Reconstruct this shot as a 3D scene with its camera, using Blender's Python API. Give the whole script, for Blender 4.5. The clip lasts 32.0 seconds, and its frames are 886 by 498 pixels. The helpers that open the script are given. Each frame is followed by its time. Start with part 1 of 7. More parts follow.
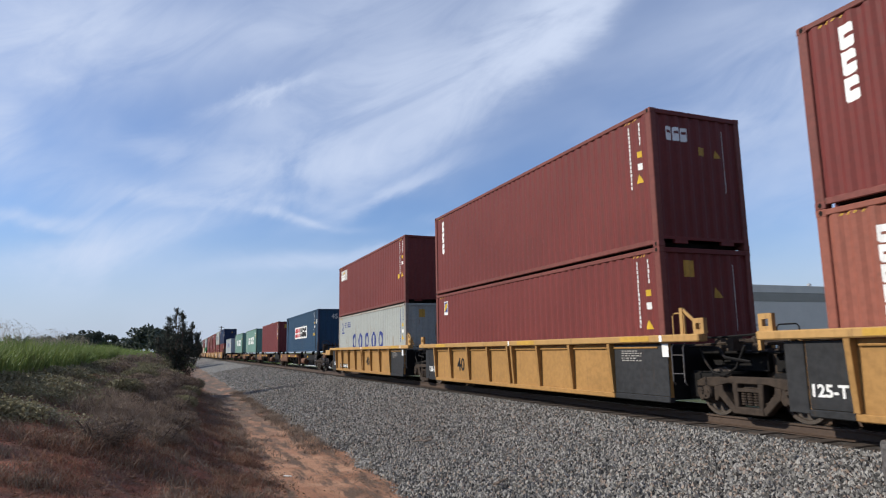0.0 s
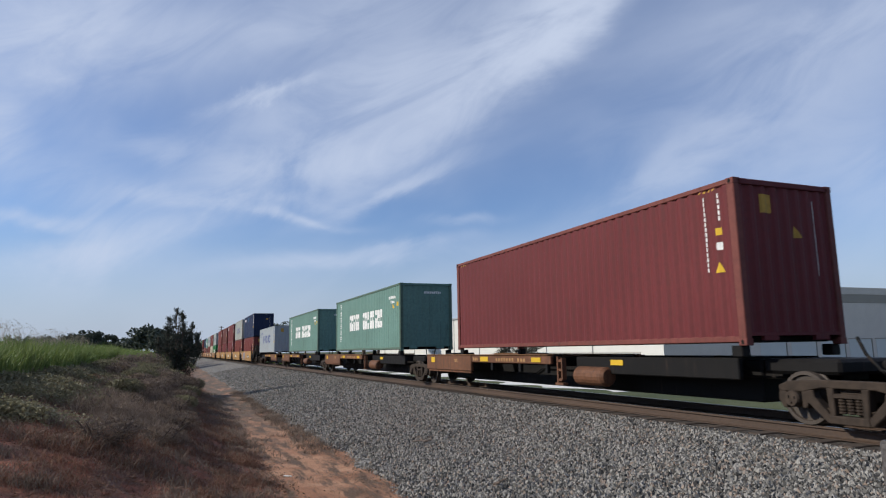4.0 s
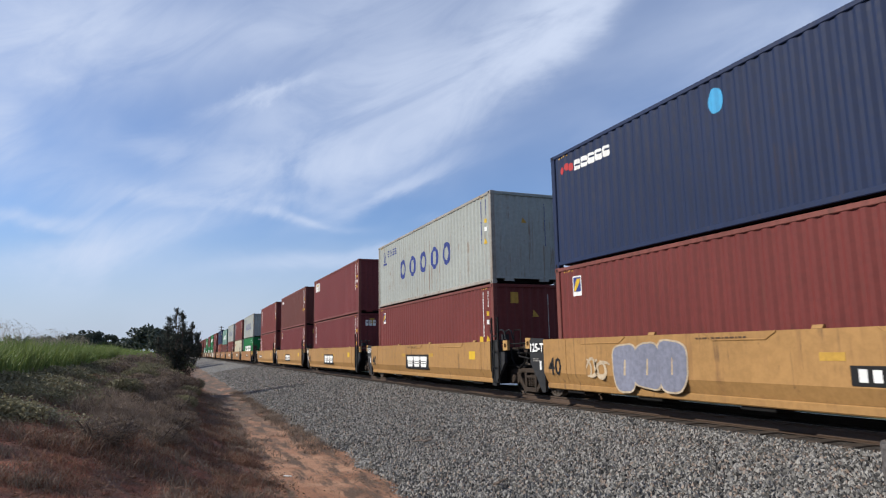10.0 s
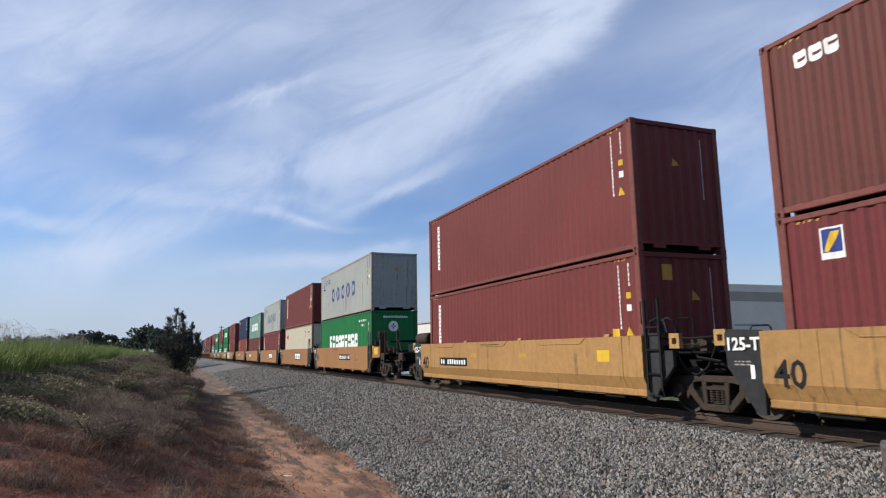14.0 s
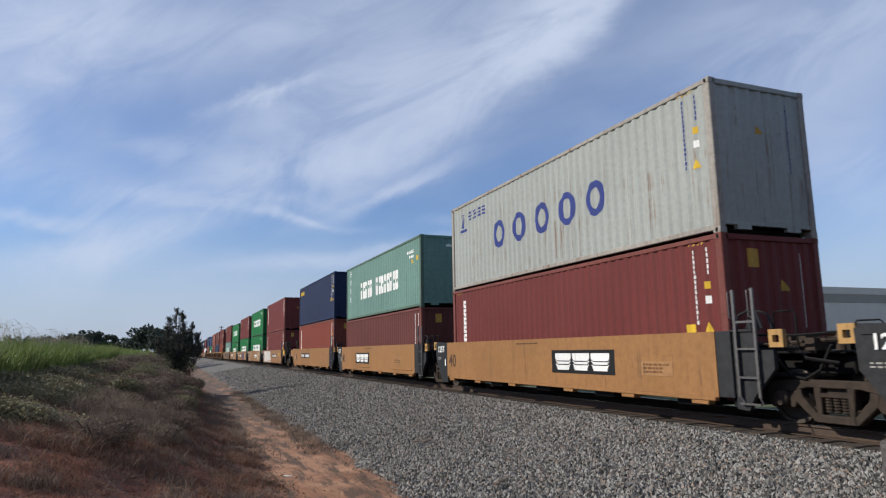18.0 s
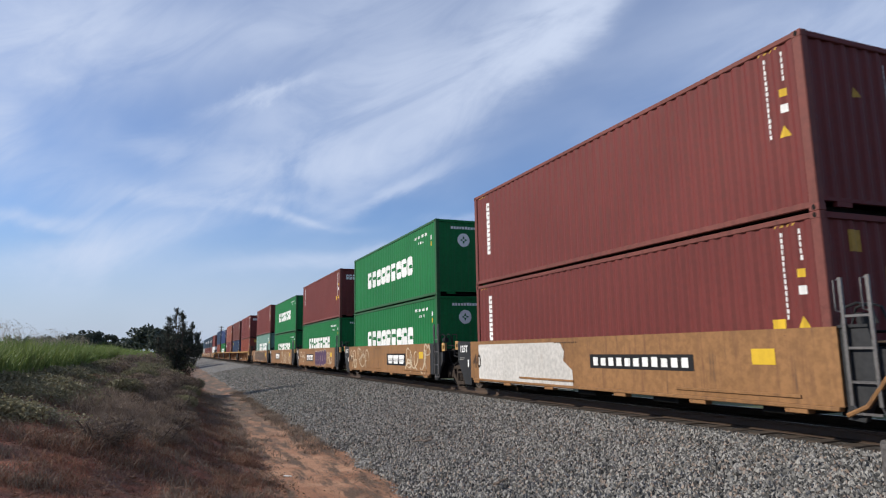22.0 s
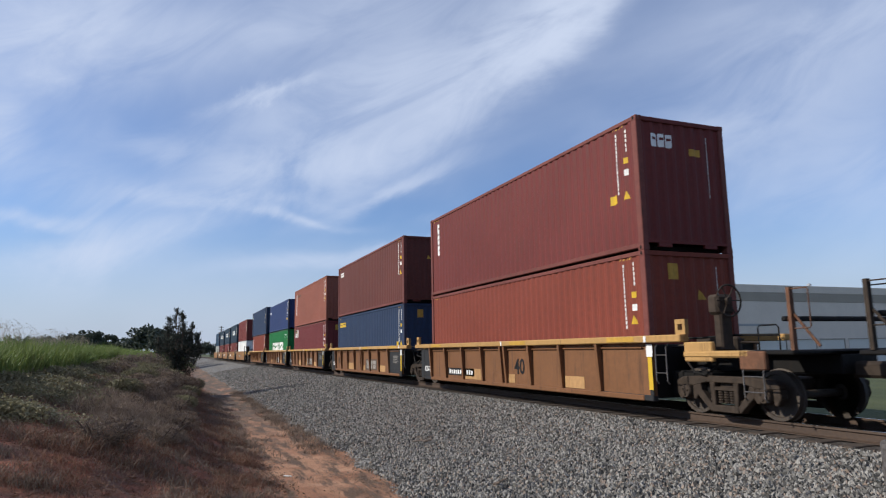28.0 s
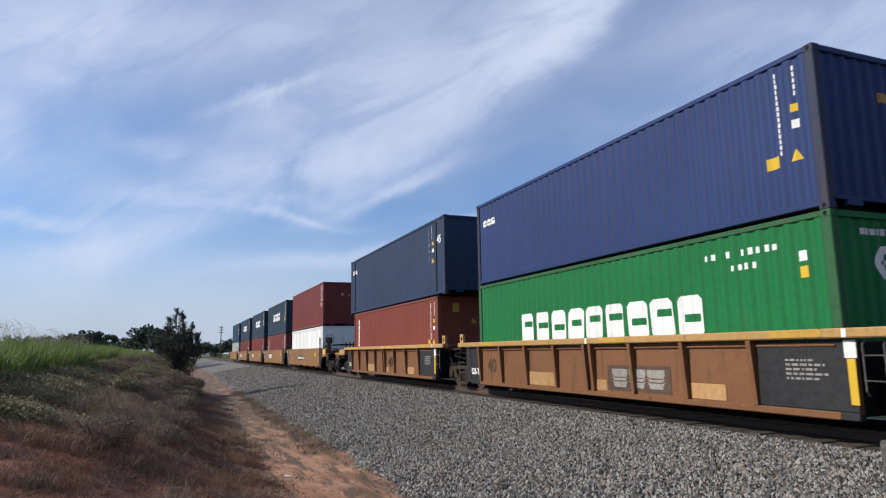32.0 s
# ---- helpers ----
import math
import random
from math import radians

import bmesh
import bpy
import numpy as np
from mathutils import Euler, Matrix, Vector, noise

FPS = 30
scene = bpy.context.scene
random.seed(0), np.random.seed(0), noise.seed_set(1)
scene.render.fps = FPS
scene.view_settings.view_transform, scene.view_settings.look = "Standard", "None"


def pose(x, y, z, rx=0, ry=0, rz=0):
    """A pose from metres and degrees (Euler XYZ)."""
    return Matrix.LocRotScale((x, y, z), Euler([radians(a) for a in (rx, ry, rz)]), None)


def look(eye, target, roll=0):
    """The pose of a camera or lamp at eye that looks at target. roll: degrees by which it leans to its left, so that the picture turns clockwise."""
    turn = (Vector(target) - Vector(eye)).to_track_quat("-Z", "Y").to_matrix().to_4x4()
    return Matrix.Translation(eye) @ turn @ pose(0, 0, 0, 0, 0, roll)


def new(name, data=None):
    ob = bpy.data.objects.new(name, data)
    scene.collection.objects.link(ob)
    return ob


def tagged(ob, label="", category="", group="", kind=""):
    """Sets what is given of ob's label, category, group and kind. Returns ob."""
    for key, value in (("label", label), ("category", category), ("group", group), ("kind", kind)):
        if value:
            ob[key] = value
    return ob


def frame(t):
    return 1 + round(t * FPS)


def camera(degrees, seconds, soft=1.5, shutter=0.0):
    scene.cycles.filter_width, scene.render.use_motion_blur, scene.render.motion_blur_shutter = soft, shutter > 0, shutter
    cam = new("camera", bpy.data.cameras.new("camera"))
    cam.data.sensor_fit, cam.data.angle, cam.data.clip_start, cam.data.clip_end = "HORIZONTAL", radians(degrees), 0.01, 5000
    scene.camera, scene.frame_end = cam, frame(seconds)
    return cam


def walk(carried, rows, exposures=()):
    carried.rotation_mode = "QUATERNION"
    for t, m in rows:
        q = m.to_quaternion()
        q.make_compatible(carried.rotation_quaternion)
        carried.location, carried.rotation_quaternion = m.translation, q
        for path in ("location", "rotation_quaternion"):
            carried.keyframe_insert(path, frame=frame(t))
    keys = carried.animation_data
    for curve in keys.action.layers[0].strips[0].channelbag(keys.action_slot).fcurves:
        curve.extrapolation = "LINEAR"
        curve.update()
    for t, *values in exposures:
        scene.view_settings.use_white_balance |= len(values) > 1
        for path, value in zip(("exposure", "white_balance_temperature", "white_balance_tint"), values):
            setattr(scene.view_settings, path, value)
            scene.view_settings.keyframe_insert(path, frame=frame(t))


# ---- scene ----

# World: x runs along the track (the train travels towards +x), y across it, z = 0 is the top of the rail.
# ---------------------------------------------------------------- camera
cam = camera(68.74, 32.0, soft=1.15, shutter=0.07)
EYE = Vector((0.0, 0.0, 1.274))
AIM = Vector((-0.914296, 0.374921, 0.153290))
RIGHT = Vector((0.376876, 0.926104, -0.017218))
UP = Vector((0.148418, -0.042029, 0.988031))
CAM_POSE = look(EYE, EYE + AIM * 50, -0.998)
walk(cam, [(0.0, CAM_POSE), (32.0, CAM_POSE)], [(0.0, 0.12), (2.0, 0.10), (3.0, 0.02), (6.0, -0.10), (7.4, -0.14), (8.3, -0.18), (9.0, -0.16), (10.0, 0.12), (11.0, 0.08), (13.0, 0.14), (14.5, 0.12), (17.0, 0.0), (18.0, -0.02), (19.0, 0.02), (20.0, 0.05), (21.0, 0.13), (22.0, 0.08), (25.0, 0.06), (28.0, 0.07), (29.0, 0.12), (32.0, 0.12)])

TRACK_Y = 10.094
# distance run by the train since the start, time by time
RUN = [(0, 0.0), (1, 13.67), (2, 27.41), (3, 41.22), (3.5, 48.10), (5.5, 75.92), (6, 82.85), (7, 96.68), (8, 110.48),
       (9, 124.08), (10, 137.67), (11, 151.27), (12, 164.80), (13, 178.30), (14, 191.62), (14.5, 198.23), (16.5, 225.15),
       (17, 231.72), (18, 245.12), (19, 258.31), (20, 271.48), (21, 284.66), (22, 297.85), (23, 311.08), (24, 324.14),
       (25, 337.22), (25.5, 343.71), (27.5, 369.83), (28, 376.33), (29, 389.2), (30, 402.0), (31, 414.62), (32, 427.1)]

# ---------------------------------------------------------------- world, sun
SUN_AZ, SUN_EL = radians(-109.0), radians(31.0)     # where the sun stands, seen from above, from +x to +y
SUN_DIR = Vector((math.cos(SUN_AZ) * math.cos(SUN_EL), math.sin(SUN_AZ) * math.cos(SUN_EL), math.sin(SUN_EL)))
sun = new("sun", bpy.data.lights.new("sun", "SUN"))
sun.data.energy, sun.data.angle, sun.data.color = 4.7, radians(0.55), (1.0, 0.93, 0.82)
sun.matrix_world = look(SUN_DIR * 60, (0, 0, 0))


class Net:
    """A small helper to wire shader nodes."""

    def __init__(self, tree):
        self.t = tree
        self.n, self.l = tree.nodes, tree.links
        self.n.clear()

    def node(self, kind, **sets):
        made = self.n.new(kind)
        for k, v in sets.items():
            if k == "operation":
                made.operation = v
            elif k == "blend_type":
                made.blend_type = v
            elif k == "data_type":
                made.data_type = v
        return made

    def link(self, a, b):
        self.l.new(a, b)

    def put(self, socket, value):
        if isinstance(value, bpy.types.NodeSocket):
            self.l.new(value, socket)
        else:
            socket.default_value = value

    def math(self, op, a, b=0.0, c=0.0, clamp=False):
        m = self.node("ShaderNodeMath", operation=op)
        m.use_clamp = clamp
        for i, v in enumerate((a, b, c)):
            self.put(m.inputs[i], v)
        return m.outputs[0]

    def dot(self, a, vec):
        m = self.node("ShaderNodeVectorMath", operation="DOT_PRODUCT")
        self.put(m.inputs[0], a)
        m.inputs[1].default_value = vec
        return m.outputs["Value"]

    def xyz(self, x, y, z):
        m = self.node("ShaderNodeCombineXYZ")
        for i, v in enumerate((x, y, z)):
            self.put(m.inputs[i], v)
        return m.outputs[0]

    def mapping(self, vec, scale=(1, 1, 1), rot=(0, 0, 0), loc=(0, 0, 0)):
        m = self.node("ShaderNodeMapping")
        self.put(m.inputs["Vector"], vec)
        m.inputs["Scale"].default_value, m.inputs["Rotation"].default_value, m.inputs["Location"].default_value = scale, rot, loc
        return m.outputs[0]

    def noise(self, vec, scale, detail=4.0, rough=0.55, distort=0.0):
        m = self.node("ShaderNodeTexNoise")
        if vec is not None:
            self.put(m.inputs["Vector"], vec)
        m.inputs["Scale"].default_value, m.inputs["Detail"].default_value = scale, detail
        m.inputs["Roughness"].default_value, m.inputs["Distortion"].default_value = rough, distort
        return m.outputs["Fac"]

    def ramp(self, fac, lo, hi, a=0.0, b=1.0):
        m = self.node("ShaderNodeMapRange")
        self.put(m.inputs["Value"], fac)
        for k, v in (("From Min", lo), ("From Max", hi), ("To Min", a), ("To Max", b)):
            self.put(m.inputs[k], v)
        m.interpolation_type = "SMOOTHSTEP"
        return m.outputs[0]

    def mix(self, fac, a, b, blend="MIX"):
        m = self.node("ShaderNodeMix", data_type="RGBA", blend_type=blend)
        self.put(m.inputs[0], fac)
        for s, v in ((m.inputs[6], a), (m.inputs[7], b)):
            self.put(s, (*v, 1.0) if isinstance(v, tuple) and len(v) == 3 else v)
        return m.outputs[2]


def build_world():
    world = bpy.data.worlds.new("sky")
    scene.world = world
    world.use_nodes = True
    g = Net(world.node_tree)
    sky = g.node("ShaderNodeTexSky")
    sky.sky_type, sky.sun_disc = "NISHITA", False
    sky.sun_elevation = SUN_EL
    sky.sun_rotation = math.pi / 2 - SUN_AZ
    sky.air_density, sky.dust_density, sky.ozone_density = 1.0, 0.2, 3.0
    d = g.node("ShaderNodeTexCoord").outputs["Generated"]
    deep = g.math("MAXIMUM", g.dot(d, AIM), 0.05)
    a = g.math("DIVIDE", g.dot(d, RIGHT), deep)
    b = g.math("DIVIDE", g.dot(d, UP), deep)
    p = g.xyz(a, b, 0.0)
    warp = g.noise(p, 2.6, 5.0, 0.55)
    warp2 = g.noise(g.mapping(p, loc=(4.1, 7.3, 0)), 2.6, 5.0, 0.55)
    comb = g.mapping(p, rot=(0, 0, radians(-24)))
    wisp = g.noise(g.mapping(comb, scale=(1.0, 1.7, 1)), 4.2, 6.0, 0.6, 0.8)
    a2 = g.math("MULTIPLY_ADD", g.math("SUBTRACT", warp, 0.5), 0.11, g.math("MULTIPLY_ADD", g.math("SUBTRACT", wisp, 0.5), 0.05, a))
    b2 = g.math("MULTIPLY_ADD", g.math("SUBTRACT", warp2, 0.5), 0.09, g.math("MULTIPLY_ADD", g.math("SUBTRACT", wisp, 0.5), -0.06, b))
    # cirrus streaks: centre, half length, half width (all as tangents of the bearing), lean in degrees, density
    streaks = [
        (0.215, 0.370, 0.11, 0.030, 37, 1.0), (0.12, 0.300, 0.12, 0.036, 38, 0.85), (0.14, 0.355, 0.10, 0.035, 30, 0.45), (0.01, 0.225, 0.13, 0.042, 35, 0.55), (-0.11, 0.145, 0.13, 0.035, 28, 0.50),
        (-0.02, 0.315, 0.15, 0.060, 30, 0.38), (-0.14, 0.225, 0.16, 0.060, 25, 0.34), (-0.27, 0.247, 0.065, 0.010, 24, 0.65), (-0.24, 0.235, 0.12, 0.035, 24, 0.22),
        (-0.33, 0.082, 0.16, 0.015, 3, 0.60), (-0.235, 0.060, 0.08, 0.008, -10, 0.75), (-0.08, 0.098, 0.11, 0.012, 21, 0.55), (-0.22, 0.145, 0.16, 0.035, 14, 0.45),
        (-0.38, 0.150, 0.13, 0.026, -4, 0.35), (-0.545, -0.002, 0.06, 0.036, 60, 0.55), (-0.45, 0.022, 0.13, 0.030, 20, 0.60), (-0.60, -0.020, 0.12, 0.022, 0, 0.40),
        (-0.64, 0.045, 0.08, 0.012, -10, 0.65), (-0.685, 0.180, 0.05, 0.040, -30, 0.75), (-0.60, 0.252, 0.05, 0.020, 0, 0.35), (-0.60, 0.100, 0.14, 0.040, -8, 0.30),
        (-0.16, -0.017, 0.16, 0.015, 6, 0.50), (0.03, 0.049, 0.05, 0.008, 5, 0.35), (-0.05, 0.010, 0.10, 0.010, 8, 0.30),
        (0.50, 0.240, 0.26, 0.090, 22, 0.30), (0.60, 0.110, 0.20, 0.080, 5, 0.26), (0.32, 0.100, 0.16, 0.030, 33, 0.26), (0.62, 0.360, 0.20, 0.060, 15, 0.22),
        (-0.45, 0.335, 0.28, 0.050, 5, 0.26), (-0.60, 0.330, 0.20, 0.100, 0, 0.50), (-0.18, 0.355, 0.16, 0.035, 12, 0.20),
    ]
    total = 0.0
    for cx, cy, hl, hw, lean, dens in streaks:
        c, s = math.cos(radians(lean)), math.sin(radians(lean))
        da, db = g.math("SUBTRACT", a2, cx), g.math("SUBTRACT", b2, cy)
        lu = g.math("MULTIPLY_ADD", da, c / hl, g.math("MULTIPLY", db, s / hl))
        lv = g.math("MULTIPLY_ADD", da, -s / hw, g.math("MULTIPLY", db, c / hw))
        e = g.math("MULTIPLY_ADD", lu, lu, g.math("MULTIPLY", lv, lv))
        v = g.math("MULTIPLY", g.math("EXPONENT", g.math("MULTIPLY", e, -1.0)), dens)
        total = g.math("ADD", v, total)
    up = g.node("ShaderNodeSeparateXYZ")
    g.link(d, up.inputs[0])
    up_z = up.outputs[2]
    fine = g.noise(g.mapping(comb, scale=(1.6, 4.0, 1)), 2.6, 6.0, 0.58, 0.9)
    broad = g.noise(g.mapping(comb, scale=(1.2, 2.6, 1)), 1.8, 4.0, 0.5, 0.3)
    body = g.math("MULTIPLY", g.math("MULTIPLY", total, g.ramp(fine, 0.28, 0.72, 0.28, 1.28)), g.ramp(broad, 0.25, 0.6, 0.75, 1.05))
    veil = g.math("MULTIPLY_ADD", g.ramp(broad, 0.36, 0.72), 0.20, g.math("MULTIPLY", g.ramp(up_z, 0.10, 0.60), 0.24))
    cover = g.math("SUBTRACT", 1.0, g.math("EXPONENT", g.math("MULTIPLY", g.math("ADD", body, veil), -1.5)))
    blue = g.mix(1.0, sky.outputs[0], (0.90, 1.01, 1.25), "MULTIPLY")
    # grey-violet haze towards the horizon
    hazy = g.mix(g.ramp(up_z, 0.22, -0.01, 0.0, 0.92), blue, (4.05, 4.75, 6.05))
    col = g.mix(cover, hazy, (6.0, 6.8, 8.5))
    bg = g.node("ShaderNodeBackground")
    g.link(col, bg.inputs[0])
    bg.inputs[1].default_value = 0.10
    out = g.node("ShaderNodeOutputWorld")
    g.link(bg.outputs[0], out.inputs[0])


build_world()


# ---------------------------------------------------------------- materials
def material(name, base, rough=0.6, metal=0.0, vary=0.12, grain=20.0, dirt=None, dirt_amount=0.0, streak=False,
             bump=0.0, bump_scale=60.0, shine=0.5, per_object=0.0, second=None, second_scale=1.2, coords="Object", drips=0.0, drip_colour=(0.10, 0.045, 0.025)):
    """A surface with grain, stains and relief; sizes are per metre."""
    m = bpy.data.materials.new(name)
    m.use_nodes = True
    g = Net(m.node_tree)
    pos = g.node("ShaderNodeTexCoord").outputs["Object"]
    if coords == "World":
        pos = g.node("ShaderNodeNewGeometry").outputs["Position"]
    col = (*base, 1.0)
    if second:
        col = g.mix(g.ramp(g.noise(pos, second_scale, 5.0, 0.6), 0.38, 0.62), tuple(base), tuple(second))
    f = g.noise(pos, grain, 4.0, 0.6)
    col = g.mix(1.0, col, g.xyz(*[g.ramp(f, 0.3, 0.7, 1 - vary, 1 + vary)] * 3), "MULTIPLY")
    big = g.noise(pos, 0.45, 3.0, 0.5)
    col = g.mix(1.0, col, g.xyz(*[g.ramp(big, 0.3, 0.7, 1 - vary * 0.7, 1 + vary * 0.7)] * 3), "MULTIPLY")
    if dirt:
        vec = g.mapping(pos, scale=(5.0, 5.0, 0.5)) if streak else pos
        spots = g.noise(vec, 1.1 if streak else 2.2, 7.0, 0.68)
        spots = g.ramp(spots, 0.66 - 0.25 * dirt_amount, 0.80 - 0.1 * dirt_amount)
        col = g.mix(g.math("MULTIPLY", spots, min(1.0, 0.35 + dirt_amount)), col, tuple(dirt))
    if drips:
        runs = g.noise(g.mapping(pos, scale=(13.0, 13.0, 0.45)), 1.0, 5.0, 0.6, 0.3)
        where = g.noise(g.mapping(pos, scale=(0.9, 0.9, 1.5), loc=(3.1, 0.7, 1.9)), 1.0, 3.0, 0.6)
        runs = g.math("MULTIPLY", g.ramp(runs, 0.54, 0.70), g.ramp(where, 0.44, 0.62))
        chips = g.ramp(g.noise(g.mapping(pos, loc=(9.0, 2.0, 5.0)), 6.5, 6.0, 0.7), 0.66, 0.72)
        col = g.mix(g.math("MULTIPLY", g.math("MAXIMUM", runs, chips), drips), col, tuple(drip_colour))
    if per_object:
        rnd = g.node("ShaderNodeObjectInfo").outputs["Random"]
        col = g.mix(1.0, col, g.xyz(*[g.ramp(rnd, 0, 1, 1 - per_object, 1 + per_object)] * 3), "MULTIPLY")
    b = g.node("ShaderNodeBsdfPrincipled")
    g.put(b.inputs["Base Color"], col)
    g.put(b.inputs["Roughness"], g.ramp(f, 0.3, 0.7, max(0.05, rough - 0.08), min(1.0, rough + 0.08)))
    b.inputs["Metallic"].default_value = metal
    b.inputs["Specular IOR Level"].default_value = shine
    if bump:
        bn = g.node("ShaderNodeBump")
        bn.inputs["Strength"].default_value, bn.inputs["Distance"].default_value = 1.0, bump
        g.put(bn.inputs["Height"], g.noise(pos, bump_scale, 5.0, 0.6))
        g.link(bn.outputs[0], b.inputs["Normal"])
    out = g.node("ShaderNodeOutputMaterial")
    g.link(b.outputs[0], out.inputs[0])
    return m


RUST = (0.10, 0.045, 0.025)
GRIME = (0.05, 0.045, 0.04)


def paint(name, base, dirt=RUST, amount=0.25, vary=0.10, rough=0.6, drips=0.25, drip_colour=(0.07, 0.045, 0.033)):
    base = tuple(0.90 * c for c in base)
    return material(name, base, rough, 0.0, vary, 9.0, dirt, amount, True, 0.0015, 14.0, shine=0.15, per_object=0.05, drips=drips, drip_colour=drip_colour)


PAINT = {
    "maroon": paint("maroon_paint", (0.145, 0.034, 0.031), GRIME, 0.08),
    "wine": paint("wine_paint", (0.138, 0.031, 0.033), GRIME, 0.08),
    "brown": paint("brown_paint", (0.115, 0.037, 0.031), GRIME, 0.10),
    "oxide": paint("oxide_paint", (0.19, 0.046, 0.03), GRIME, 0.10),
    "orange": paint("orange_red_paint", (0.24, 0.085, 0.06), GRIME, 0.10),
    "navy": paint("navy_paint", (0.017, 0.028, 0.070), GRIME, 0.06),
    "blue": paint("blue_paint", (0.022, 0.042, 0.125), GRIME, 0.10),
    "slate": paint("slate_blue_paint", (0.023, 0.041, 0.086), GRIME, 0.10),
    "teal": paint("steel_blue_paint", (0.021, 0.053, 0.098), GRIME, 0.12),
    "dark": paint("dark_blue_grey_paint", (0.022, 0.042, 0.066), GRIME, 0.10),
    "green": paint("bright_green_paint", (0.010, 0.15, 0.044), GRIME, 0.14),
    "sea": paint("sea_green_paint", (0.138, 0.246, 0.212), (0.080, 0.142, 0.122), 0.22, drips=0.5, drip_colour=(0.05, 0.075, 0.05)),
    "grey": paint("light_grey_paint", (0.325, 0.345, 0.325), (0.22, 0.215, 0.19), 0.24, 0.07, drips=0.85, drip_colour=(0.17, 0.085, 0.045)),
    "cream": paint("cream_paint", (0.50, 0.47, 0.36), (0.27, 0.21, 0.13), 0.20, 0.06, drips=0.75, drip_colour=(0.17, 0.085, 0.045)),
    "white": paint("white_paint", (0.66, 0.68, 0.68), (0.4, 0.4, 0.38), 0.12, drips=0.5, drip_colour=(0.17, 0.085, 0.045)),
}
PAINT["cool"] = paint("blue_grey_paint", (0.300, 0.335, 0.355), (0.22, 0.24, 0.255), 0.15, 0.05, drips=0.4, drip_colour=(0.17, 0.10, 0.06))
PAINT["worn_red"] = paint("chalky_red_paint", (0.165, 0.055, 0.046), (0.06, 0.030, 0.022), 0.45, 0.15, drips=0.8)
PAINT["worn_blue"] = paint("rust_bitten_blue_paint", (0.032, 0.040, 0.072), (0.085, 0.048, 0.032), 0.55, 0.15, drips=0.9, drip_colour=(0.10, 0.05, 0.03))
PAINT["worn_grey"] = paint("rusted_grey_paint", (0.30, 0.28, 0.25), (0.16, 0.08, 0.045), 0.6, 0.15, drips=0.9, drip_colour=(0.13, 0.06, 0.035))
PAINT["worn_cream"] = paint("rusted_cream_paint", (0.27, 0.20, 0.13), (0.11, 0.055, 0.032), 0.85, 0.15, drips=0.9, drip_colour=(0.12, 0.055, 0.03))
PAINT["worn_sea"] = paint("rusted_sea_green_paint", (0.095, 0.155, 0.12), (0.10, 0.055, 0.04), 0.6, 0.15, drips=0.9, drip_colour=(0.09, 0.045, 0.03))
PAINT["worn_green"] = paint("rusted_green_paint", (0.03, 0.105, 0.045), (0.075, 0.05, 0.035), 0.55, 0.15, drips=0.8)
M_BALLOON = paint("pale_grey_spray_paint", (0.27, 0.255, 0.235), (0.13, 0.09, 0.06), 0.35, 0.2)
M_CAMO = paint("dark_brown_spray_paint", (0.098, 0.064, 0.046), (0.04, 0.03, 0.025), 0.3, 0.2)
M_YELLOW = paint("car_yellow_paint", (0.325, 0.180, 0.062), (0.13, 0.075, 0.035), 0.30, 0.12)
M_SMOOTH = paint("warm_yellow_paint", (0.345, 0.195, 0.074), (0.215, 0.115, 0.052), 0.50, 0.10, drips=0.65)
M_BROWNCAR = paint("rust_stained_yellow_paint", (0.175, 0.083, 0.040), (0.060, 0.036, 0.025), 0.55, 0.09, drips=0.6)
M_OLDTAN = paint("weathered_tan_paint", (0.235, 0.122, 0.053), (0.13, 0.066, 0.037), 0.62, 0.16, drips=0.6)
M_FADED = paint("sun_faded_tan_paint", (0.40, 0.235, 0.105), (0.22, 0.12, 0.06), 0.35, 0.14)
M_DATA = paint("faded_data_paint", (0.305, 0.168, 0.075), (0.20, 0.10, 0.05), 0.45, 0.12)
M_GREYBLUE = paint("grey_blue_spray_paint", (0.20, 0.21, 0.27), (0.1, 0.08, 0.06), 0.2, 0.15)
M_CHORD = paint("chord_yellow_paint", (0.42, 0.25, 0.095), (0.14, 0.08, 0.03), 0.42, 0.08, drips=0.7)
M_TAN = paint("faded_tan_paint", (0.275, 0.140, 0.056), (0.17, 0.085, 0.040), 0.50, 0.10, drips=0.5)
M_RUSTCAR = paint("rust_brown_paint", (0.145, 0.069, 0.040), (0.055, 0.034, 0.025), 0.6, 0.20, drips=0.6)
M_DARK = paint("dark_grey_paint", (0.028, 0.029, 0.031), (0.06, 0.045, 0.033), 0.25, 0.2, 0.6)
M_BLACK = paint("black_steel", (0.009, 0.0085, 0.0085), (0.03, 0.022, 0.016), 0.2, 0.2, 0.65)
M_STEEL = material("worn_steel", (0.16, 0.15, 0.145), 0.45, 0.8, 0.2, 30.0, RUST, 0.2)
M_HOLESHADE = paint("painted_hole_shade", (0.012, 0.010, 0.009), (0.02, 0.014, 0.011), 0.3, 0.2, 0.85)
M_TRUCK = paint("truck_grime", (0.047, 0.035, 0.027), (0.020, 0.016, 0.013), 0.45, 0.25, 0.75)
M_WHEEL = material("wheel_steel", (0.045, 0.035, 0.028), 0.7, 0.1, 0.25, 24.0, RUST, 0.35)
M_TREAD = material("wheel_tread", (0.40, 0.38, 0.36), 0.3, 1.0, 0.1, 30.0)
M_WHITE = paint("white_lettering", (0.78, 0.78, 0.76), (0.35, 0.34, 0.33), 0.18, 0.06)
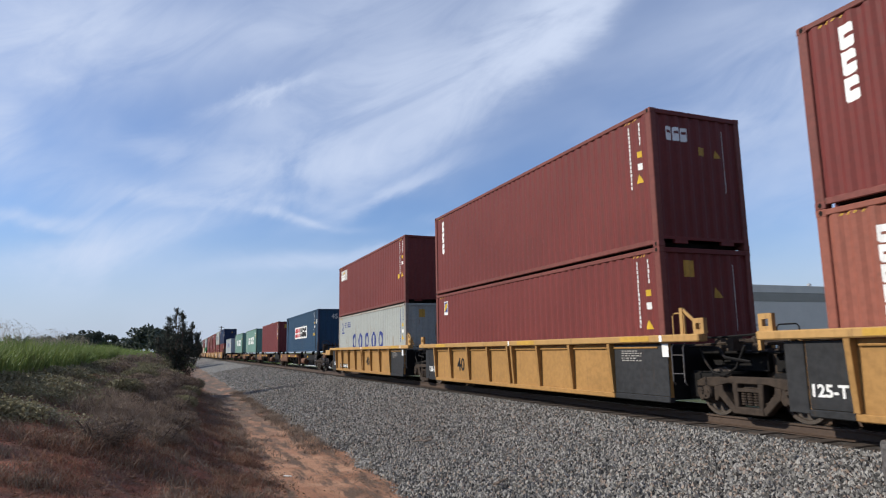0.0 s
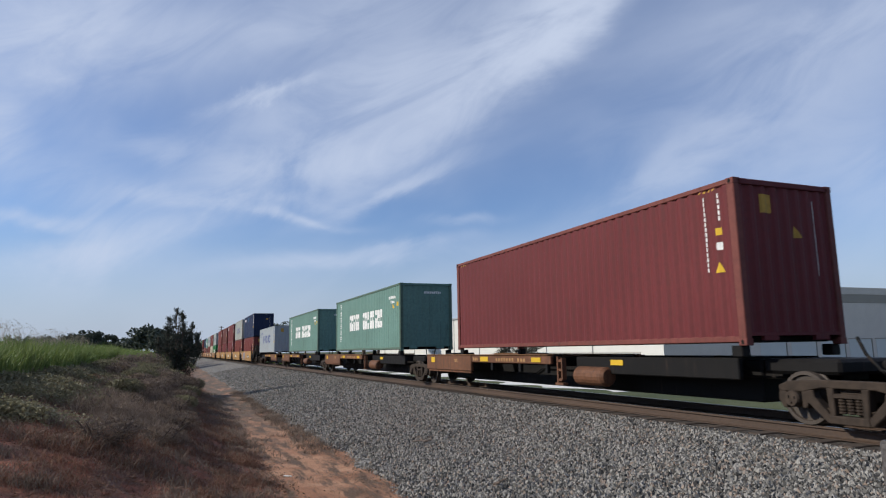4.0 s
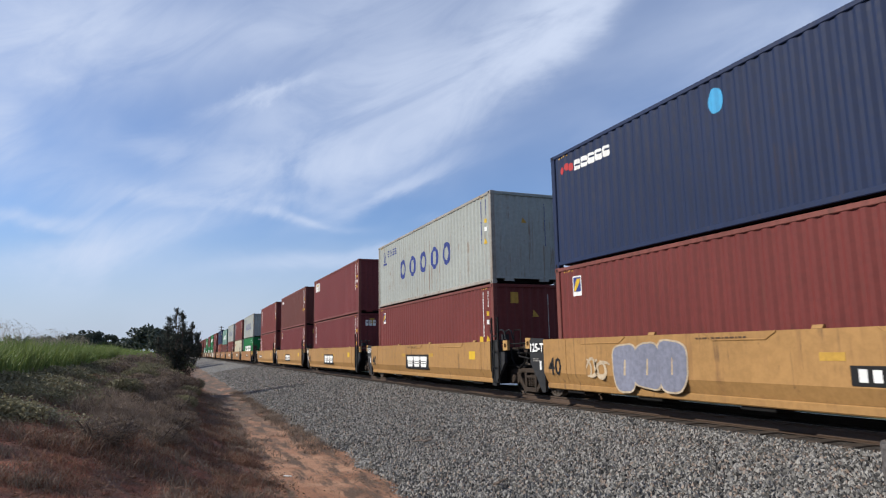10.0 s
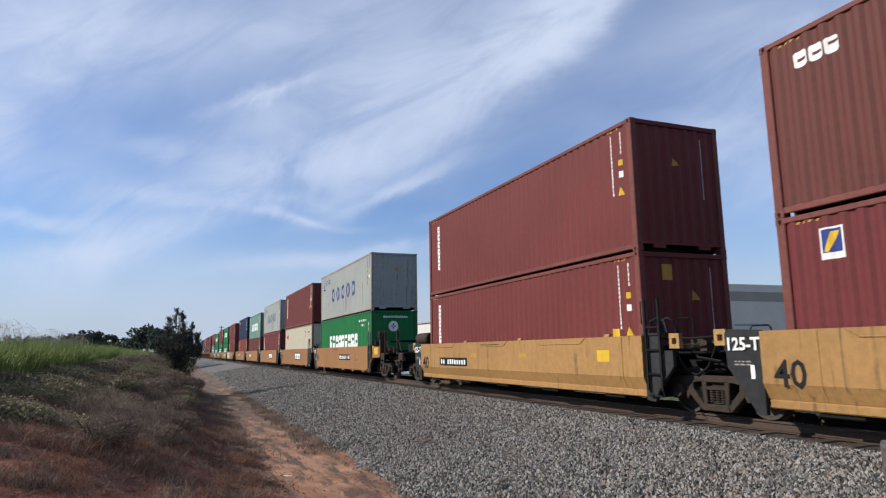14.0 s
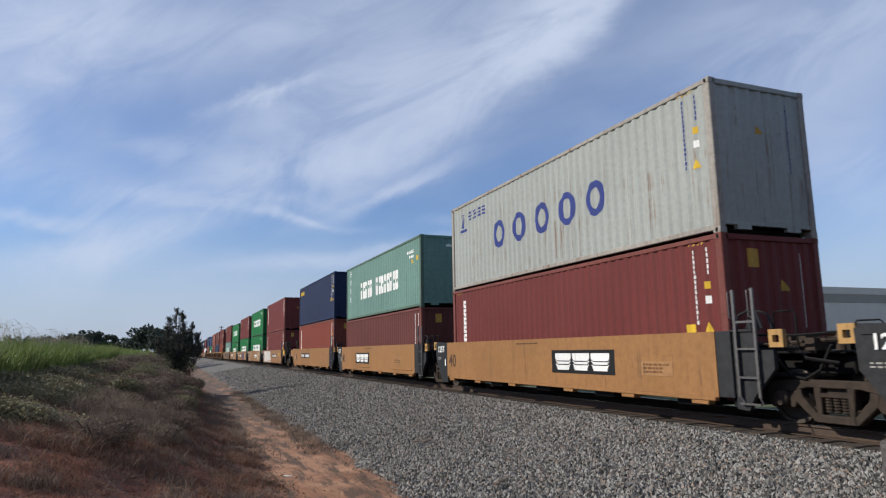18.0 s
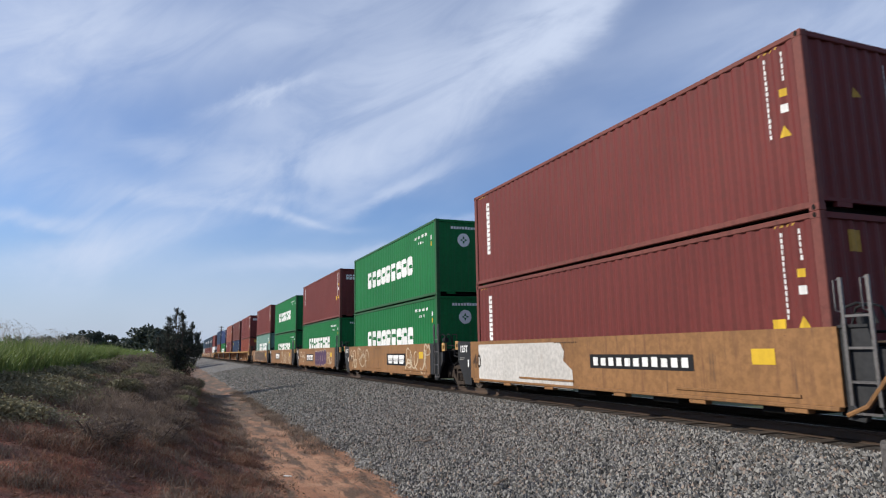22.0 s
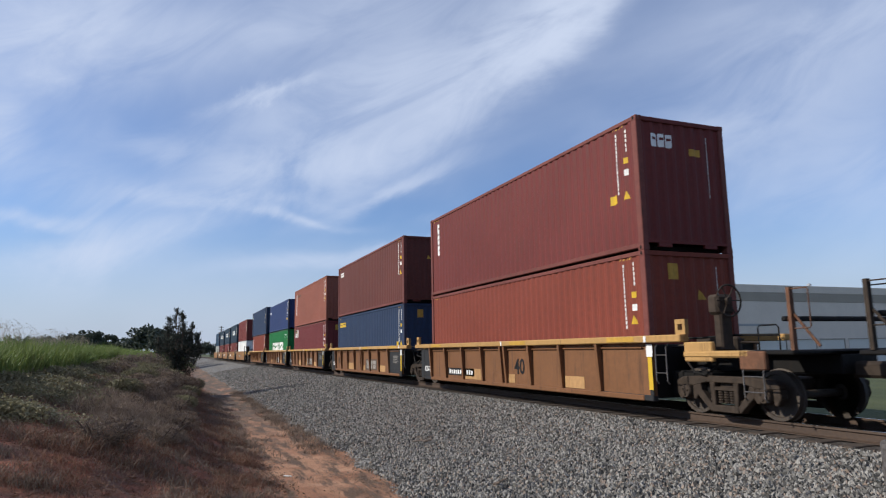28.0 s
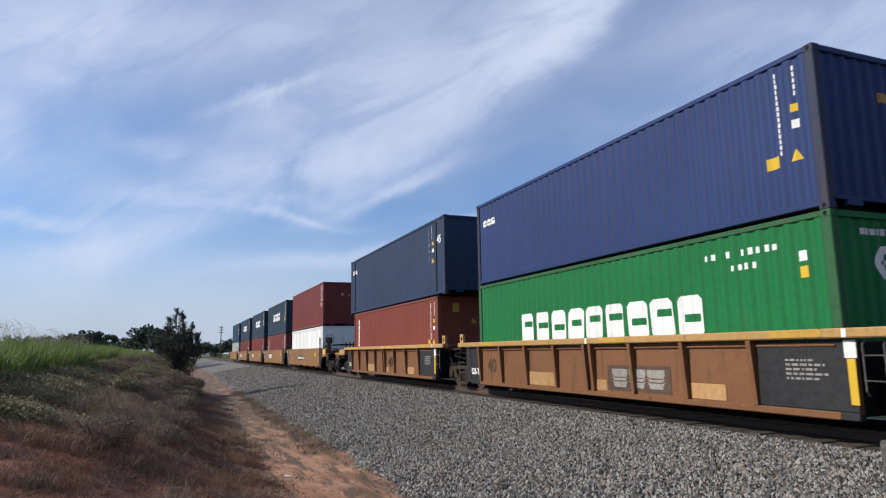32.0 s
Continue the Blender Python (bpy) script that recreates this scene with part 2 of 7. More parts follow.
M_FADEMARK = paint("faded_dark_lettering", (0.085, 0.05, 0.03), (0.2, 0.11, 0.05), 0.35, 0.15)
M_BLUEMARK = paint("blue_lettering", (0.032, 0.050, 0.205), (0.2, 0.22, 0.3), 0.12, 0.06)
M_REDMARK = paint("red_lettering", (0.46, 0.045, 0.05), (0.4, 0.15, 0.12), 0.12, 0.06)
M_YELMARK = paint("yellow_marking", (0.62, 0.40, 0.035), (0.3, 0.2, 0.06), 0.15, 0.06)
# worn yellow, also the shade-dimmed yellow painted on container ends
M_OLDSHADEYEL = paint("worn_and_shaded_yellow", (0.47, 0.28, 0.055), (0.25, 0.14, 0.05), 0.35, 0.12, drips=0.6)
M_BLACKMARK = paint("black_lettering", (0.015, 0.015, 0.016), (0.06, 0.06, 0.06), 0.12, 0.1)
M_CYAN = paint("light_blue_marking", (0.06, 0.32, 0.58), GRIME, 0.05, 0.06)
M_TAG = paint("thin_pale_spray_paint", (0.46, 0.37, 0.26), (0.3, 0.18, 0.09), 0.45, 0.2)
M_PURPLE = paint("purple_spray_paint", (0.075, 0.040, 0.085), GRIME, 0.1, 0.2)
M_SILVER = paint("pale_spray_paint", (0.52, 0.50, 0.47), (0.3, 0.2, 0.1), 0.3, 0.15)


# ---------------------------------------------------------------- mesh tools
def part(name, bm, mat, parent, label="", smooth=False):
    """Links a bmesh (or a finished mesh) as one mesh object under a thing or part."""
    if isinstance(bm, bmesh.types.BMesh):
        me = bpy.data.meshes.new(name)
        bm.normal_update()
        bm.to_mesh(me)
        bm.free()
        me.materials.append(mat)
        if smooth:
            me.polygons.foreach_set("use_smooth", [True] * len(me.polygons))
    else:
        me = bm
    ob = new(name, me)
    if parent is not None:
        ob.parent = parent
    if label:
        ob["label"] = label
    return ob


def thing(name, label, category, group="", kind="", at=(0, 0, 0)):
    ob = new(name)
    ob.location = at
    ob.empty_display_size = 0.3
    return tagged(ob, label, category, group, kind)


def box(bm, x0, x1, y0, y1, z0, z1):
    v = [bm.verts.new(c) for c in ((x0, y0, z0), (x1, y0, z0), (x1, y1, z0), (x0, y1, z0),
                                   (x0, y0, z1), (x1, y0, z1), (x1, y1, z1), (x0, y1, z1))]
    for f in ((3, 2, 1, 0), (4, 5, 6, 7), (0, 1, 5, 4), (1, 2, 6, 5), (2, 3, 7, 6), (3, 0, 4, 7)):
        bm.faces.new([v[i] for i in f])
    return v


def bevel_all(bm, w, seg=1):
    bmesh.ops.bevel(bm, geom=bm.edges[:], offset=w, segments=seg, affect="EDGES", profile=0.5)


def bbox(x0, x1, y0, y1, z0, z1, w=0.012):
    bm = bmesh.new()
    box(bm, x0, x1, y0, y1, z0, z1)
    bevel_all(bm, w)
    return bm


def tube(bm, pts, r, n=7):
    """A bent bar through the points."""
    pts = [Vector(q) for q in pts]
    rings = []
    for i, q in enumerate(pts):
        way = (pts[min(i + 1, len(pts) - 1)] - pts[max(i - 1, 0)]).normalized()
        side = way.cross(Vector((0.31, 0.17, 0.93))).normalized()
        over = way.cross(side)
        rings.append([bm.verts.new(q + (side * math.cos(k * 2 * math.pi / n) + over * math.sin(k * 2 * math.pi / n)) * r) for k in range(n)])
    for a, b in zip(rings, rings[1:]):
        for k in range(n):
            bm.faces.new((a[k], a[(k + 1) % n], b[(k + 1) % n], b[k]))
    bm.faces.new(rings[0][::-1])
    bm.faces.new(rings[-1])


def lathe(bm, profile, axis="Y", n=28, centre=(0, 0, 0)):
    """Turns a profile of (distance along the axis, radius) into a round body with closed ends."""
    rings = []
    for h, r in profile:
        ring = []
        for k in range(n):
            c, s = math.cos(2 * math.pi * k / n) * r, math.sin(2 * math.pi * k / n) * r
            v = (c, h, s) if axis == "Y" else ((h, c, s) if axis == "X" else (c, s, h))
            ring.append(bm.verts.new(Vector(v) + Vector(centre)))
        rings.append(ring)
    for a, b in zip(rings, rings[1:]):
        for k in range(n):
            bm.faces.new((a[k], b[k], b[(k + 1) % n], a[(k + 1) % n]))
    bm.faces.new(rings[0])
    bm.faces.new(rings[-1][::-1])


def prism(bm, outline, y0, y1):
    """Extrudes an outline in x, z across y."""
    a = [bm.verts.new((x, y0, z)) for x, z in outline]
    b = [bm.verts.new((x, y1, z)) for x, z in outline]
    bm.faces.new(a)
    bm.faces.new(b[::-1])
    for i in range(len(a)):
        j = (i + 1) % len(a)
        bm.faces.new((a[j], a[i], b[i], b[j]))


def flat_mesh(name, verts, faces, mats, mat_index=None, smooth=False):
    me = bpy.data.meshes.new(name)
    me.from_pydata([tuple(v) for v in verts], [], [tuple(q) for q in faces])
    for m in mats:
        me.materials.append(m)
    if mat_index is not None:
        me.polygons.foreach_set("material_index", mat_index)
    if smooth:
        me.polygons.foreach_set("use_smooth", [True] * len(me.polygons))
    return me


# ---------------------------------------------------------------- ground, ballast, track
def smooth_line(y, knots):
    """A height read from a line of (y, z) knots."""
    return np.interp(y, [k[0] for k in knots], [k[1] for k in knots])


PROFILE = [(-900, 1.6), (-60, 1.1), (-8, 0.95), (-4.2, 0.84), (-3.4, 0.72), (-2.6, 0.52), (-1.4, 0.14), (0.0, -0.36), (1.0, -0.82), (1.7, -1.0), (2.6, -1.03),
           (3.6, -1.0), (9, -0.9), (13.5, -0.9), (16, -0.95), (60, -1.6), (900, -1.6)]


def wobble(x, y, size, seed=0.0):
    return noise.noise(Vector((x / size + seed, y / size - seed, seed)))


def ground_z(x, y):
    z = float(smooth_line(y, PROFILE))
    if -9 < y < 1.9:
        k = min(1.0, (1.9 - y) / 1.2)
        z += k * (0.16 * wobble(x, y, 1.7, 3.0) + 0.09 * wobble(x, y, 0.55, 8.0))
    elif y < 4.5:
        z += 0.035 * wobble(x, y, 0.9, 5.0)
    elif y > 14:
        z += 0.05 * wobble(x, y, 4.0, 2.0)
    return z


def ground_material():
    m = bpy.data.materials.new("soil_and_grass")
    m.use_nodes = True
    g = Net(m.node_tree)
    pos = g.node("ShaderNodeNewGeometry").outputs["Position"]
    sep = g.node("ShaderNodeSeparateXYZ")
    g.link(pos, sep.inputs[0])
    y = g.math("MULTIPLY_ADD", g.math("SUBTRACT", g.noise(pos, 0.9, 5.0, 0.6), 0.5), 1.5, sep.outputs[1])
    clay = g.mix(g.ramp(g.noise(pos, 1.3, 6.0, 0.62), 0.35, 0.68), (0.275, 0.128, 0.070), (0.42, 0.235, 0.140))
    clay = g.mix(g.ramp(g.noise(g.mapping(pos, scale=(0.35, 1.6, 1)), 2.2, 6.0, 0.65), 0.46, 0.62), clay, (0.11, 0.068, 0.044))
    away = g.math("MULTIPLY", g.ramp(sep.outputs[0], -13.0, -30.0), g.ramp(g.noise(g.mapping(pos, scale=(0.3, 1.0, 1)), 1.6, 5.0, 0.6), 0.30, 0.55))
    clay = g.mix(away, clay, (0.105, 0.075, 0.055))
    red = g.mix(g.ramp(g.noise(pos, 2.6, 6.0, 0.65), 0.36, 0.62), (0.275, 0.092, 0.050), (0.145, 0.074, 0.049))
    turf = g.mix(g.ramp(g.noise(pos, 1.8, 6.0, 0.65), 0.35, 0.65), (0.045, 0.085, 0.022), (0.11, 0.13, 0.05))
    far = g.mix(g.ramp(g.noise(pos, 0.25, 5.0, 0.6), 0.4, 0.6), (0.038, 0.052, 0.011), (0.060, 0.072, 0.019))
    col = g.mix(g.ramp(y, 1.9, 1.3), clay, red)
    col = g.mix(g.ramp(y, -2.2, -3.4), col, turf)
    col = g.mix(g.ramp(y, 12.0, 14.0), col, far)
    fine = g.noise(pos, 55.0, 4.0, 0.7)
    col = g.mix(1.0, col, g.xyz(*[g.ramp(fine, 0.3, 0.7, 0.78, 1.2)] * 3), "MULTIPLY")
    b = g.node("ShaderNodeBsdfPrincipled")
    g.link(col, b.inputs["Base Color"])
    b.inputs["Roughness"].default_value = 0.95
    bn = g.node("ShaderNodeBump")
    bn.inputs["Strength"].default_value, bn.inputs["Distance"].default_value = 1.0, 0.03
    g.put(bn.inputs["Height"], g.math("ADD", g.noise(pos, 9.0, 8.0, 0.7), g.math("MULTIPLY", fine, 0.3)))
    g.link(bn.outputs[0], b.inputs["Normal"])
    g.link(b.outputs[0], g.node("ShaderNodeOutputMaterial").inputs[0])
    return m


def grid_sheet(name, xs, ys, height, mat, label, category):
    verts = [(x, y, height(x, y)) for x in xs for y in ys]
    n = len(ys)
    faces = [(i * n + j, (i + 1) * n + j, (i + 1) * n + j + 1, i * n + j + 1) for i in range(len(xs) - 1) for j in range(n - 1)]
    return tagged(new(name, flat_mesh(name, verts, faces, [mat], smooth=True)), label, category, kind="structure")


M_GROUND = ground_material()
XS = [-3000, -1500, -800, -500, -350, -250, -180] + [-140 + 4 * i for i in range(15)] + [-80 + 1.0 * i for i in range(40)] + \
     [-40 + 0.25 * i for i in range(161)] + [2, 5, 10, 30, 80, 200, 500, 1200]
YS = [-2500, -900, -400, -200, -100, -60, -40, -25, -18, -13, -10] + [-8 + 0.2 * i for i in range(64)] + [5, 6, 8, 10, 12, 13, 14, 15, 17, 20, 24, 30, 38, 48, 60, 100, 250, 900, 2500]
grid_sheet("ground", XS, YS, ground_z, M_GROUND, "red clay path below a weedy bank, with grass beyond the track", "ground")

BALLAST = [(3.15, -1.12), (3.7, -0.96), (4.6, -0.80), (6.6, -0.50), (8.0, -0.27), (8.3, -0.215), (8.6, -0.20), (8.9, -0.192), (11.3, -0.192), (11.9, -0.24), (13.9, -1.0)]


def ballast_z(x, y):
    z = float(smooth_line(y, BALLAST))
    edge = 0.25 * wobble(x, 0, 2.3, 1.0) if y < 4.2 else 0.0
    return z + edge * 0.25 + 0.022 * wobble(x, y, 0.8, 4.0) * (1 if y < 8.5 else 0.2)


def ballast_material():
    m = bpy.data.materials.new("crushed_granite")
    m.use_nodes = True
    g = Net(m.node_tree)
    pos = g.node("ShaderNodeNewGeometry").outputs["Position"]
    sep = g.node("ShaderNodeSeparateXYZ")
    g.link(pos, sep.inputs[0])
    stone = g.node("ShaderNodeTexVoronoi")
    stone.inputs["Scale"].default_value = 13.0
    g.link(pos, stone.inputs["Vector"])
    shade = g.node("ShaderNodeSeparateColor")
    g.link(stone.outputs["Color"], shade.inputs[0])
    col = g.mix(g.ramp(shade.outputs[0], 0.0, 1.0), (0.050, 0.048, 0.044), (0.230, 0.222, 0.205))
    col = g.mix(1.0, col, g.xyz(*[g.ramp(g.noise(pos, 2.2, 6.0, 0.7), 0.3, 0.7, 0.72, 1.2)] * 3), "MULTIPLY")
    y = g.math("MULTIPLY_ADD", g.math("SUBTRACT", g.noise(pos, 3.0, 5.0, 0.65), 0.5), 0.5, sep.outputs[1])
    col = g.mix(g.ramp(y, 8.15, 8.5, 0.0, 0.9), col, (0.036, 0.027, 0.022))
    b = g.node("ShaderNodeBsdfPrincipled")
    g.link(col, b.inputs["Base Color"])
    b.inputs["Roughness"].default_value = 0.92
    bn = g.node("ShaderNodeBump")
    bn.inputs["Strength"].default_value, bn.inputs["Distance"].default_value = 1.0, 0.035
    bn.invert = True
    g.put(bn.inputs["Height"], stone.outputs["Distance"])
    g.link(bn.outputs[0], b.inputs["Normal"])
    g.link(b.outputs[0], g.node("ShaderNodeOutputMaterial").inputs[0])
    return m


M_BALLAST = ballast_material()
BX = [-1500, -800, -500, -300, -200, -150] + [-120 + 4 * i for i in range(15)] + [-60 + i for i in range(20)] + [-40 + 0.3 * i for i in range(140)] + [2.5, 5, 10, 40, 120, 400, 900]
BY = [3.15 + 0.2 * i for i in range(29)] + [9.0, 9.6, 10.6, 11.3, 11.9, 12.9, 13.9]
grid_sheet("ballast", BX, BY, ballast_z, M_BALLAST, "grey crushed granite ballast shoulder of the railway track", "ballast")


def stone_field():
    """Loose granite stones over the near stretch of the shoulder, in one mesh."""
    rng = np.random.default_rng(4)
    base = np.array([(1, 0, -.3), (0, 1, -.2), (-1, .1, -.3), (.1, -1, -.25), (.25, .2, .8), (-.35, -.3, .6)], float)
    tri = np.array([(0, 1, 4), (1, 2, 4), (2, 5, 4), (2, 3, 5), (3, 0, 5), (0, 4, 5)])
    spots = []
    for x0, x1, count in ((-8.0, -2.6, 17000), (-14, -8.0, 22000), (-22, -14, 19000), (-34, -22, 15000), (-80, -34, 13000)):
        xs = rng.uniform(x0, x1, count) if x0 > -50 else x1 - (x1 - x0) * rng.uniform(0, 1, count) ** 2.2
        ys = 3.3 + (8.72 - 3.3) * rng.uniform(0, 1, count)
        keep = ys > 3.55 + 0.3 * np.sin(xs * 1.3) + 0.2 * np.sin(xs * 3.1) - rng.exponential(0.12, count)
        spots.append(np.stack([xs[keep], ys[keep]], 1))
    pts = np.concatenate(spots)
    n = len(pts)
    size = rng.uniform(0.020, 0.044, n) * np.where(pts[:, 0] < -34, 1.4, np.where(pts[:, 0] < -22, 1.2, 1.0))
    ang = rng.uniform(0, 2 * np.pi, n)
    shape = base[None] * rng.uniform(0.55, 1.4, (n, 6, 3)) * size[:, None, None]
    c, s = np.cos(ang)[:, None], np.sin(ang)[:, None]
    vx = shape[:, :, 0] * c - shape[:, :, 1] * s
    vy = shape[:, :, 0] * s + shape[:, :, 1] * c
    zz = np.array([ballast_z(x, y) for x, y in pts])
    v = np.stack([vx + pts[:, :1], vy + pts[:, 1:], shape[:, :, 2] + zz[:, None] + 0.012], 2).reshape(-1, 3)
    f = (tri[None] + 6 * np.arange(n)[:, None, None]).reshape(-1, 3)
    me = bpy.data.meshes.new("ballast_stones")
    me.vertices.add(len(v))
    me.vertices.foreach_set("co", v.ravel())
    me.loops.add(len(f) * 3)
    me.loops.foreach_set("vertex_index", f.ravel().astype(np.int32))
    me.polygons.add(len(f))
    me.polygons.foreach_set("loop_start", np.arange(0, len(f) * 3, 3, dtype=np.int32))
    me.update(calc_edges=True)
    me.polygons.foreach_set("use_smooth", [False] * len(me.polygons))
    m = bpy.data.materials.new("granite_stone")
    m.use_nodes = True
    g = Net(m.node_tree)
    rnd = g.node("ShaderNodeNewGeometry").outputs["Random Per Island"]
    pos = g.node("ShaderNodeNewGeometry").outputs["Position"]
    col = g.mix(g.ramp(rnd, 0.0, 1.0), (0.036, 0.0345, 0.031), (0.262, 0.250, 0.228))
    col = g.mix(g.math("MULTIPLY", g.ramp(g.math("FRACT", g.math("MULTIPLY", rnd, 17.3)), 0.86, 0.9), 0.7), col, (0.22, 0.16, 0.12))
    col = g.mix(1.0, col, g.xyz(*[g.ramp(g.noise(pos, 120.0, 3.0), 0.3, 0.7, 0.8, 1.2)] * 3), "MULTIPLY")
    b = g.node("ShaderNodeBsdfPrincipled")
    g.link(col, b.inputs["Base Color"])
    b.inputs["Roughness"].default_value = 0.85
    g.link(b.outputs[0], g.node("ShaderNodeOutputMaterial").inputs[0])
    me.materials.append(m)
    tagged(new("ballast_stones", me), "loose grey granite stones on the ballast shoulder", "gravel", kind="stuff")


stone_field()

M_RAIL = material("rusty_rail", (0.066, 0.042, 0.029), 0.7, 0.2, 0.2, 18.0, (0.07, 0.04, 0.028), 0.2, False, 0.002, 40.0)
M_TIE = material("creosoted_timber", (0.048, 0.034, 0.025), 0.9, 0.0, 0.3, 14.0, (0.07, 0.05, 0.038), 0.3, False, 0.006, 30.0, per_object=0.2)


def rail(y):
    """Flat-bottomed rail: foot, web and shiny-topped head."""
    half = [(0.0, 0.0), (0.026, 0.0), (0.036, -0.006), (0.037, -0.030), (0.030, -0.038), (0.009, -0.046), (0.009, -0.140), (0.030, -0.152), (0.076, -0.162), (0.076, -0.172)]
    ring = half + [(-a, b) for a, b in reversed(half)][:-1]
    bm = bmesh.new()
    stations = [-1500, -600, -200, -100, -50, 0, 60, 500]
    rows = [[bm.verts.new((x, y + a, b)) for a, b in ring] for x in stations]
    for r0, r1 in zip(rows, rows[1:]):
        for k in range(len(ring)):
            j = (k + 1) % len(ring)
            bm.faces.new((r0[k], r0[j], r1[j], r1[k]))
    bmesh.ops.recalc_face_normals(bm, faces=bm.faces[:])
    ob = part("rail", bm, M_RAIL, None)
    tagged(ob, "rust-brown steel rail on timber ties", "rail", "rails of the track", kind="structure")
    shine = bmesh.new()
    box(shine, -1500, 500, y - 0.022, y + 0.022, 0.0005, 0.003)
    part("running_surface", shine, M_TREAD, ob, "polished steel running surface")


for side in (-0.7535, 0.7535):
    rail(TRACK_Y + side)


def ties():
    bm = bmesh.new()
    box(bm, -0.115, 0.115, -1.30, 1.30, -0.35, -0.172)
    bevel_all(bm, 0.012)
    me = bpy.data.meshes.new("railway_tie")
    bm.to_mesh(me)
    bm.free()
    me.materials.append(M_TIE)
    rnd = random.Random(3)
    for i in range(150):
        ob = new("railway_tie", me)
        ob.location = (2.0 - 0.54 * i, TRACK_Y + rnd.uniform(-0.05, 0.05), rnd.uniform(-0.012, 0.004))
        ob.rotation_euler = (0, 0, rnd.uniform(-0.02, 0.02))
        tagged(ob, "weathered dark timber railway tie sunk in ballast", "railway tie", "ties under the rails")


ties()


# ---------------------------------------------------------------- containers
WIDE = 2.438
CORR = [(0.0, 0.0), (0.072, 0.0), (0.140, 0.028), (0.210, 0.028)]      # one wave of the wall: along, inward
PITCH = 0.278


def wave(x):
    """How far the corrugated wall lies inward at x (metres from the panel's middle)."""
    q = x % PITCH
    if q < 0.072:
        return 0.0
    if q < 0.140:
        return 0.028 * (q - 0.072) / 0.068
    if q < 0.210:
        return 0.028
    return 0.028 * (PITCH - q) / 0.068


def wave_stops(x0, x1):
    out = {x0, x1}
    k = math.floor(x0 / PITCH)
    while k * PITCH <= x1:
        for a, _ in CORR:
            if x0 < k * PITCH + a < x1:
                out.add(k * PITCH + a)
        k += 1
    return sorted(out)


def corrugated(x0, x1, z0, z1, depth=0.07):
    """A corrugated steel wall in x, z; its outer face looks to -y, crests at y = 0."""
    bm = bmesh.new()
    xs = wave_stops(x0, x1)
    low = [bm.verts.new((x, wave(x), z0)) for x in xs]
    top = [bm.verts.new((x, wave(x), z1)) for x in xs]
    for i in range(len(xs) - 1):
        bm.faces.new((low[i], low[i + 1], top[i + 1], top[i]))
    b = [bm.verts.new(c) for c in ((x0, depth, z0), (x1, depth, z0), (x1, depth, z1), (x0, depth, z1))]
    bm.faces.new((b[1], b[0], b[3], b[2]))
    bm.faces.new([*top, b[2], b[3]])
    bm.faces.new([*reversed(low), b[0], b[1]])
    bm.faces.new((low[0], top[0], b[3], b[0]))
    bm.faces.new((top[-1], low[-1], b[1], b[2]))
    return bm


MESHES = {}


def shared(key, make, mat):
    """A mesh made once for each key and material."""
    k = (*key, mat.name)
    if k not in MESHES:
        bm = make()
        me = bpy.data.meshes.new(key[0])
        bm.to_mesh(me)
        bm.free()
        me.materials.append(mat)
        MESHES[k] = me
    return MESHES[k]


def turned(bm, m):
    bmesh.ops.transform(bm, matrix=m, verts=bm.verts)
    return bm


def casting():
    bm = bmesh.new()
    box(bm, -0.089, 0.089, -0.081, 0.081, -0.059, 0.059)
    bevel_all(bm, 0.01)
    return bm


def casting_hole():
    """A proud dark oval painted for the shade inside a corner casting's hole."""
    bm = bmesh.new()
    prism(bm, ellipse(0, 0, 0.032, 0.042, 12), -0.003, 0.004)
    return bm


def end_sill(hw):
    """Bottom cross member of an end: a beam over an open gap, with two deep lugs."""
    bm = bmesh.new()
    box(bm, -0.04, 0.04, -hw + 0.1, hw - 0.1, 0.165, 0.225)
    for y in (-0.62, 0.62):
        prism(bm, [(-0.038, 0.163), (0.038, 0.163), (0.038, 0.085), (-0.038, 0.085)], y - 0.17, y + 0.17)
    bmesh.ops.recalc_face_normals(bm, faces=bm.faces[:])
    return bm


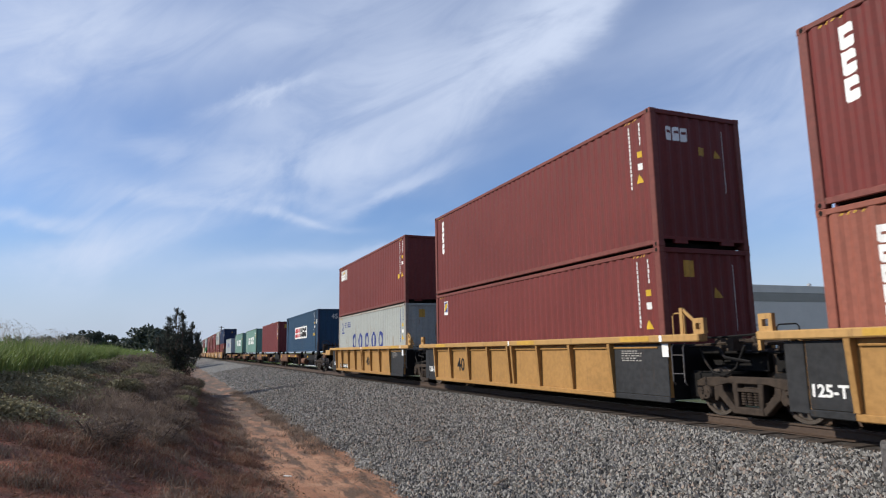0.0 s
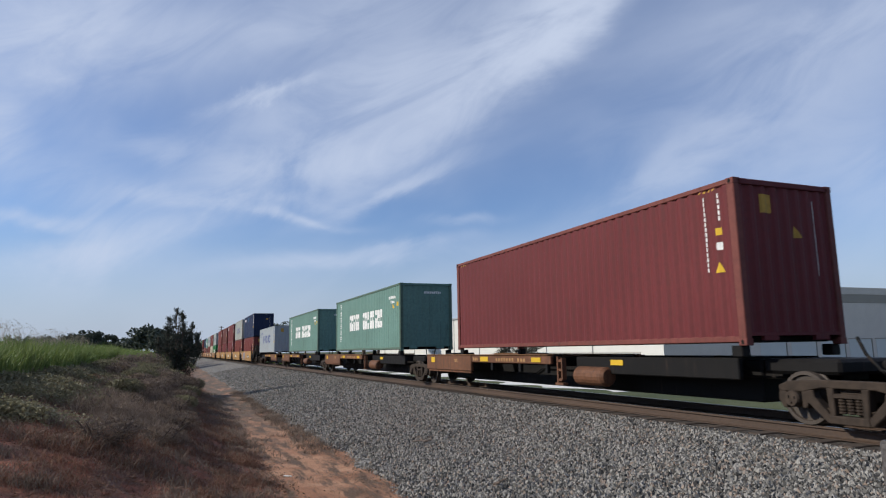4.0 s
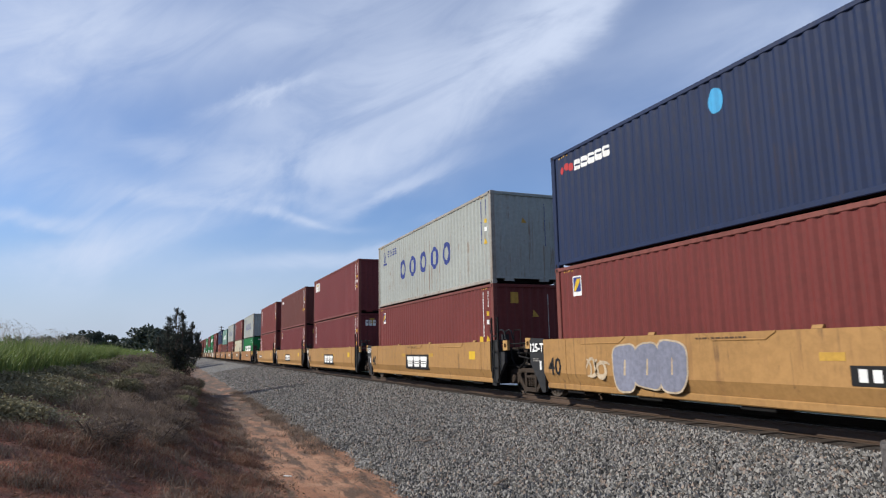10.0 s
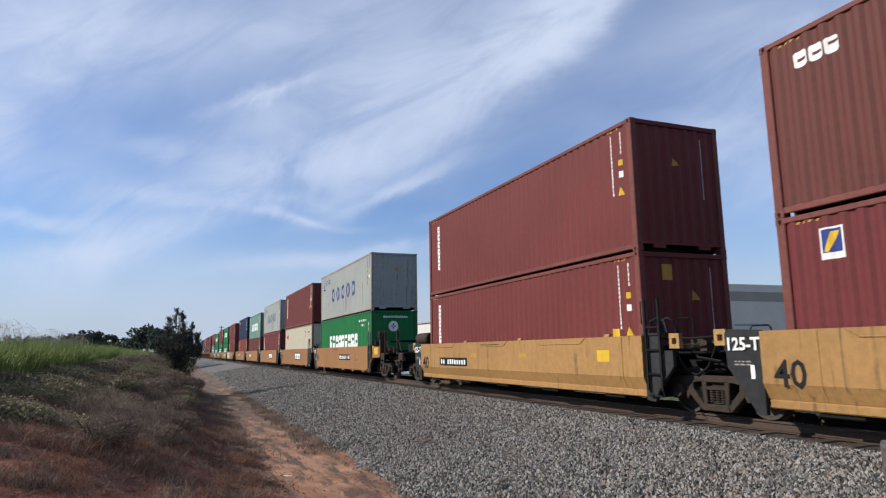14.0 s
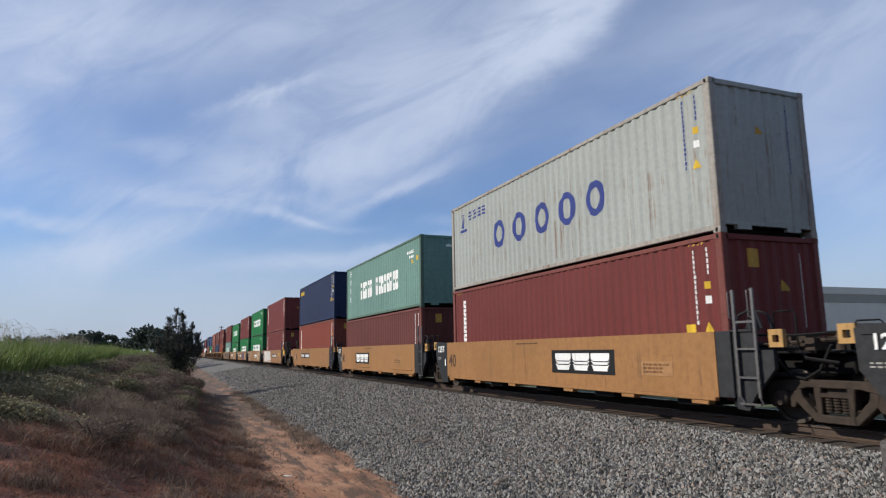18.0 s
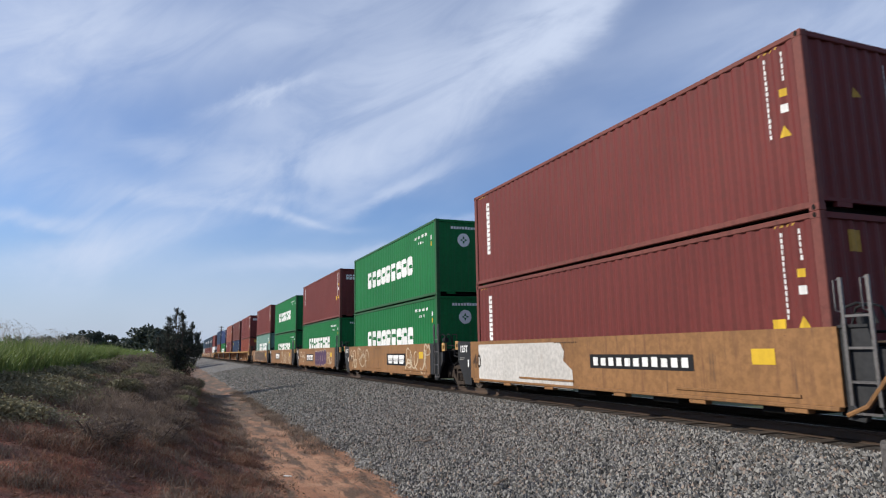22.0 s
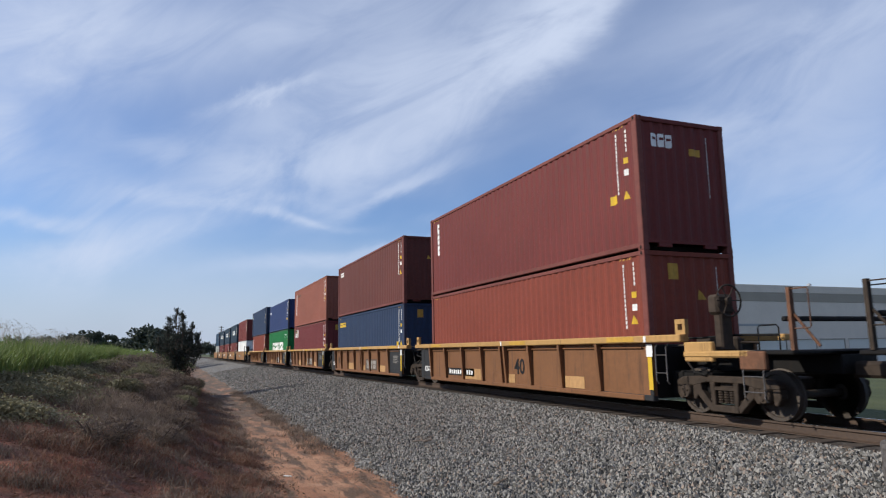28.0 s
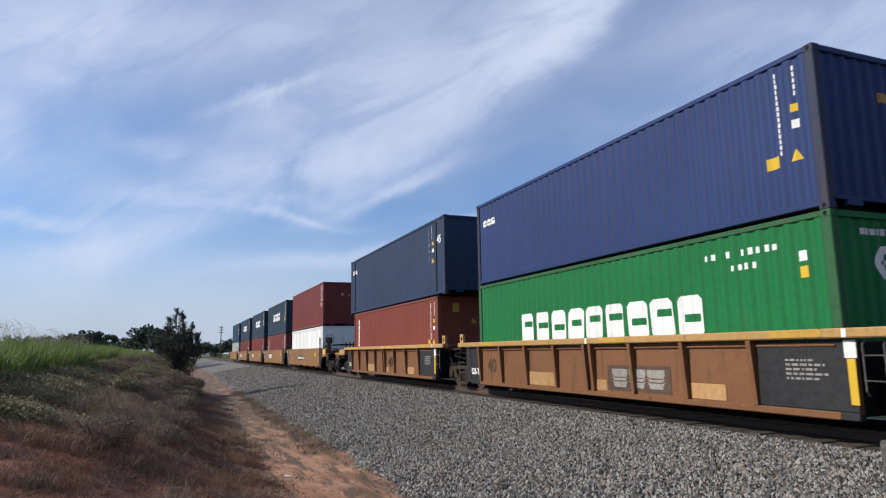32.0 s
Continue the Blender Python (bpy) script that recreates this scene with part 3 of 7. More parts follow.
def steel_container(colour, height, length, label):
    mat = PAINT[colour]
    trim = {"sea": "worn_sea", "cream": "worn_cream", "grey": "worn_grey", "green": "worn_green", "maroon": "worn_red", "wine": "worn_red", "brown": "worn_red", "oxide": "worn_red", "blue": "worn_blue", "teal": "worn_blue", "slate": "worn_blue"}.get(colour)
    post = PAINT[trim] if trim else mat
    edge = mat if trim == "worn_blue" else post
    ob = thing("shipping_container", label, "shipping container", "containers on the train")
    hl, hw = length / 2, WIDE / 2
    key = (length, height)
    x0, x1, z0, z1 = -hl + 0.16, hl - 0.16, 0.15, height - 0.09
    side = shared(("side_wall", *key), lambda: corrugated(x0, x1, z0, z1), mat)
    for s in (-1, 1):
        w = part("side_wall", side, mat, ob)
        w.matrix_local = Matrix.Translation((0, s * (hw - 0.012), 0)) @ Matrix.Rotation(0 if s < 0 else math.pi, 4, "Z")
    front = shared(("front_wall", *key), lambda: corrugated(-hw + 0.14, hw - 0.14, 0.20, height - 0.11), mat)
    part("front_wall", front, mat, ob).matrix_local = Matrix.Translation((hl - 0.02, 0, 0)) @ Matrix.Rotation(math.pi / 2, 4, "Z")
    door = shared(("door", *key), lambda: bbox(-0.03, 0.03, -0.53, 0.53, 0.17, height - 0.11, 0.01), mat)
    for s in (-1, 1):
        part("door", door, mat, ob).location = (-hl + 0.05, s * 0.545, 0)
    part("roof", shared(("roof", *key), lambda: bbox(-hl + 0.02, hl - 0.02, -hw + 0.02, hw - 0.02, height - 0.06, height - 0.012), mat), mat, ob)
    part("floor_frame", shared(("floor_frame", *key), lambda: bbox(-hl + 0.3, hl - 0.3, -hw + 0.10, hw - 0.10, 0.05, 0.16), M_BLACK), M_BLACK, ob)
    for s in (-1, 1):
        part("top_rail", shared(("top_rail", *key), lambda: bbox(-hl + 0.12, hl - 0.12, -0.03, 0.03, height - 0.10, height - 0.008), edge), edge, ob).location = (0, s * (hw - 0.028), 0)
        part("bottom_rail", shared(("bottom_rail", *key), lambda: bbox(-hl + 0.12, hl - 0.12, -0.03, 0.03, 0.06, 0.165), edge), edge, ob).location = (0, s * (hw - 0.040), 0)
    for e in (-1, 1):
        part("end_header", shared(("end_header", *key), lambda: bbox(-0.04, 0.04, -hw + 0.1, hw - 0.1, height - 0.115, height - 0.01), mat), mat, ob).location = (e * (hl - 0.038), 0, 0)
        part("end_sill", shared(("end_sill", *key), lambda: end_sill(hw), mat), mat, ob).location = (e * (hl - 0.050), 0, 0)
    for e in (-1, 1):
        for s in (-1, 1):
            part("corner_post", shared(("corner_post", *key), lambda: bbox(-0.083, 0.083, -0.072, 0.072, 0.1, height - 0.1, 0.014), post), post, ob).location = (e * (hl - 0.085), s * (hw - 0.075), 0)
            for z in (0.059, height - 0.059):
                part("corner_casting", shared(("corner_casting",), casting, post), post, ob).location = (e * (hl - 0.087), s * (hw - 0.079), z)
    for e in (-1, 1):
        for z in (0.059, height - 0.059):
            part("casting_hole", shared(("casting_hole",), casting_hole, M_HOLESHADE), M_HOLESHADE, ob).location = (e * (hl - 0.087), -hw - 0.002, z)
    if length > 13:
        # proud dark strips stand in for the shaded gaps beside the lifting posts
        for s in (-1, 1):
            for e in (-1, 1):
                part("lifting_post", shared(("lifting_post", *key), lambda: bbox(-0.028, 0.028, -0.04, 0.04, 0.1, height - 0.05), M_DARK), M_DARK, ob).location = (e * 6.02, s * (hw - 0.035), 0)
    ob["height"] = height
    return ob


# painted shapes that follow the corrugation: each is a set of outlines in x, z
def scan(polys, x):
    cuts = []
    for poly in polys:
        for i in range(len(poly)):
            (xa, za), (xb, zb) = poly[i], poly[(i + 1) % len(poly)]
            if (xa <= x < xb) or (xb <= x < xa):
                cuts.append(za + (zb - za) * (x - xa) / (xb - xa))
    cuts.sort()
    return list(zip(cuts[::2], cuts[1::2]))


def painted_mesh(name, polys, mat, step=0.04, flat=False):
    """Thin paint over the side wall (crests at y = 0, facing -y)."""
    xs = [q[0] for poly in polys for q in poly]
    lo, hi = min(xs), max(xs)
    stops = sorted({lo, hi, *[lo + step * i for i in range(1, int((hi - lo) / step) + 1)], *([] if flat else wave_stops(lo, hi)), *[x for x in xs]})
    verts, faces = [], []
    for a, b in zip(stops, stops[1:]):
        if b - a < 1e-5:
            continue
        ya, yb = (-0.004, -0.004) if flat else (wave(a) - 0.004, wave(b) - 0.004)
        sa, sb, sm = scan(polys, a + 1e-6), scan(polys, b - 1e-6), scan(polys, (a + b) / 2)
        if len(sa) != len(sb):
            sa = sb = sm
        for (p0, p1), (q0, q1) in zip(sa, sb):
            n = len(verts)
            verts += [(a, ya, p0), (b, yb, q0), (b, yb, q1), (a, ya, p1)]
            faces.append((n, n + 1, n + 2, n + 3))
    return flat_mesh(name, verts, faces, [mat])


def rect(x0, x1, z0, z1):
    return [(x0, z0), (x1, z0), (x1, z1), (x0, z1)]


def ellipse(cx, cz, rx, rz, n=26):
    return [(cx + rx * math.cos(2 * math.pi * (k + 0.5) / n), cz + rz * math.sin(2 * math.pi * (k + 0.5) / n)) for k in range(n)]


def on_side(name, key, polys, mat, ob, label="", flat=False, step=0.04):
    """Paint on the near (-y) wall of a container."""
    k = (name, key, mat.name)
    if k not in MESHES:
        MESHES[k] = painted_mesh(name, polys, mat, step, flat)
    w = part(name, MESHES[k], mat, ob, label)
    if name in ("marking_strip", "hazard_strip"):        # marks too small to pick apart
        tagged(w, kind="stuff")
    w.location = (0, -WIDE / 2 + 0.012, 0)
    return w


def on_end(name, key, polys, mat, ob, length, label=""):
    """Paint on the front (+x) wall of a container; x of the outline runs from the near side to the far side."""
    k = (name, key, mat.name, "end")
    if k not in MESHES:
        MESHES[k] = painted_mesh(name, polys, mat)
    w = part(name, MESHES[k], mat, ob, label)
    if name == "end_marking_strip":
        tagged(w, kind="stuff")
    w.matrix_local = Matrix.Translation((length / 2 - 0.02, 0, 0)) @ Matrix.Rotation(math.pi / 2, 4, "Z")
    return w


def bars(x, z1, z0, n, w, rnd, gap=0.35):
    """A column of short bars, for writing too small to read."""
    out, h = [], (z1 - z0) / n
    for i in range(n):
        q = w * rnd.uniform(0.6, 1.0)
        out.append(rect(x, x + q, z0 + i * h + h * gap / 2, z0 + (i + 1) * h - h * gap / 2))
    return out


def row_bars(x0, x1, z, h, n, rnd, gap=0.13):
    w = (x1 - x0) / n
    return [rect(x0 + i * w + w * gap, x0 + (i + 1) * w - w * gap, z, z + h * rnd.uniform(0.8, 1.0)) for i in range(n) if rnd.random() > 0.1]


def block_word(x0, x1, z0, z1, n, seed, gap=0.14, slits=2):
    """A company's name as plain slabs, one a letter, split by a level slit; a list of letters, each a list of outlines."""
    rnd = random.Random(seed)
    w = (x1 - x0) / n
    out = []
    for i in range(n):
        a, b = x0 + i * w + w * gap / 2, x0 + (i + 1) * w - w * gap / 2
        h, l = z1 - z0, b - a
        if slits == 2:
            one = [[(a + l * 0.14, z0), (b - l * 0.14, z0), (b - l * 0.06, z0 + h * 0.6), (b, z0 + h * 0.72), (b, z1), (a, z1), (a, z0 + h * 0.72), (a + l * 0.06, z0 + h * 0.6)],
                   rect(a + l * 0.02, b - l * 0.02, z0 + h * 0.30, z0 + h * 0.36), rect(a + l * 0.02, b - l * 0.02, z0 + h * 0.50, z0 + h * 0.56)]
            out.append(one)
            continue
        # a plain slab with cut corners, split by a level slit
        c, lean = min(h, l) * 0.14, l * rnd.uniform(-0.06, 0.06)
        cut = h * rnd.choice((0.36, 0.46, 0.54))
        one = [[(a + c, z0), (b - c, z0), (b, z0 + c), (b + lean, z1 - c), (b - c + lean, z1), (a + c + lean, z1), (a + lean, z1 - c), (a, z0 + c)],
               rect(a + l * 0.22, b - l * 0.08, z0 + cut, z0 + cut + h * 0.19)]
        out.append(one)
    return out


def word(ob, key, letters, mat, label="", end=None, lift=0.0, step=0.04):
    """Each letter block is a part of its own."""
    for i, one in enumerate(letters):
        if end is None:
            w = on_side("letter_block", (key, i), one, mat, ob, label, step=step)
            w.location.y -= lift
        else:
            on_end("letter_block", (key, i), one, mat, ob, end, label)


def ring_word(xs, z, rx, rz, t):
    return [[ellipse(x, z, rx, rz), ellipse(x, z, rx - t, rz - t * 0.9)] for x in xs]


def glyph(x, z, w, h, k):
    """A small mark of three level bars."""
    rnd = random.Random(70 + k)
    return [rect(x + w * rnd.uniform(0, 0.2), x + w * rnd.uniform(0.8, 1.0), z + h * r, z + h * (r + rnd.uniform(0.17, 0.24))) for r in (0.0, 0.37, 0.74)]


def usual_marks(ob, h, length, seed, mat=None, yellow=True, end_bars=True):
    """The small marks that most boxes carry near their front: an upright row of bars, warning triangle and stickers."""
    rnd = random.Random(seed)
    mat = mat or M_WHITE
    x = length / 2 - (0.85 if length > 13 else 0.0)
    on_side("marking_strip", (seed, h), bars(x - 0.74, h - 0.22, h - 1.62, 15, 0.036, rnd, 0.24), mat, ob, "upright row of small pale marks")
    on_side("marking_strip", (seed, h, 2), bars(x - 0.42, h - 0.20, h - 0.72, 5, 0.036, rnd, 0.24), mat, ob, "upright row of small pale marks")
    if h > 2.7:
        for q in (-length / 2 + 0.35, length / 2 - 0.85):
            on_side("hazard_strip", (h, length, q), [[(q + 0.11 * k, h - 0.150), (q + 0.045 + 0.11 * k, h - 0.150), (q + 0.075 + 0.11 * k, h - 0.112), (q + 0.03 + 0.11 * k, h - 0.112)] for k in range(4)], M_OLDSHADEYEL, ob, "row of yellow hazard ticks")
    low = 0.12 * (seed % 3)
    if yellow:
        on_side("warning_triangle", (seed % 3, h), [[(x - 0.56, h - 1.76 + low), (x - 0.36, h - 1.76 + low), (x - 0.46, h - 1.57 + low)]], M_YELMARK, ob, "yellow warning triangle")
        on_side("yellow_sticker", (seed % 3, h), [rect(x - 0.49, x - 0.37, h - 0.97, h - 0.84)], M_YELMARK, ob, "yellow sticker")
        on_side("white_sticker", (seed % 3, h), [rect(x - 0.49, x - 0.37, h - 1.24, h - 1.10)], M_WHITE, ob, "white sticker")
    if seed % 3 == 0:
        on_side("caution_sticker", (h,), [rect(x - 1.02, x - 0.78, h - 1.80, h - 1.60)], M_YELMARK, ob, "yellow caution sticker")
    if end_bars:
        on_end("end_marking_strip", (seed % 5, h), bars(0.72, h - 0.3, h - 1.7, 16, 0.030, rnd, 0.15), M_SILVER if mat is M_WHITE else mat, ob, length, "upright row of small pale marks")
        if length > 13:
            return
        if not yellow:
            return
        # end stickers and triangles are dimmed in colour for the end wall's shade
        square = lambda a, z, w, t: on_end("end_sticker", (a, z, h), [rect(a, a + w, h - z - t, h - z)], M_OLDSHADEYEL, ob, length, "yellow sticker in shade-dimmed colour")
        if seed < 40:
            square(-0.60, 0.26, 0.27, 0.34)
            on_end("end_triangle", (h,), [[(0.16, h - 1.02), (0.38, h - 1.02), (0.20, h - 0.80)]], M_OLDSHADEYEL, ob, length, "yellow warning triangle in shade-dimmed colour")
        elif seed % 3 == 0:
            square(0.22, 0.62, 0.30, 0.16)
        elif seed % 3 == 1:
            on_end("end_triangle", (h, 1), [[(-0.12, h - 0.98), (0.06, h - 0.98), (-0.08, h - 0.80)]], M_OLDSHADEYEL, ob, length, "yellow warning triangle in shade-dimmed colour")
        else:
            square(0.02, 0.74, 0.17, 0.18)
            on_end("end_triangle", (h, 2), [[(0.46, h - 0.94), (0.62, h - 0.94), (0.50, h - 0.76)]], M_OLDSHADEYEL, ob, length, "yellow warning triangle in shade-dimmed colour")


def stacked_mark(ob, h, x, n, size, mat, seed, top=0.35, wide=0.8):
    """A name that runs down the wall, as plain blocks."""
    rnd = random.Random(n)
    for i in range(n):
        z1 = h - top - i * size * 1.10
        a, b = x, x + size * wide
        c = size * rnd.uniform(0.04, 0.16)
        poly = [[(a + c, z1 - size), (b - c, z1 - size), (b, z1 - size + c), (b, z1 - c), (b - c, z1), (a, z1), (a, z1 - size + c)], rect(a + size * 0.18, b, z1 - size * 0.56, z1 - size * 0.40)]
        on_side("letter_block", (seed, h, n, size, i), poly, mat, ob, "pale letter block", step=0.03)


def brand(ob, kind, h, length, seed):
    x0 = -length / 2
    if kind == "end_marks":
        stacked_mark(ob, h, x0 + 0.66, 3, 0.37, M_WHITE, kind, 0.28, 0.62)
        usual_marks(ob, h, length, seed)
        word(ob, (kind, h, "end"), block_word(-0.85, -0.25, h - 0.66, h - 0.36, 3, 5, 0.2, 1), M_WHITE, "white letter block", end=length)
    elif kind == "down_name":
        stacked_mark(ob, h, x0 + 0.88, 6, 0.25, M_WHITE, kind, 0.38, 0.80)
        usual_marks(ob, h, length, seed)
    elif kind == "square_sign":
        on_side("company_sign", (kind, h), [rect(x0 + 0.72, x0 + 1.12, h - 0.76, h - 0.28)], M_WHITE, ob, "white company sign with blue and yellow")
        on_side("sign_field", (kind, h), [rect(x0 + 0.75, x0 + 1.09, h - 0.66, h - 0.31)], M_BLUEMARK, ob).location.y -= 0.003
        on_side("sign_stripe", (kind, h), [[(x0 + 0.79, h - 0.65), (x0 + 0.87, h - 0.65), (x0 + 1.06, h - 0.35), (x0 + 0.92, h - 0.35)]], M_YELMARK, ob).location.y -= 0.006
        usual_marks(ob, h, length, seed)
    elif kind == "wide_sign":
        on_side("company_sign", (kind, h), [rect(x0 + 0.54, x0 + 1.82 - 0.4 * (seed % 2), h - 0.84, h - 0.27)], M_SILVER, ob, "pale company sign with dark and yellow fields")
        word(ob, (kind, h), block_word(x0 + 0.60, x0 + 1.36, h - 0.80, h - 0.52, 6, 3, 0.2, 1), M_WHITE if seed == 25 or seed >= 40 else M_BLUEMARK, "letter block", lift=0.006)
        if seed == 25:
            on_side("sign_field", (kind, h), [rect(x0 + 0.57, x0 + 1.39, h - 0.81, h - 0.30)], M_BLACKMARK, ob).location.y -= 0.003
        on_side("sign_stripe", (kind, h), [[(x0 + 0.80, h - 0.46), (x0 + 1.38, h - 0.46), (x0 + 1.38, h - 0.33)]], M_YELMARK, ob).location.y -= 0.006
        usual_marks(ob, h, length, seed)
    elif kind in ("three_blocks", "yellow_name", "white_name", "low_mark"):
        m = M_YELMARK if kind == "yellow_name" else M_WHITE
        a, b, n = {"three_blocks": (0.60, 1.40, 3), "low_mark": (0.40, 1.25, 3), "white_name": (1.0, 2.5, 5)}.get(kind, (0.5, 1.95, 5))
        za, zb = (h - 0.79, h - 0.59) if kind == "low_mark" else (h - 0.62, h - 0.36)
        word(ob, (kind, h, length), block_word(x0 + a, x0 + b, za, zb, n, 7, 0.14, 1), m, "small letter block")
        if kind == "white_name":
            on_side("company_dots", (kind, h), [ellipse(x0 + 0.5 + 0.2 * k, h - 0.48 + 0.06 * (k % 2), 0.09, 0.10) for k in range(3)], M_REDMARK, ob, "red company mark").location.y -= 0.003
            on_side("blue_spot", (kind, h), [ellipse(x0 + 5.6, h - 0.52, 0.18, 0.24), ], M_CYAN, ob, "light blue paint spot")
        if length > 13:
            for k, xx in (("a", length / 2 - 0.52), ):
                w = part("length_mark", text_mesh("length_mark", "45", 0.42, M_WHITE), M_WHITE, ob, "white lettering 45")
                w.location = (xx, -WIDE / 2 + 0.004, h - 0.85)
        usual_marks(ob, h, length, seed)
    elif kind == "blue_rings":
        word(ob, (kind, h, length), ring_word([-2.50, -1.25, 0.0, 1.22, 2.42], 1.45 if h > 2.7 else 1.42, 0.37, 0.42, 0.185), M_BLUEMARK, "large blue letter ring", step=0.025)
        on_side("small_emblem", (kind, h), [ellipse(x0 + 0.95, h - 0.62, 0.17, 0.24), ellipse(x0 + 0.95, h - 0.62, 0.145, 0.215), [(x0 + 0.89, h - 0.84), (x0 + 1.01, h - 0.84), (x0 + 0.95, h - 0.36)], rect(x0 + 0.70, x0 + 1.25, h - 0.99, h - 0.90)], M_BLUEMARK, ob, "small blue emblem", step=0.025)
        for i in range(4):
            a = x0 + 1.42 + 0.33 * i
            on_side("letter_block", (kind, h, "s", i), glyph(a, h - 0.66, 0.28, 0.30, i), M_BLUEMARK, ob, "small blue character block", step=0.03)
        usual_marks(ob, h, length, seed, M_BLUEMARK)
    elif kind == "two_words":
        big = seed < 40          # the box stacked on top has a smaller name
        z, q = (1.10, 0.0) if big else (0.99, -0.22)
        word(ob, (kind, h, big), block_word(-2.95 + q, -0.73 + q, z, z + 0.86, 5, 11, 0.22, 1) + block_word(-0.18 + q * 0.6, 3.43 + q, z, z + 0.86, 8, 12, 0.22, 1), M_WHITE, "large white letter block")
        n, v = (6, -5.10) if big else (4, -5.42)
        for i in range(n):
            zz = h - 0.36 - (0.37 if big else 0.47) * i
            on_side("letter_block", (kind, h, big, "v", i), glyph(v, zz - 0.14, 0.28, 0.28, i), M_WHITE, ob, "white character block", step=0.03)
        rnd = random.Random(seed)
        on_side("marking_strip", (kind, h, seed), row_bars(length / 2 - 1.75, length / 2 - 0.70, h - 0.62, 0.13, 10, rnd), M_WHITE, ob, "row of small pale marks")
        on_side("marking_strip", (kind, h, seed, 2), row_bars(length / 2 - 1.4, length / 2 - 0.9, h - 0.82, 0.12, 4, rnd), M_WHITE, ob, "row of small pale marks")
        on_side("yellow_sticker", (kind, h), [rect(length / 2 - 0.52, length / 2 - 0.34, h - 0.98, h - 0.80)], M_YELMARK, ob, "yellow sticker")
        on_side("warning_triangle", (kind, h), [[(length / 2 - 1.2, h - 1.05), (length / 2 - 0.92, h - 1.05), (length / 2 - 1.05, h - 0.83)]], M_YELMARK, ob, "yellow warning triangle")
        on_end("end_marking_strip", (kind, h), row_bars(-0.1, 0.8, h - 0.46, 0.11, 10, rnd), M_WHITE, ob, length, "row of small pale marks")
    elif kind == "nine_blocks":
        z = 1.10 if h > 2.7 else 0.95
        word(ob, (kind, h), block_word(-3.42, 3.48, z, z + 0.78, 9, 21, 0.17, 1), M_WHITE, "large white letter block")
        rnd = random.Random(seed)
        on_side("marking_strip", (kind, h, seed), row_bars(length / 2 - 2.6, length / 2 - 0.95, h - 0.48, 0.12, 10, rnd, 0.26), M_WHITE, ob, "row of small pale marks")
        on_side("marking_strip", (kind, h, seed, 2), row_bars(length / 2 - 2.0, length / 2 - 1.4, h - 0.72, 0.11, 4, rnd, 0.26), M_WHITE, ob, "row of small pale marks")
        on_side("yellow_sticker", (kind, h), [rect(length / 2 - 0.62, length / 2 - 0.46, h - 0.98, h - 0.80)], M_YELMARK, ob, "yellow sticker")
        on_side("white_sticker", (kind, h), [rect(length / 2 - 0.62, length / 2 - 0.46, h - 0.72, h - 0.56)], M_WHITE, ob, "white sticker")
        on_end("round_emblem", (kind, h), [ellipse(-0.06, h - 0.78, 0.26, 0.26), ellipse(-0.06, h - 0.78, 0.04, 0.14), ellipse(-0.06, h - 0.78, 0.14, 0.035)], M_WHITE, ob, length, "round white emblem")
        on_end("end_marking_strip", (kind, h), row_bars(-0.6, 0.7, h - 0.36, 0.11, 11, rnd), M_WHITE, ob, length, "row of small pale marks")
    elif kind == "long_sign":
        on_side("company_sign", (kind, h), [rect(-2.46, 2.64, 1.05, 1.95)], M_WHITE, ob, "long white company sign")
        word(ob, (kind, h, 1), block_word(-2.36, -0.35, 1.16, 1.84, 3, 31, 0.14, 1), M_REDMARK, "red letter block", lift=0.003)
        word(ob, (kind, h, 2), block_word(-0.15, 2.50, 1.16, 1.84, 3, 32, 0.14, 1), M_BLACKMARK, "black letter block", lift=0.003)
        w = part("length_mark", text_mesh("length_mark", "45", 0.42, M_WHITE), M_WHITE, ob, "white lettering 45")
        w.location = (length / 2 - 0.48, -WIDE / 2 + 0.004, h - 0.85)
        w = part("length_mark", text_mesh("length_mark", "45", 0.46, M_SILVER), M_WHITE, ob, "white lettering 45")
        w.matrix_local = Matrix.Translation((length / 2 - 0.012, -0.05, h - 0.52)) @ Matrix.Rotation(math.pi / 2, 4, "Z")
        usual_marks(ob, h, length, seed)
    elif kind == "six_blocks":
        word(ob, (kind, h), block_word(-2.2, 2.2, 1.30, 2.0, 6, 33, 0.2, 1), M_WHITE, "white letter block")
        usual_marks(ob, h, length, seed)
    elif kind == "red_rings":
        word(ob, (kind, h), ring_word([x0 + 1.02 + 0.27 * i for i in range(3)], h - 0.72, 0.14, 0.19, 0.075), M_REDMARK, "red letter ring", step=0.02)
        on_side("letter_block", (kind, h, "l"), [rect(x0 + 1.73, x0 + 1.81, h - 0.90, h - 0.53)], M_REDMARK, ob, "red letter block")
        rnd = random.Random(seed)
        for k, (a, b, z, n) in enumerate(((1.75, 0.75, 0.62, 10), (1.35, 0.95, 0.82, 4), (2.7, 2.45, 0.55, 2), (2.7, 2.45, 0.85, 2))):
            on_side("marking_strip", (kind, h, k), row_bars(length / 2 - a, length / 2 - b, h - z, 0.12, n, rnd, 0.22), M_FADEMARK, ob, "row of small dark marks")
        on_side("small_plate", (kind, h), [rect(length / 2 - 1.12, length / 2 - 0.98, h - 1.28, h - 1.05), rect(length / 2 - 0.72, length / 2 - 0.58, h - 1.26, h - 1.05)], M_FADEMARK, ob, "small dark plates")
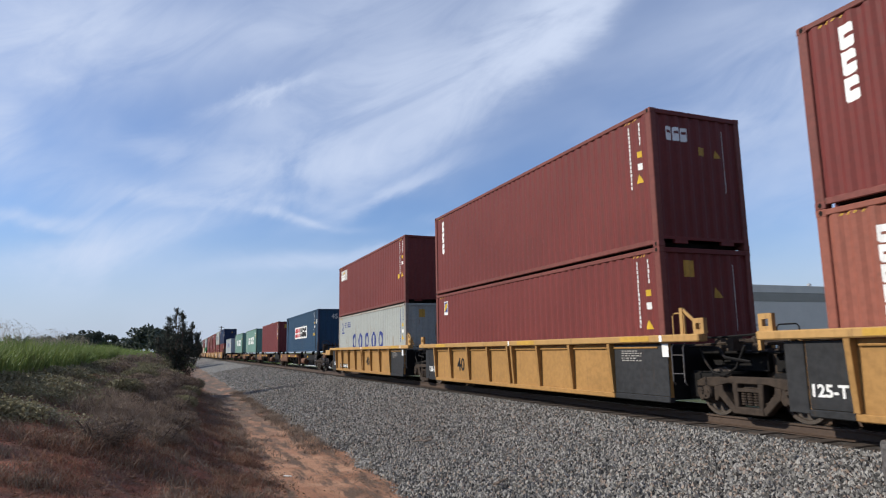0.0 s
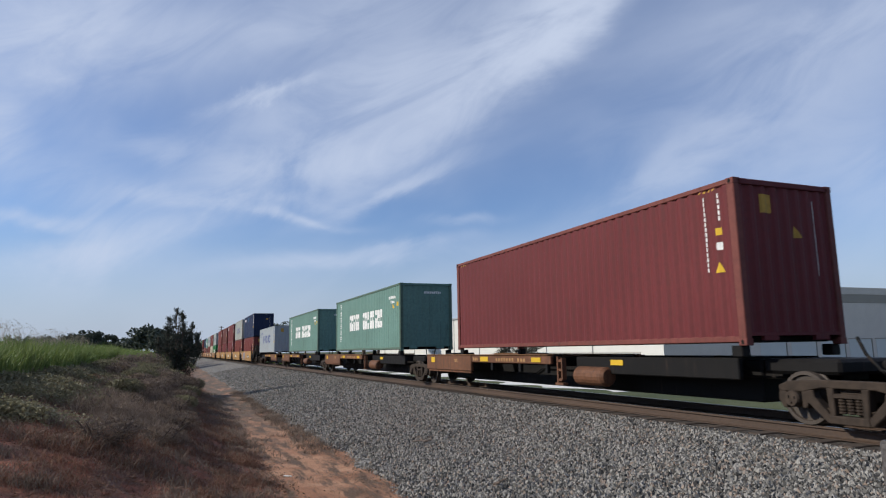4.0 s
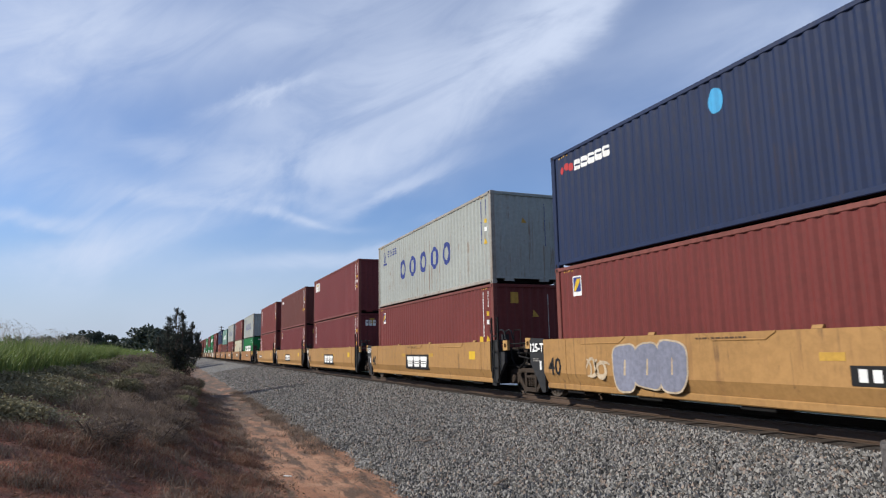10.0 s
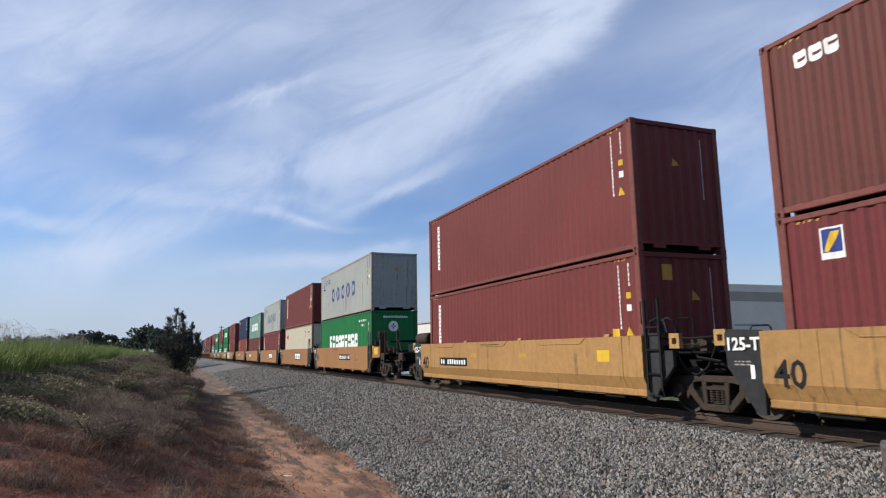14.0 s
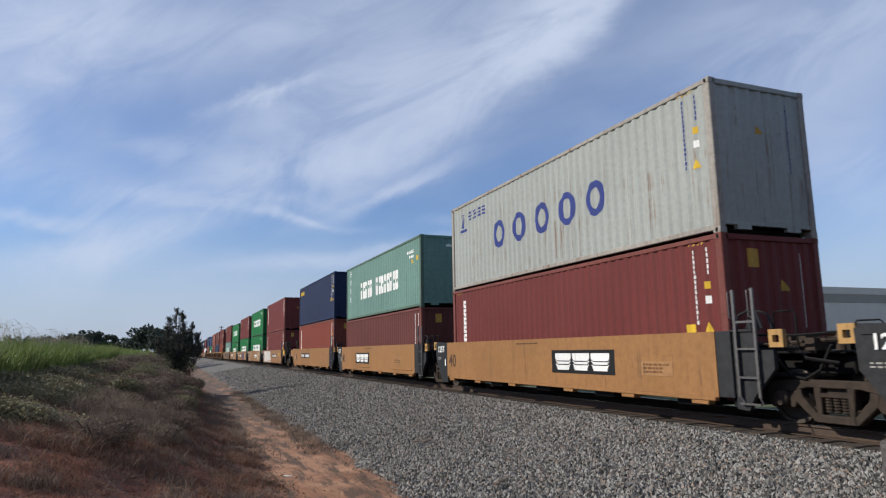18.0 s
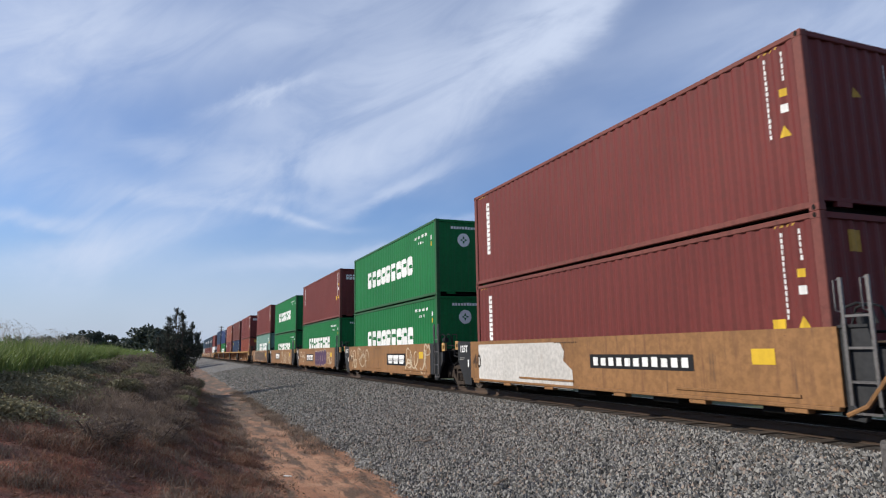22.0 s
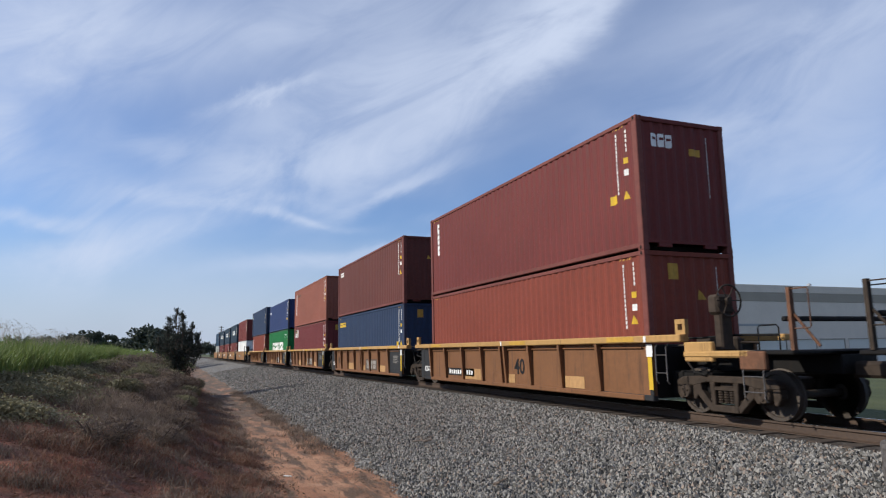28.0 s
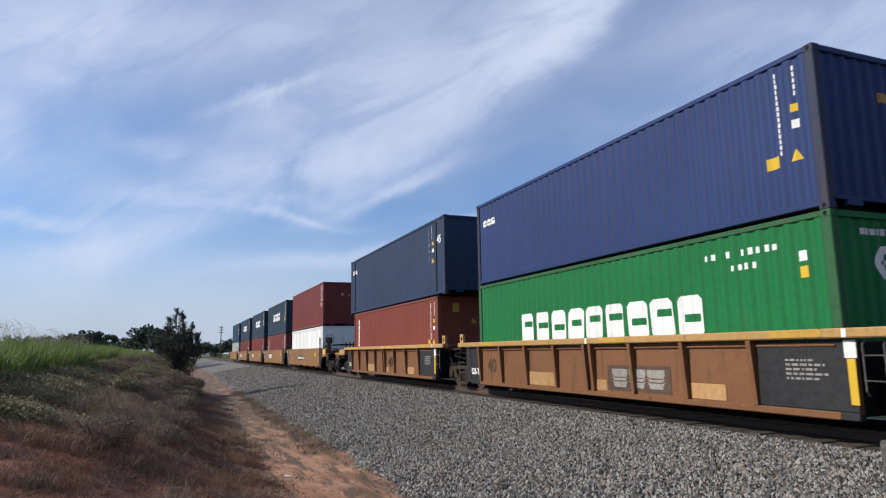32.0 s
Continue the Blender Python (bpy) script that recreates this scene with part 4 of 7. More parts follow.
        for k, a in enumerate((-0.5, -0.1, 0.35, 0.6)):
            on_end("end_marking_strip", (kind, h, k), row_bars(a, a + 0.3, h - 0.62 - 0.1 * (k % 2), 0.13, 3, rnd, 0.25), M_FADEMARK, ob, length, "row of small dark marks")
        word(ob, (kind, h, "e"), ring_word([-0.15, 0.05, 0.25], h - 0.78, 0.09, 0.10, 0.05), M_REDMARK, "red letter ring", end=length)
    elif kind == "plain":
        usual_marks(ob, h, length, seed)
    elif kind == "ribs":
        for i in range(7):
            on_side("white_patch", (kind, h, i), [rect(x0 + 0.5 + 1.62 * i, x0 + 1.75 + 1.62 * i, 1.0, 2.4)], M_WHITE, ob, "clean white painted patch")


# ---------------------------------------------------------------- rail cars
WHEEL_R = 0.42
WHEELSETS, MOVERS = [], []


def text_mesh(name, words, size, mat):
    """Lettering in the built-in font, as a thin mesh in x, z that faces -y."""
    k = ("text", words, size, mat.name)
    if k not in MESHES:
        cu = bpy.data.curves.new(name, "FONT")
        cu.body, cu.size, cu.align_x, cu.align_y = words, size, "CENTER", "CENTER"
        cu.extrude, cu.resolution_u, cu.offset = 0.002, 2, 0.008
        tmp = bpy.data.objects.new(name, cu)
        me = bpy.data.meshes.new_from_object(tmp)
        bpy.data.objects.remove(tmp)
        bpy.data.curves.remove(cu)
        me.transform(Matrix.Rotation(math.pi / 2, 4, "X"))
        me.materials.clear()
        me.materials.append(mat)
        MESHES[k] = me
    return MESHES[k]


def put(name, key, make, mat, parent, at=(0, 0, 0), label="", turn=0.0):
    ob = part(name, shared((name, *key), make, mat), mat, parent, label)
    ob.matrix_local = Matrix.Translation(at) @ Matrix.Rotation(turn, 4, "Z")
    return ob


def side_frame():
    """Cast truck side frame: deep arched top, window openings, sloping tension legs, jaws over the bearings."""
    bm = bmesh.new()
    prism(bm, [(-1.16, 0.62), (-0.98, 0.69), (-0.46, 0.72), (0.46, 0.72), (0.98, 0.69), (1.16, 0.62), (1.16, 0.53), (0.72, 0.53), (0.42, 0.60), (-0.42, 0.60), (-0.72, 0.53), (-1.16, 0.53)], -0.08, 0.08)
    for s in (-1, 1):
        prism(bm, [(s * 1.16, 0.54), (s * 1.18, 0.40), (s * 1.10, 0.27), (s * 1.03, 0.27), (s * 1.02, 0.54)], -0.075, 0.075)
        prism(bm, [(s * 0.76, 0.54), (s * 0.76, 0.28), (s * 0.69, 0.28), (s * 0.60, 0.42), (s * 0.62, 0.55)], -0.075, 0.075)
        prism(bm, [(s * 0.69, 0.55), (s * 0.66, 0.38), (s * 0.34, 0.09), (s * 0.20, 0.11), (s * 0.21, 0.20), (s * 0.30, 0.21), (s * 0.53, 0.46), (s * 0.55, 0.57)], -0.082, 0.082)
        prism(bm, [(s * 0.21, 0.61), (s * 0.33, 0.61), (s * 0.30, 0.18), (s * 0.21, 0.18)], -0.085, 0.085)
        prism(bm, [(s * 0.31, 0.30), (s * 0.38, 0.32), (s * 0.31, 0.24)], -0.05, 0.05)
    prism(bm, [(-0.32, 0.09), (0.32, 0.09), (0.30, 0.21), (-0.30, 0.21)], -0.10, 0.10)
    bmesh.ops.recalc_face_normals(bm, faces=bm.faces[:])
    bevel_all(bm, 0.014)
    return bm


def spring_nest():
    bm = bmesh.new()
    for x in (-0.13, 0.0, 0.13):
        prof = [(0.24, 0.05)]
        for i in range(5):
            prof += [(0.25 + i * 0.045, 0.062), (0.272 + i * 0.045, 0.062), (0.274 + i * 0.045, 0.045)]
        lathe(bm, prof, "Z", 10, (x, 0, 0))
    box(bm, -0.22, 0.22, -0.08, 0.08, 0.47, 0.53)
    return bm


def wheelset_mesh():
    bm = bmesh.new()
    r = WHEEL_R
    for s in (-1, 1):
        prof = [(s * 0.68, r + 0.028), (s * 0.705, r + 0.026), (s * 0.715, r), (s * 0.815, r - 0.006), (s * 0.815, r - 0.062), (s * 0.775, r - 0.075), (s * 0.765, 0.16), (s * 0.82, 0.13), (s * 0.82, 0.09), (s * 0.66, 0.09), (s * 0.68, 0.14), (s * 0.70, r - 0.07), (s * 0.68, r - 0.05)]
        lathe(bm, prof, "Y", 30)
    lathe(bm, [(-1.08, 0.07), (1.08, 0.07)], "Y", 12)
    bmesh.ops.recalc_face_normals(bm, faces=bm.faces[:])
    return bm


def bearing():
    bm = bmesh.new()
    lathe(bm, [(-0.13, 0.11), (-0.10, 0.13), (0.06, 0.13), (0.08, 0.10), (0.09, 0.05)], "Y", 16)
    for k in range(3):
        a = k * 2.094 + 0.4
        box(bm, 0.06 * math.cos(a) - 0.015, 0.06 * math.cos(a) + 0.015, -0.15, -0.12, 0.06 * math.sin(a) - 0.015, 0.06 * math.sin(a) + 0.015)
    return bm


def truck(car, x):
    """A two-axle truck; the bolster carries frames, springs and wheelsets."""
    t = put("truck", (), lambda: bbox(-0.2, 0.2, -0.98, 0.98, 0.40, 0.66, 0.03), M_TRUCK, car, (x, 0, 0), "grimy cast-steel truck")
    for s in (-1, 1):
        put("side_frame", (), side_frame, M_TRUCK, t, (0, s * 1.0, 0))
        put("spring_nest", (), spring_nest, M_TRUCK, t, (0, s * 1.0, 0))
        for e in (-1, 1):
            put("bearing_cap", (), bearing, M_TRUCK, t, (e * 0.89, s * 1.02, WHEEL_R), turn=0 if s < 0 else math.pi)
    for e in (-1, 1):
        w = put("wheelset", (), wheelset_mesh, M_WHEEL, t, (e * 0.89, 0, WHEEL_R), "dark steel wheels with bright treads")
        WHEELSETS.append((w, e * 0.89))
    return t


def ladder(h0, h1, w=0.36, n=4):
    bm = bmesh.new()
    for s in (-1, 1):
        tube(bm, [(s * w / 2, 0.0, h0), (s * w / 2, -0.05, h0 + 0.06), (s * w / 2, -0.05, h1 - 0.06), (s * w / 2, 0.0, h1)], 0.014, 6)
    for i in range(n):
        z = h0 + (h1 - h0) * (i + 0.6) / (n + 0.2)
        tube(bm, [(-w / 2, -0.05, z), (w / 2, -0.05, z)], 0.011, 6)
    return bm


def hoop(w, h, r=0.016):
    bm = bmesh.new()
    tube(bm, [(-w / 2, 0, 0), (-w / 2, 0, h - 0.05), (-w / 2 + 0.05, 0, h), (w / 2 - 0.05, 0, h), (w / 2, 0, h - 0.05), (w / 2, 0, 0)], r, 7)
    return bm


def brake_wheel():
    bm = bmesh.new()
    pts = [(0.28 * math.cos(k * math.pi / 10), 0, 0.28 * math.sin(k * math.pi / 10)) for k in range(21)]
    tube(bm, pts, 0.017, 6)
    for k in range(6):
        a = k * math.pi / 3
        tube(bm, [(0.05 * math.cos(a), 0.02, 0.05 * math.sin(a)), (0.28 * math.cos(a), 0, 0.28 * math.sin(a))], 0.011, 5)
    lathe(bm, [(-0.02, 0.06), (0.05, 0.06)], "Y", 12)
    return bm


def air_hose(z=0.8):
    bm = bmesh.new()
    tube(bm, [(-0.55, 0, z + 0.30), (-0.42, -0.03, z + 0.05), (-0.2, -0.05, z - 0.18), (0.05, -0.05, z - 0.22), (0.3, -0.03, z - 0.08), (0.5, 0, z + 0.30)], 0.024, 7)
    return bm


def rear_panel(x=-6.06):
    """The dark end of a unit that carries its load mark, swept up over the truck."""
    bm = bmesh.new()
    prism(bm, [(x, 1.50), (-7.02, 1.53), (-7.10, 1.46), (-7.08, 0.90), (-6.86, 0.62), (-6.52, 0.16), (x, 0.17)], -1.475, -1.40)
    prism(bm, [(x, 1.44), (-7.00, 1.44), (-7.00, 1.38), (x, 1.38)], -1.495, -1.476)
    bmesh.ops.recalc_face_normals(bm, faces=bm.faces[:])
    return bm


def front_gusset():
    bm = bmesh.new()
    prism(bm, [(6.36, 1.48), (6.36, 0.22), (6.60, 0.20), (6.72, 0.42), (7.16, 0.88), (7.16, 1.18), (6.84, 1.18), (6.78, 1.48)], -1.44, -1.36)
    prism(bm, [(6.36, 1.52), (6.80, 1.52), (6.80, 1.48), (6.36, 1.48)], -1.47, -1.30)
    bmesh.ops.recalc_face_normals(bm, faces=bm.faces[:])
    return bm


def eye_block():
    """A pull lug: a plate with an eye."""
    bm = bmesh.new()
    for q in ((-0.13, -0.06, 0.0, 0.28), (0.06, 0.13, 0.0, 0.28), (-0.06, 0.06, 0.0, 0.08), (-0.06, 0.06, 0.19, 0.28)):
        box(bm, q[0], q[1], -0.04, 0.04, q[2], q[3])
    return bm


def tall_ladder():
    """End ladder with two rails that rise above the deck and hook over."""
    bm = bmesh.new()
    for s in (-0.2, 0.2):
        box(bm, s - 0.025, s + 0.025, -0.035, 0.0, 0.42, 2.18)
        tube(bm, [(s - 0.03, -0.02, 2.15), (s - 0.10, -0.02, 2.15), (s - 0.10, -0.02, 1.72), (s - 0.03, -0.02, 1.70)], 0.012, 5)
    for z in (0.30, 0.72, 1.18, 1.62):
        box(bm, -0.2, 0.2, -0.03, -0.005, z, z + 0.035)
    for s in (-0.19, 0.19):
        tube(bm, [(s, -0.015, 0.44), (s + 0.06, -0.015, 0.31)], 0.012, 5)
    return bm


def coil_pipes():
    """Brake rod and pipes that run along the end of a unit."""
    bm = bmesh.new()
    tube(bm, [(6.5, -1.2, 1.42), (7.3, -1.1, 1.40), (8.0, -0.9, 1.44), (8.9, -0.9, 1.42)], 0.022, 6)
    tube(bm, [(6.5, -1.0, 1.24), (7.2, -1.0, 1.22), (7.5, -1.15, 1.05), (8.0, -1.1, 0.98)], 0.028, 6)
    return bm


def latch_frame():
    """An open guide of bent bar, with a short post."""
    bm = bmesh.new()
    for y in (-0.12, 0.12):
        tube(bm, [(-0.28, y, 0.0), (-0.20, y, 0.24), (0.0, y, 0.30), (0.18, y, 0.24), (0.26, y, 0.0)], 0.022, 6)
    box(bm, -0.05, 0.05, -0.10, 0.10, 0.0, 0.16)
    return bm


def end_deck(x0, x1):
    bm = bmesh.new()
    lo, hi = min(x0, x1), max(x0, x1)
    box(bm, lo, hi, -0.42, 0.42, 0.78, 1.10)
    box(bm, lo, hi, -0.62, 0.62, 1.10, 1.16)
    bevel_all(bm, 0.02)
    return bm


def extruded(profile, x0, x1):
    """A constant section in y, z run along x."""
    bm = bmesh.new()
    a = [bm.verts.new((x0, y, z)) for y, z in profile]
    b = [bm.verts.new((x1, y, z)) for y, z in profile]
    bm.faces.new(a)
    bm.faces.new(b[::-1])
    for i in range(len(a)):
        j = (i + 1) % len(a)
        bm.faces.new((a[j], a[i], b[i], b[j]))
    bmesh.ops.recalc_face_normals(bm, faces=bm.faces[:])
    return bm


HB = 6.36        # half length of a well's sides


def sign(ob, name, x0, x1, z0, z1, mat, y, label="", lift=0.0):
    put(name, (x0, x1, z0, z1), lambda: bbox(x0, x1, -0.004, 0.0, z0, z1, 0.001), mat, ob, (0, y - lift, 0), label)


def small_print(ob, y, x0, x1, z0, z1, mat, seed, lines=3):
    """Lines of writing too small to read, as thin bars."""
    rnd = random.Random(seed)
    h = (z1 - z0) / lines
    polys = []
    for i in range(lines):
        x, end = x0, x1 - rnd.uniform(0, 0.35) * (x1 - x0)
        while x < end:
            w = rnd.uniform(0.03, 0.12)
            polys.append(rect(x, min(x + w, end + 0.03), z0 + i * h + h * 0.25, z0 + i * h + h * 0.75))
            x += w + 0.03
    w = part("small_print", painted_mesh("small_print", polys, mat, 0.5, True), mat, ob, "lines of tiny writing")
    tagged(w, kind="stuff")
    w.location = (0, y, 0)


def well_car(style, body, label, first=False, last=False, extras=(), seed=0):
    """One unit of an articulated well car: a trough between two ends that carries two boxes."""
    rnd = random.Random(seed)
    ob = thing("well_car", label, "rail car", "cars of the train")
    face = {"ribbed": -1.404, "smooth": -1.501, "flat": -1.491}[style]
    rear = {"ribbed": -HB, "smooth": -6.36, "flat": -6.05}[style]
    nose = 6.02 if style == "flat" and not first else HB
    posts = (-5.60, -4.20, -2.75, -1.30, 0.0, 0.24, 1.62, 3.12, 4.66)
    for s, turn in ((-1, 0.0), (1, math.pi)):
        if style == "ribbed":
            put("side_panel", (style,), lambda: extruded([(-1.40, 1.32), (-1.40, 0.30), (-1.33, 0.30), (-1.33, 1.32)], -HB, HB), body, ob, turn=turn)
            put("top_chord", (style,), lambda: bbox(-HB - 0.75, HB + 0.95, -1.545, -1.32, 1.335, 1.475, 0.02), M_CHORD, ob, turn=turn, label="yellow top chord")
            put("bottom_sill", (style,), lambda: bbox(-5.64, 4.70 if seed != 23 else 6.1, -1.46, -1.30, 0.20, 0.31, 0.015), body, ob, turn=turn)
            for x0, x1 in ((-HB, -5.645), (4.705, HB)):
                put("sill_end", (style, x0), lambda: bbox(x0, x1, -1.44, -1.30, 0.20, 0.315, 0.015), M_DARK, ob, turn=turn)
            if s < 0:
                for x in posts:
                    put("side_post", (style,), lambda: extruded([(-1.54, 1.33), (-1.47, 0.315), (-1.402, 0.315), (-1.402, 1.33)], -0.045, 0.045), body, ob, (x, 0, 0))
                put("pipe_run", (style,), lambda: pipe_line(), body, ob)
                for x0, x1 in ((-HB + 0.02, -5.66), (6.26, HB)) if seed == 23 else ((-HB + 0.02, -5.66), (4.72, HB)):
                    put("end_plate", (style, x0), lambda: bbox(x0, x1, -1.425, -1.403, 0.32, 1.31, 0.006), M_DARK, ob, label="dark grey end plate")
                put("end_plate", (style, "r"), lambda: bbox(-HB - 0.35, -HB - 0.01, -1.42, -1.34, 0.25, 1.31, 0.006), M_DARK, ob, label="dark grey end plate")
                if seed != 23:
                    small_print(ob, -1.428, *((4.98, 5.60, 0.96, 1.20) if seed < 20 else (5.25, 5.95, 0.72, 1.06)), M_BALLOON, seed, 5)
                if seed >= 23:
                    sign(ob, "yellow_strip", HB - 0.10, HB + 0.02, 0.42, 1.05, M_YELMARK, -1.436, "yellow reflective strip")
                for x in (0.12, HB - 0.06):
                    sign(ob, "white_band", x, x + 0.07, 1.345, 1.468, M_WHITE, -1.546, "narrow white band", 0.003)
                sign(ob, "white_plate", HB - 0.13, HB + 0.05, 1.06, 1.31, M_WHITE, -1.436, "white reflective plate")
                if seed >= 23:
                    for x0, x1, z1 in ((-2.68, -1.36, 0.66), (0.30, 0.68, 0.56), (3.2, 4.0, 0.60)):
                        sign(ob, "clean_patch", x0, x1, 0.33, z1, M_FADED, face, "lighter yellow patch of paint")
                for x in (-4.9, 1.1, 5.55):
                    sign(ob, "chord_patch", x - 0.45, x + 0.45, 1.36, 1.46, M_OLDSHADEYEL, -1.546, "yellow reflective patch")
        elif style == "smooth":
            put("side_panel", (style,), lambda: extruded([(-1.50, 1.48), (-1.50, 0.66), (-1.40, 0.42), (-1.32, 0.42), (-1.42, 0.68), (-1.42, 1.48)], -HB, HB), body, ob, turn=turn)
            put("bottom_bead", (style,), lambda: bbox(-HB + 0.02, HB - 0.02, -1.42, -1.33, 0.275, 0.416, 0.02), body, ob, turn=turn)
            if s < 0:
                for x0, x1 in ((-4.9, -3.1), (-0.9, 0.6), (2.2, 4.4)):
                    put("top_lip", (style, x0), lambda: lip(x0, x1), body, ob)
                for x in (-5.35, 5.72):
                    put("weld_seam", (style,), lambda: extruded([(-1.508, 1.47), (-1.508, 0.66), (-1.41, 0.43), (-1.39, 0.43), (-1.49, 0.68), (-1.49, 1.47)], -0.014, 0.014), body, ob, (x, 0, 0))
                for x in (-2.3, 1.3, 5.2):
                    put("guide_tab", (style,), lambda: extruded([(-1.50, 1.483), (-1.46, 1.54), (-1.42, 1.54), (-1.42, 1.483)], -0.09, 0.09), body, ob, (x, 0, 0))
        else:
            put("side_panel", (style, nose), lambda: extruded([(-1.49, 1.50), (-1.49, 0.385), (-1.40, 0.385), (-1.40, 1.50)], rear, nose), body, ob, turn=0) if s < 0 else \
                put("side_panel", (style, "far"), lambda: extruded([(1.49, 1.50), (1.49, 0.385), (1.40, 0.385), (1.40, 1.50)], rear, HB), body, ob)
            if s < 0:
                if nose < HB:
                    put("nose_plate", (style,), lambda: bbox(nose + 0.003, HB, -1.485, -1.40, 0.39, 1.50, 0.01), M_DARK, ob, label="dark grey end plate")
                put("bottom_flange", (style, nose), lambda: bbox(rear + 0.2, nose - 0.05, -1.53, -1.42, 0.32, 0.383, 0.012), body, ob)
                for x in (-5.6, -3.6, -1.4, 1.4, 3.6, 5.6):
                    put("jacking_foot", (style,), lambda: bbox(-0.2, 0.2, -1.52, -1.36, 0.25, 0.318, 0.01), body, ob, (x, 0, 0))
                if seed >= 16:
                    for x in (-1.6, 4.4):
                        put("wear_strip", (style,), lambda: bbox(-1.3, 1.3, -1.515, -1.492, 0.47, 0.52, 0.006), body, ob, (x, 0, 0))
    for x in (-5.2, -2.6, 0.0, 2.6, 5.2):
        put("floor_beam", (), lambda: bbox(-0.35, 0.35, -1.36, 1.36, 0.20, 0.335, 0.015), M_BLACK, ob, (x, 0, 0))
    for e in (-1, 1):
        put("end_bulkhead", (), lambda: bbox(-0.06, 0.06, -1.36, 1.36, 0.25, 1.30, 0.02), M_BLACK, ob, (e * (HB - 0.10), 0, 0))
    put("end_deck", ("f", first), lambda: end_deck(HB, 9.6 if first else 7.75), M_BLACK, ob, label="black steel end deck")
    # black blocks added to keep the see-through gap below the ends dark
    for e in (-1, 1):
        put("draft_sill", (), lambda: bbox(-0.52, 0.52, -0.95, 0.95, 0.28, 0.79, 0.04), M_BLACK, ob, (e * (HB + 0.50), 0, 0), "black underframe block added to darken the gap below")
    put("end_deck", ("r", last), lambda: end_deck(-HB, -9.6 if last else -7.75), M_BLACK, ob, label="black steel end deck")
    if style != "ribbed":
        tail = body if last and style == "flat" else M_DARK
        put("rear_panel", (style,), lambda: rear_panel(rear - 0.004), tail, ob, label="tan end panel" if tail is body else "dark grey end panel")
        put("rear_panel", (style, "far"), lambda: turned(rear_panel(rear - 0.004), Matrix.Translation((0, 2.88, 0))), M_DARK, ob)
        put("front_gusset", (style,), front_gusset, M_DARK, ob, label="dark grey sloping end gusset")
        put("front_gusset", (style, "far"), lambda: turned(front_gusset(), Matrix.Translation((0, 2.80, 0))), M_DARK, ob)
        if style == "smooth" or seed >= 18:
            sign(ob, "yellow_patch", 4.85, 5.30, 0.95, 1.20, M_YELMARK, face, "yellow reflective patch")
        if style == "smooth":
            for x in (-1.62, 1.50):
                sign(ob, "yellow_patch", x - 0.20, x + 0.20, 1.02, 1.14, M_OLDSHADEYEL, face, "yellow reflective patch")
        if style == "flat" and seed < 18:
            x = 4.5 if seed in (13, 14, 15) else 3.9
            sign(ob, "data_panel", x - 0.45, x + 0.45, 0.70, 0.98, M_DATA, face, "faded data panel")
            small_print(ob, face - 0.006, x - 0.38, x + 0.38, 0.74, 0.95, M_BROWNCAR, seed)
        small_print(ob, face - 0.003, -1.1, 0.2, 1.36, 1.42, M_FADEMARK, seed + 1, 1)
        small_print(ob, -1.478, -6.92, -6.55, 0.92, 1.02, M_BALLOON, seed + 2, 2)
        sign(ob, "white_plate", -6.30 if style == "flat" else -6.60, -6.22 if style == "flat" else -6.52, 0.72, 0.94, M_WHITE, -1.477, "white reflective plate")
        put("latch_hook", (style,), latch_frame, M_DARK, ob, (HB + 0.12, -1.05, 1.53))
    load_mark = None if last and style == "flat" else part("load_mark", text_mesh("load_mark", "125T" if style == "flat" else "125-T", 0.25 if style == "ribbed" else 0.29, M_WHITE), M_WHITE, ob, "white lettering 125T")
    if load_mark:
        load_mark.location = (-6.02, -1.43, 0.58) if style == "ribbed" else ((-6.72, -1.50, 1.27) if style == "smooth" else (-6.56, -1.50, 1.27))
    size_mark = part("size_mark", text_mesh("size_mark", "40", 0.58, M_FADEMARK if style == "flat" or seed in (24, 25, 26) else M_BLACKMARK), None, ob, "dark lettering 40")
    size_mark.location = {"ribbed": (-4.9 if seed in (24, 25, 26) else -3.48 if seed < 20 and seed != 2 else 0.95, face - 0.003, 0.76), "smooth": (-5.85, face - 0.003, 0.80), "flat": (-5.58, face - 0.003, 0.88)}[style]
    # ladder, grab hoops and lugs at the ends
    if style == "ribbed":
        put("ladder", (style,), lambda: ladder(0.55, 1.30, 0.30, 2), M_STEEL, ob, (HB + 0.30, -1.40, 0))
        if seed < 20:
            put("grab_hoop", (style,), lambda: hoop(0.30, 0.40), M_CHORD, ob, (HB + 0.22, -1.30, 1.475))
            put("slant_brace", (style,), lambda: slant(), M_CHORD, ob, (HB + 0.55, -1.28, 1.475))
        put("drop_box", (style,), lambda: bbox(-0.34, 0.34, -0.05, 0.05, 0.98, 1.33, 0.02), M_CHORD, ob, (HB + 1.30, -1.43, 0)) if first else None
    else:
        put("ladder", (style,), tall_ladder, M_STEEL if style == "flat" else M_BLACK, ob, (HB + 0.33, -1.475, 0))
        put("grab_hoop", (style,), lambda: hoop(0.42, 0.5), M_BLACK, ob, (HB + 0.60, -0.9, 1.30))
    put("grab_hoop", ("far",), lambda: hoop(0.5, 0.5), M_BLACK, ob, (HB + 0.75, 0.9, 1.15))
    zl = 1.475 if style == "ribbed" else 1.22
    put("pull_lug", (style,), eye_block, M_CHORD, ob, (HB + 0.88, -1.42, zl), "yellow pull lug with an eye")
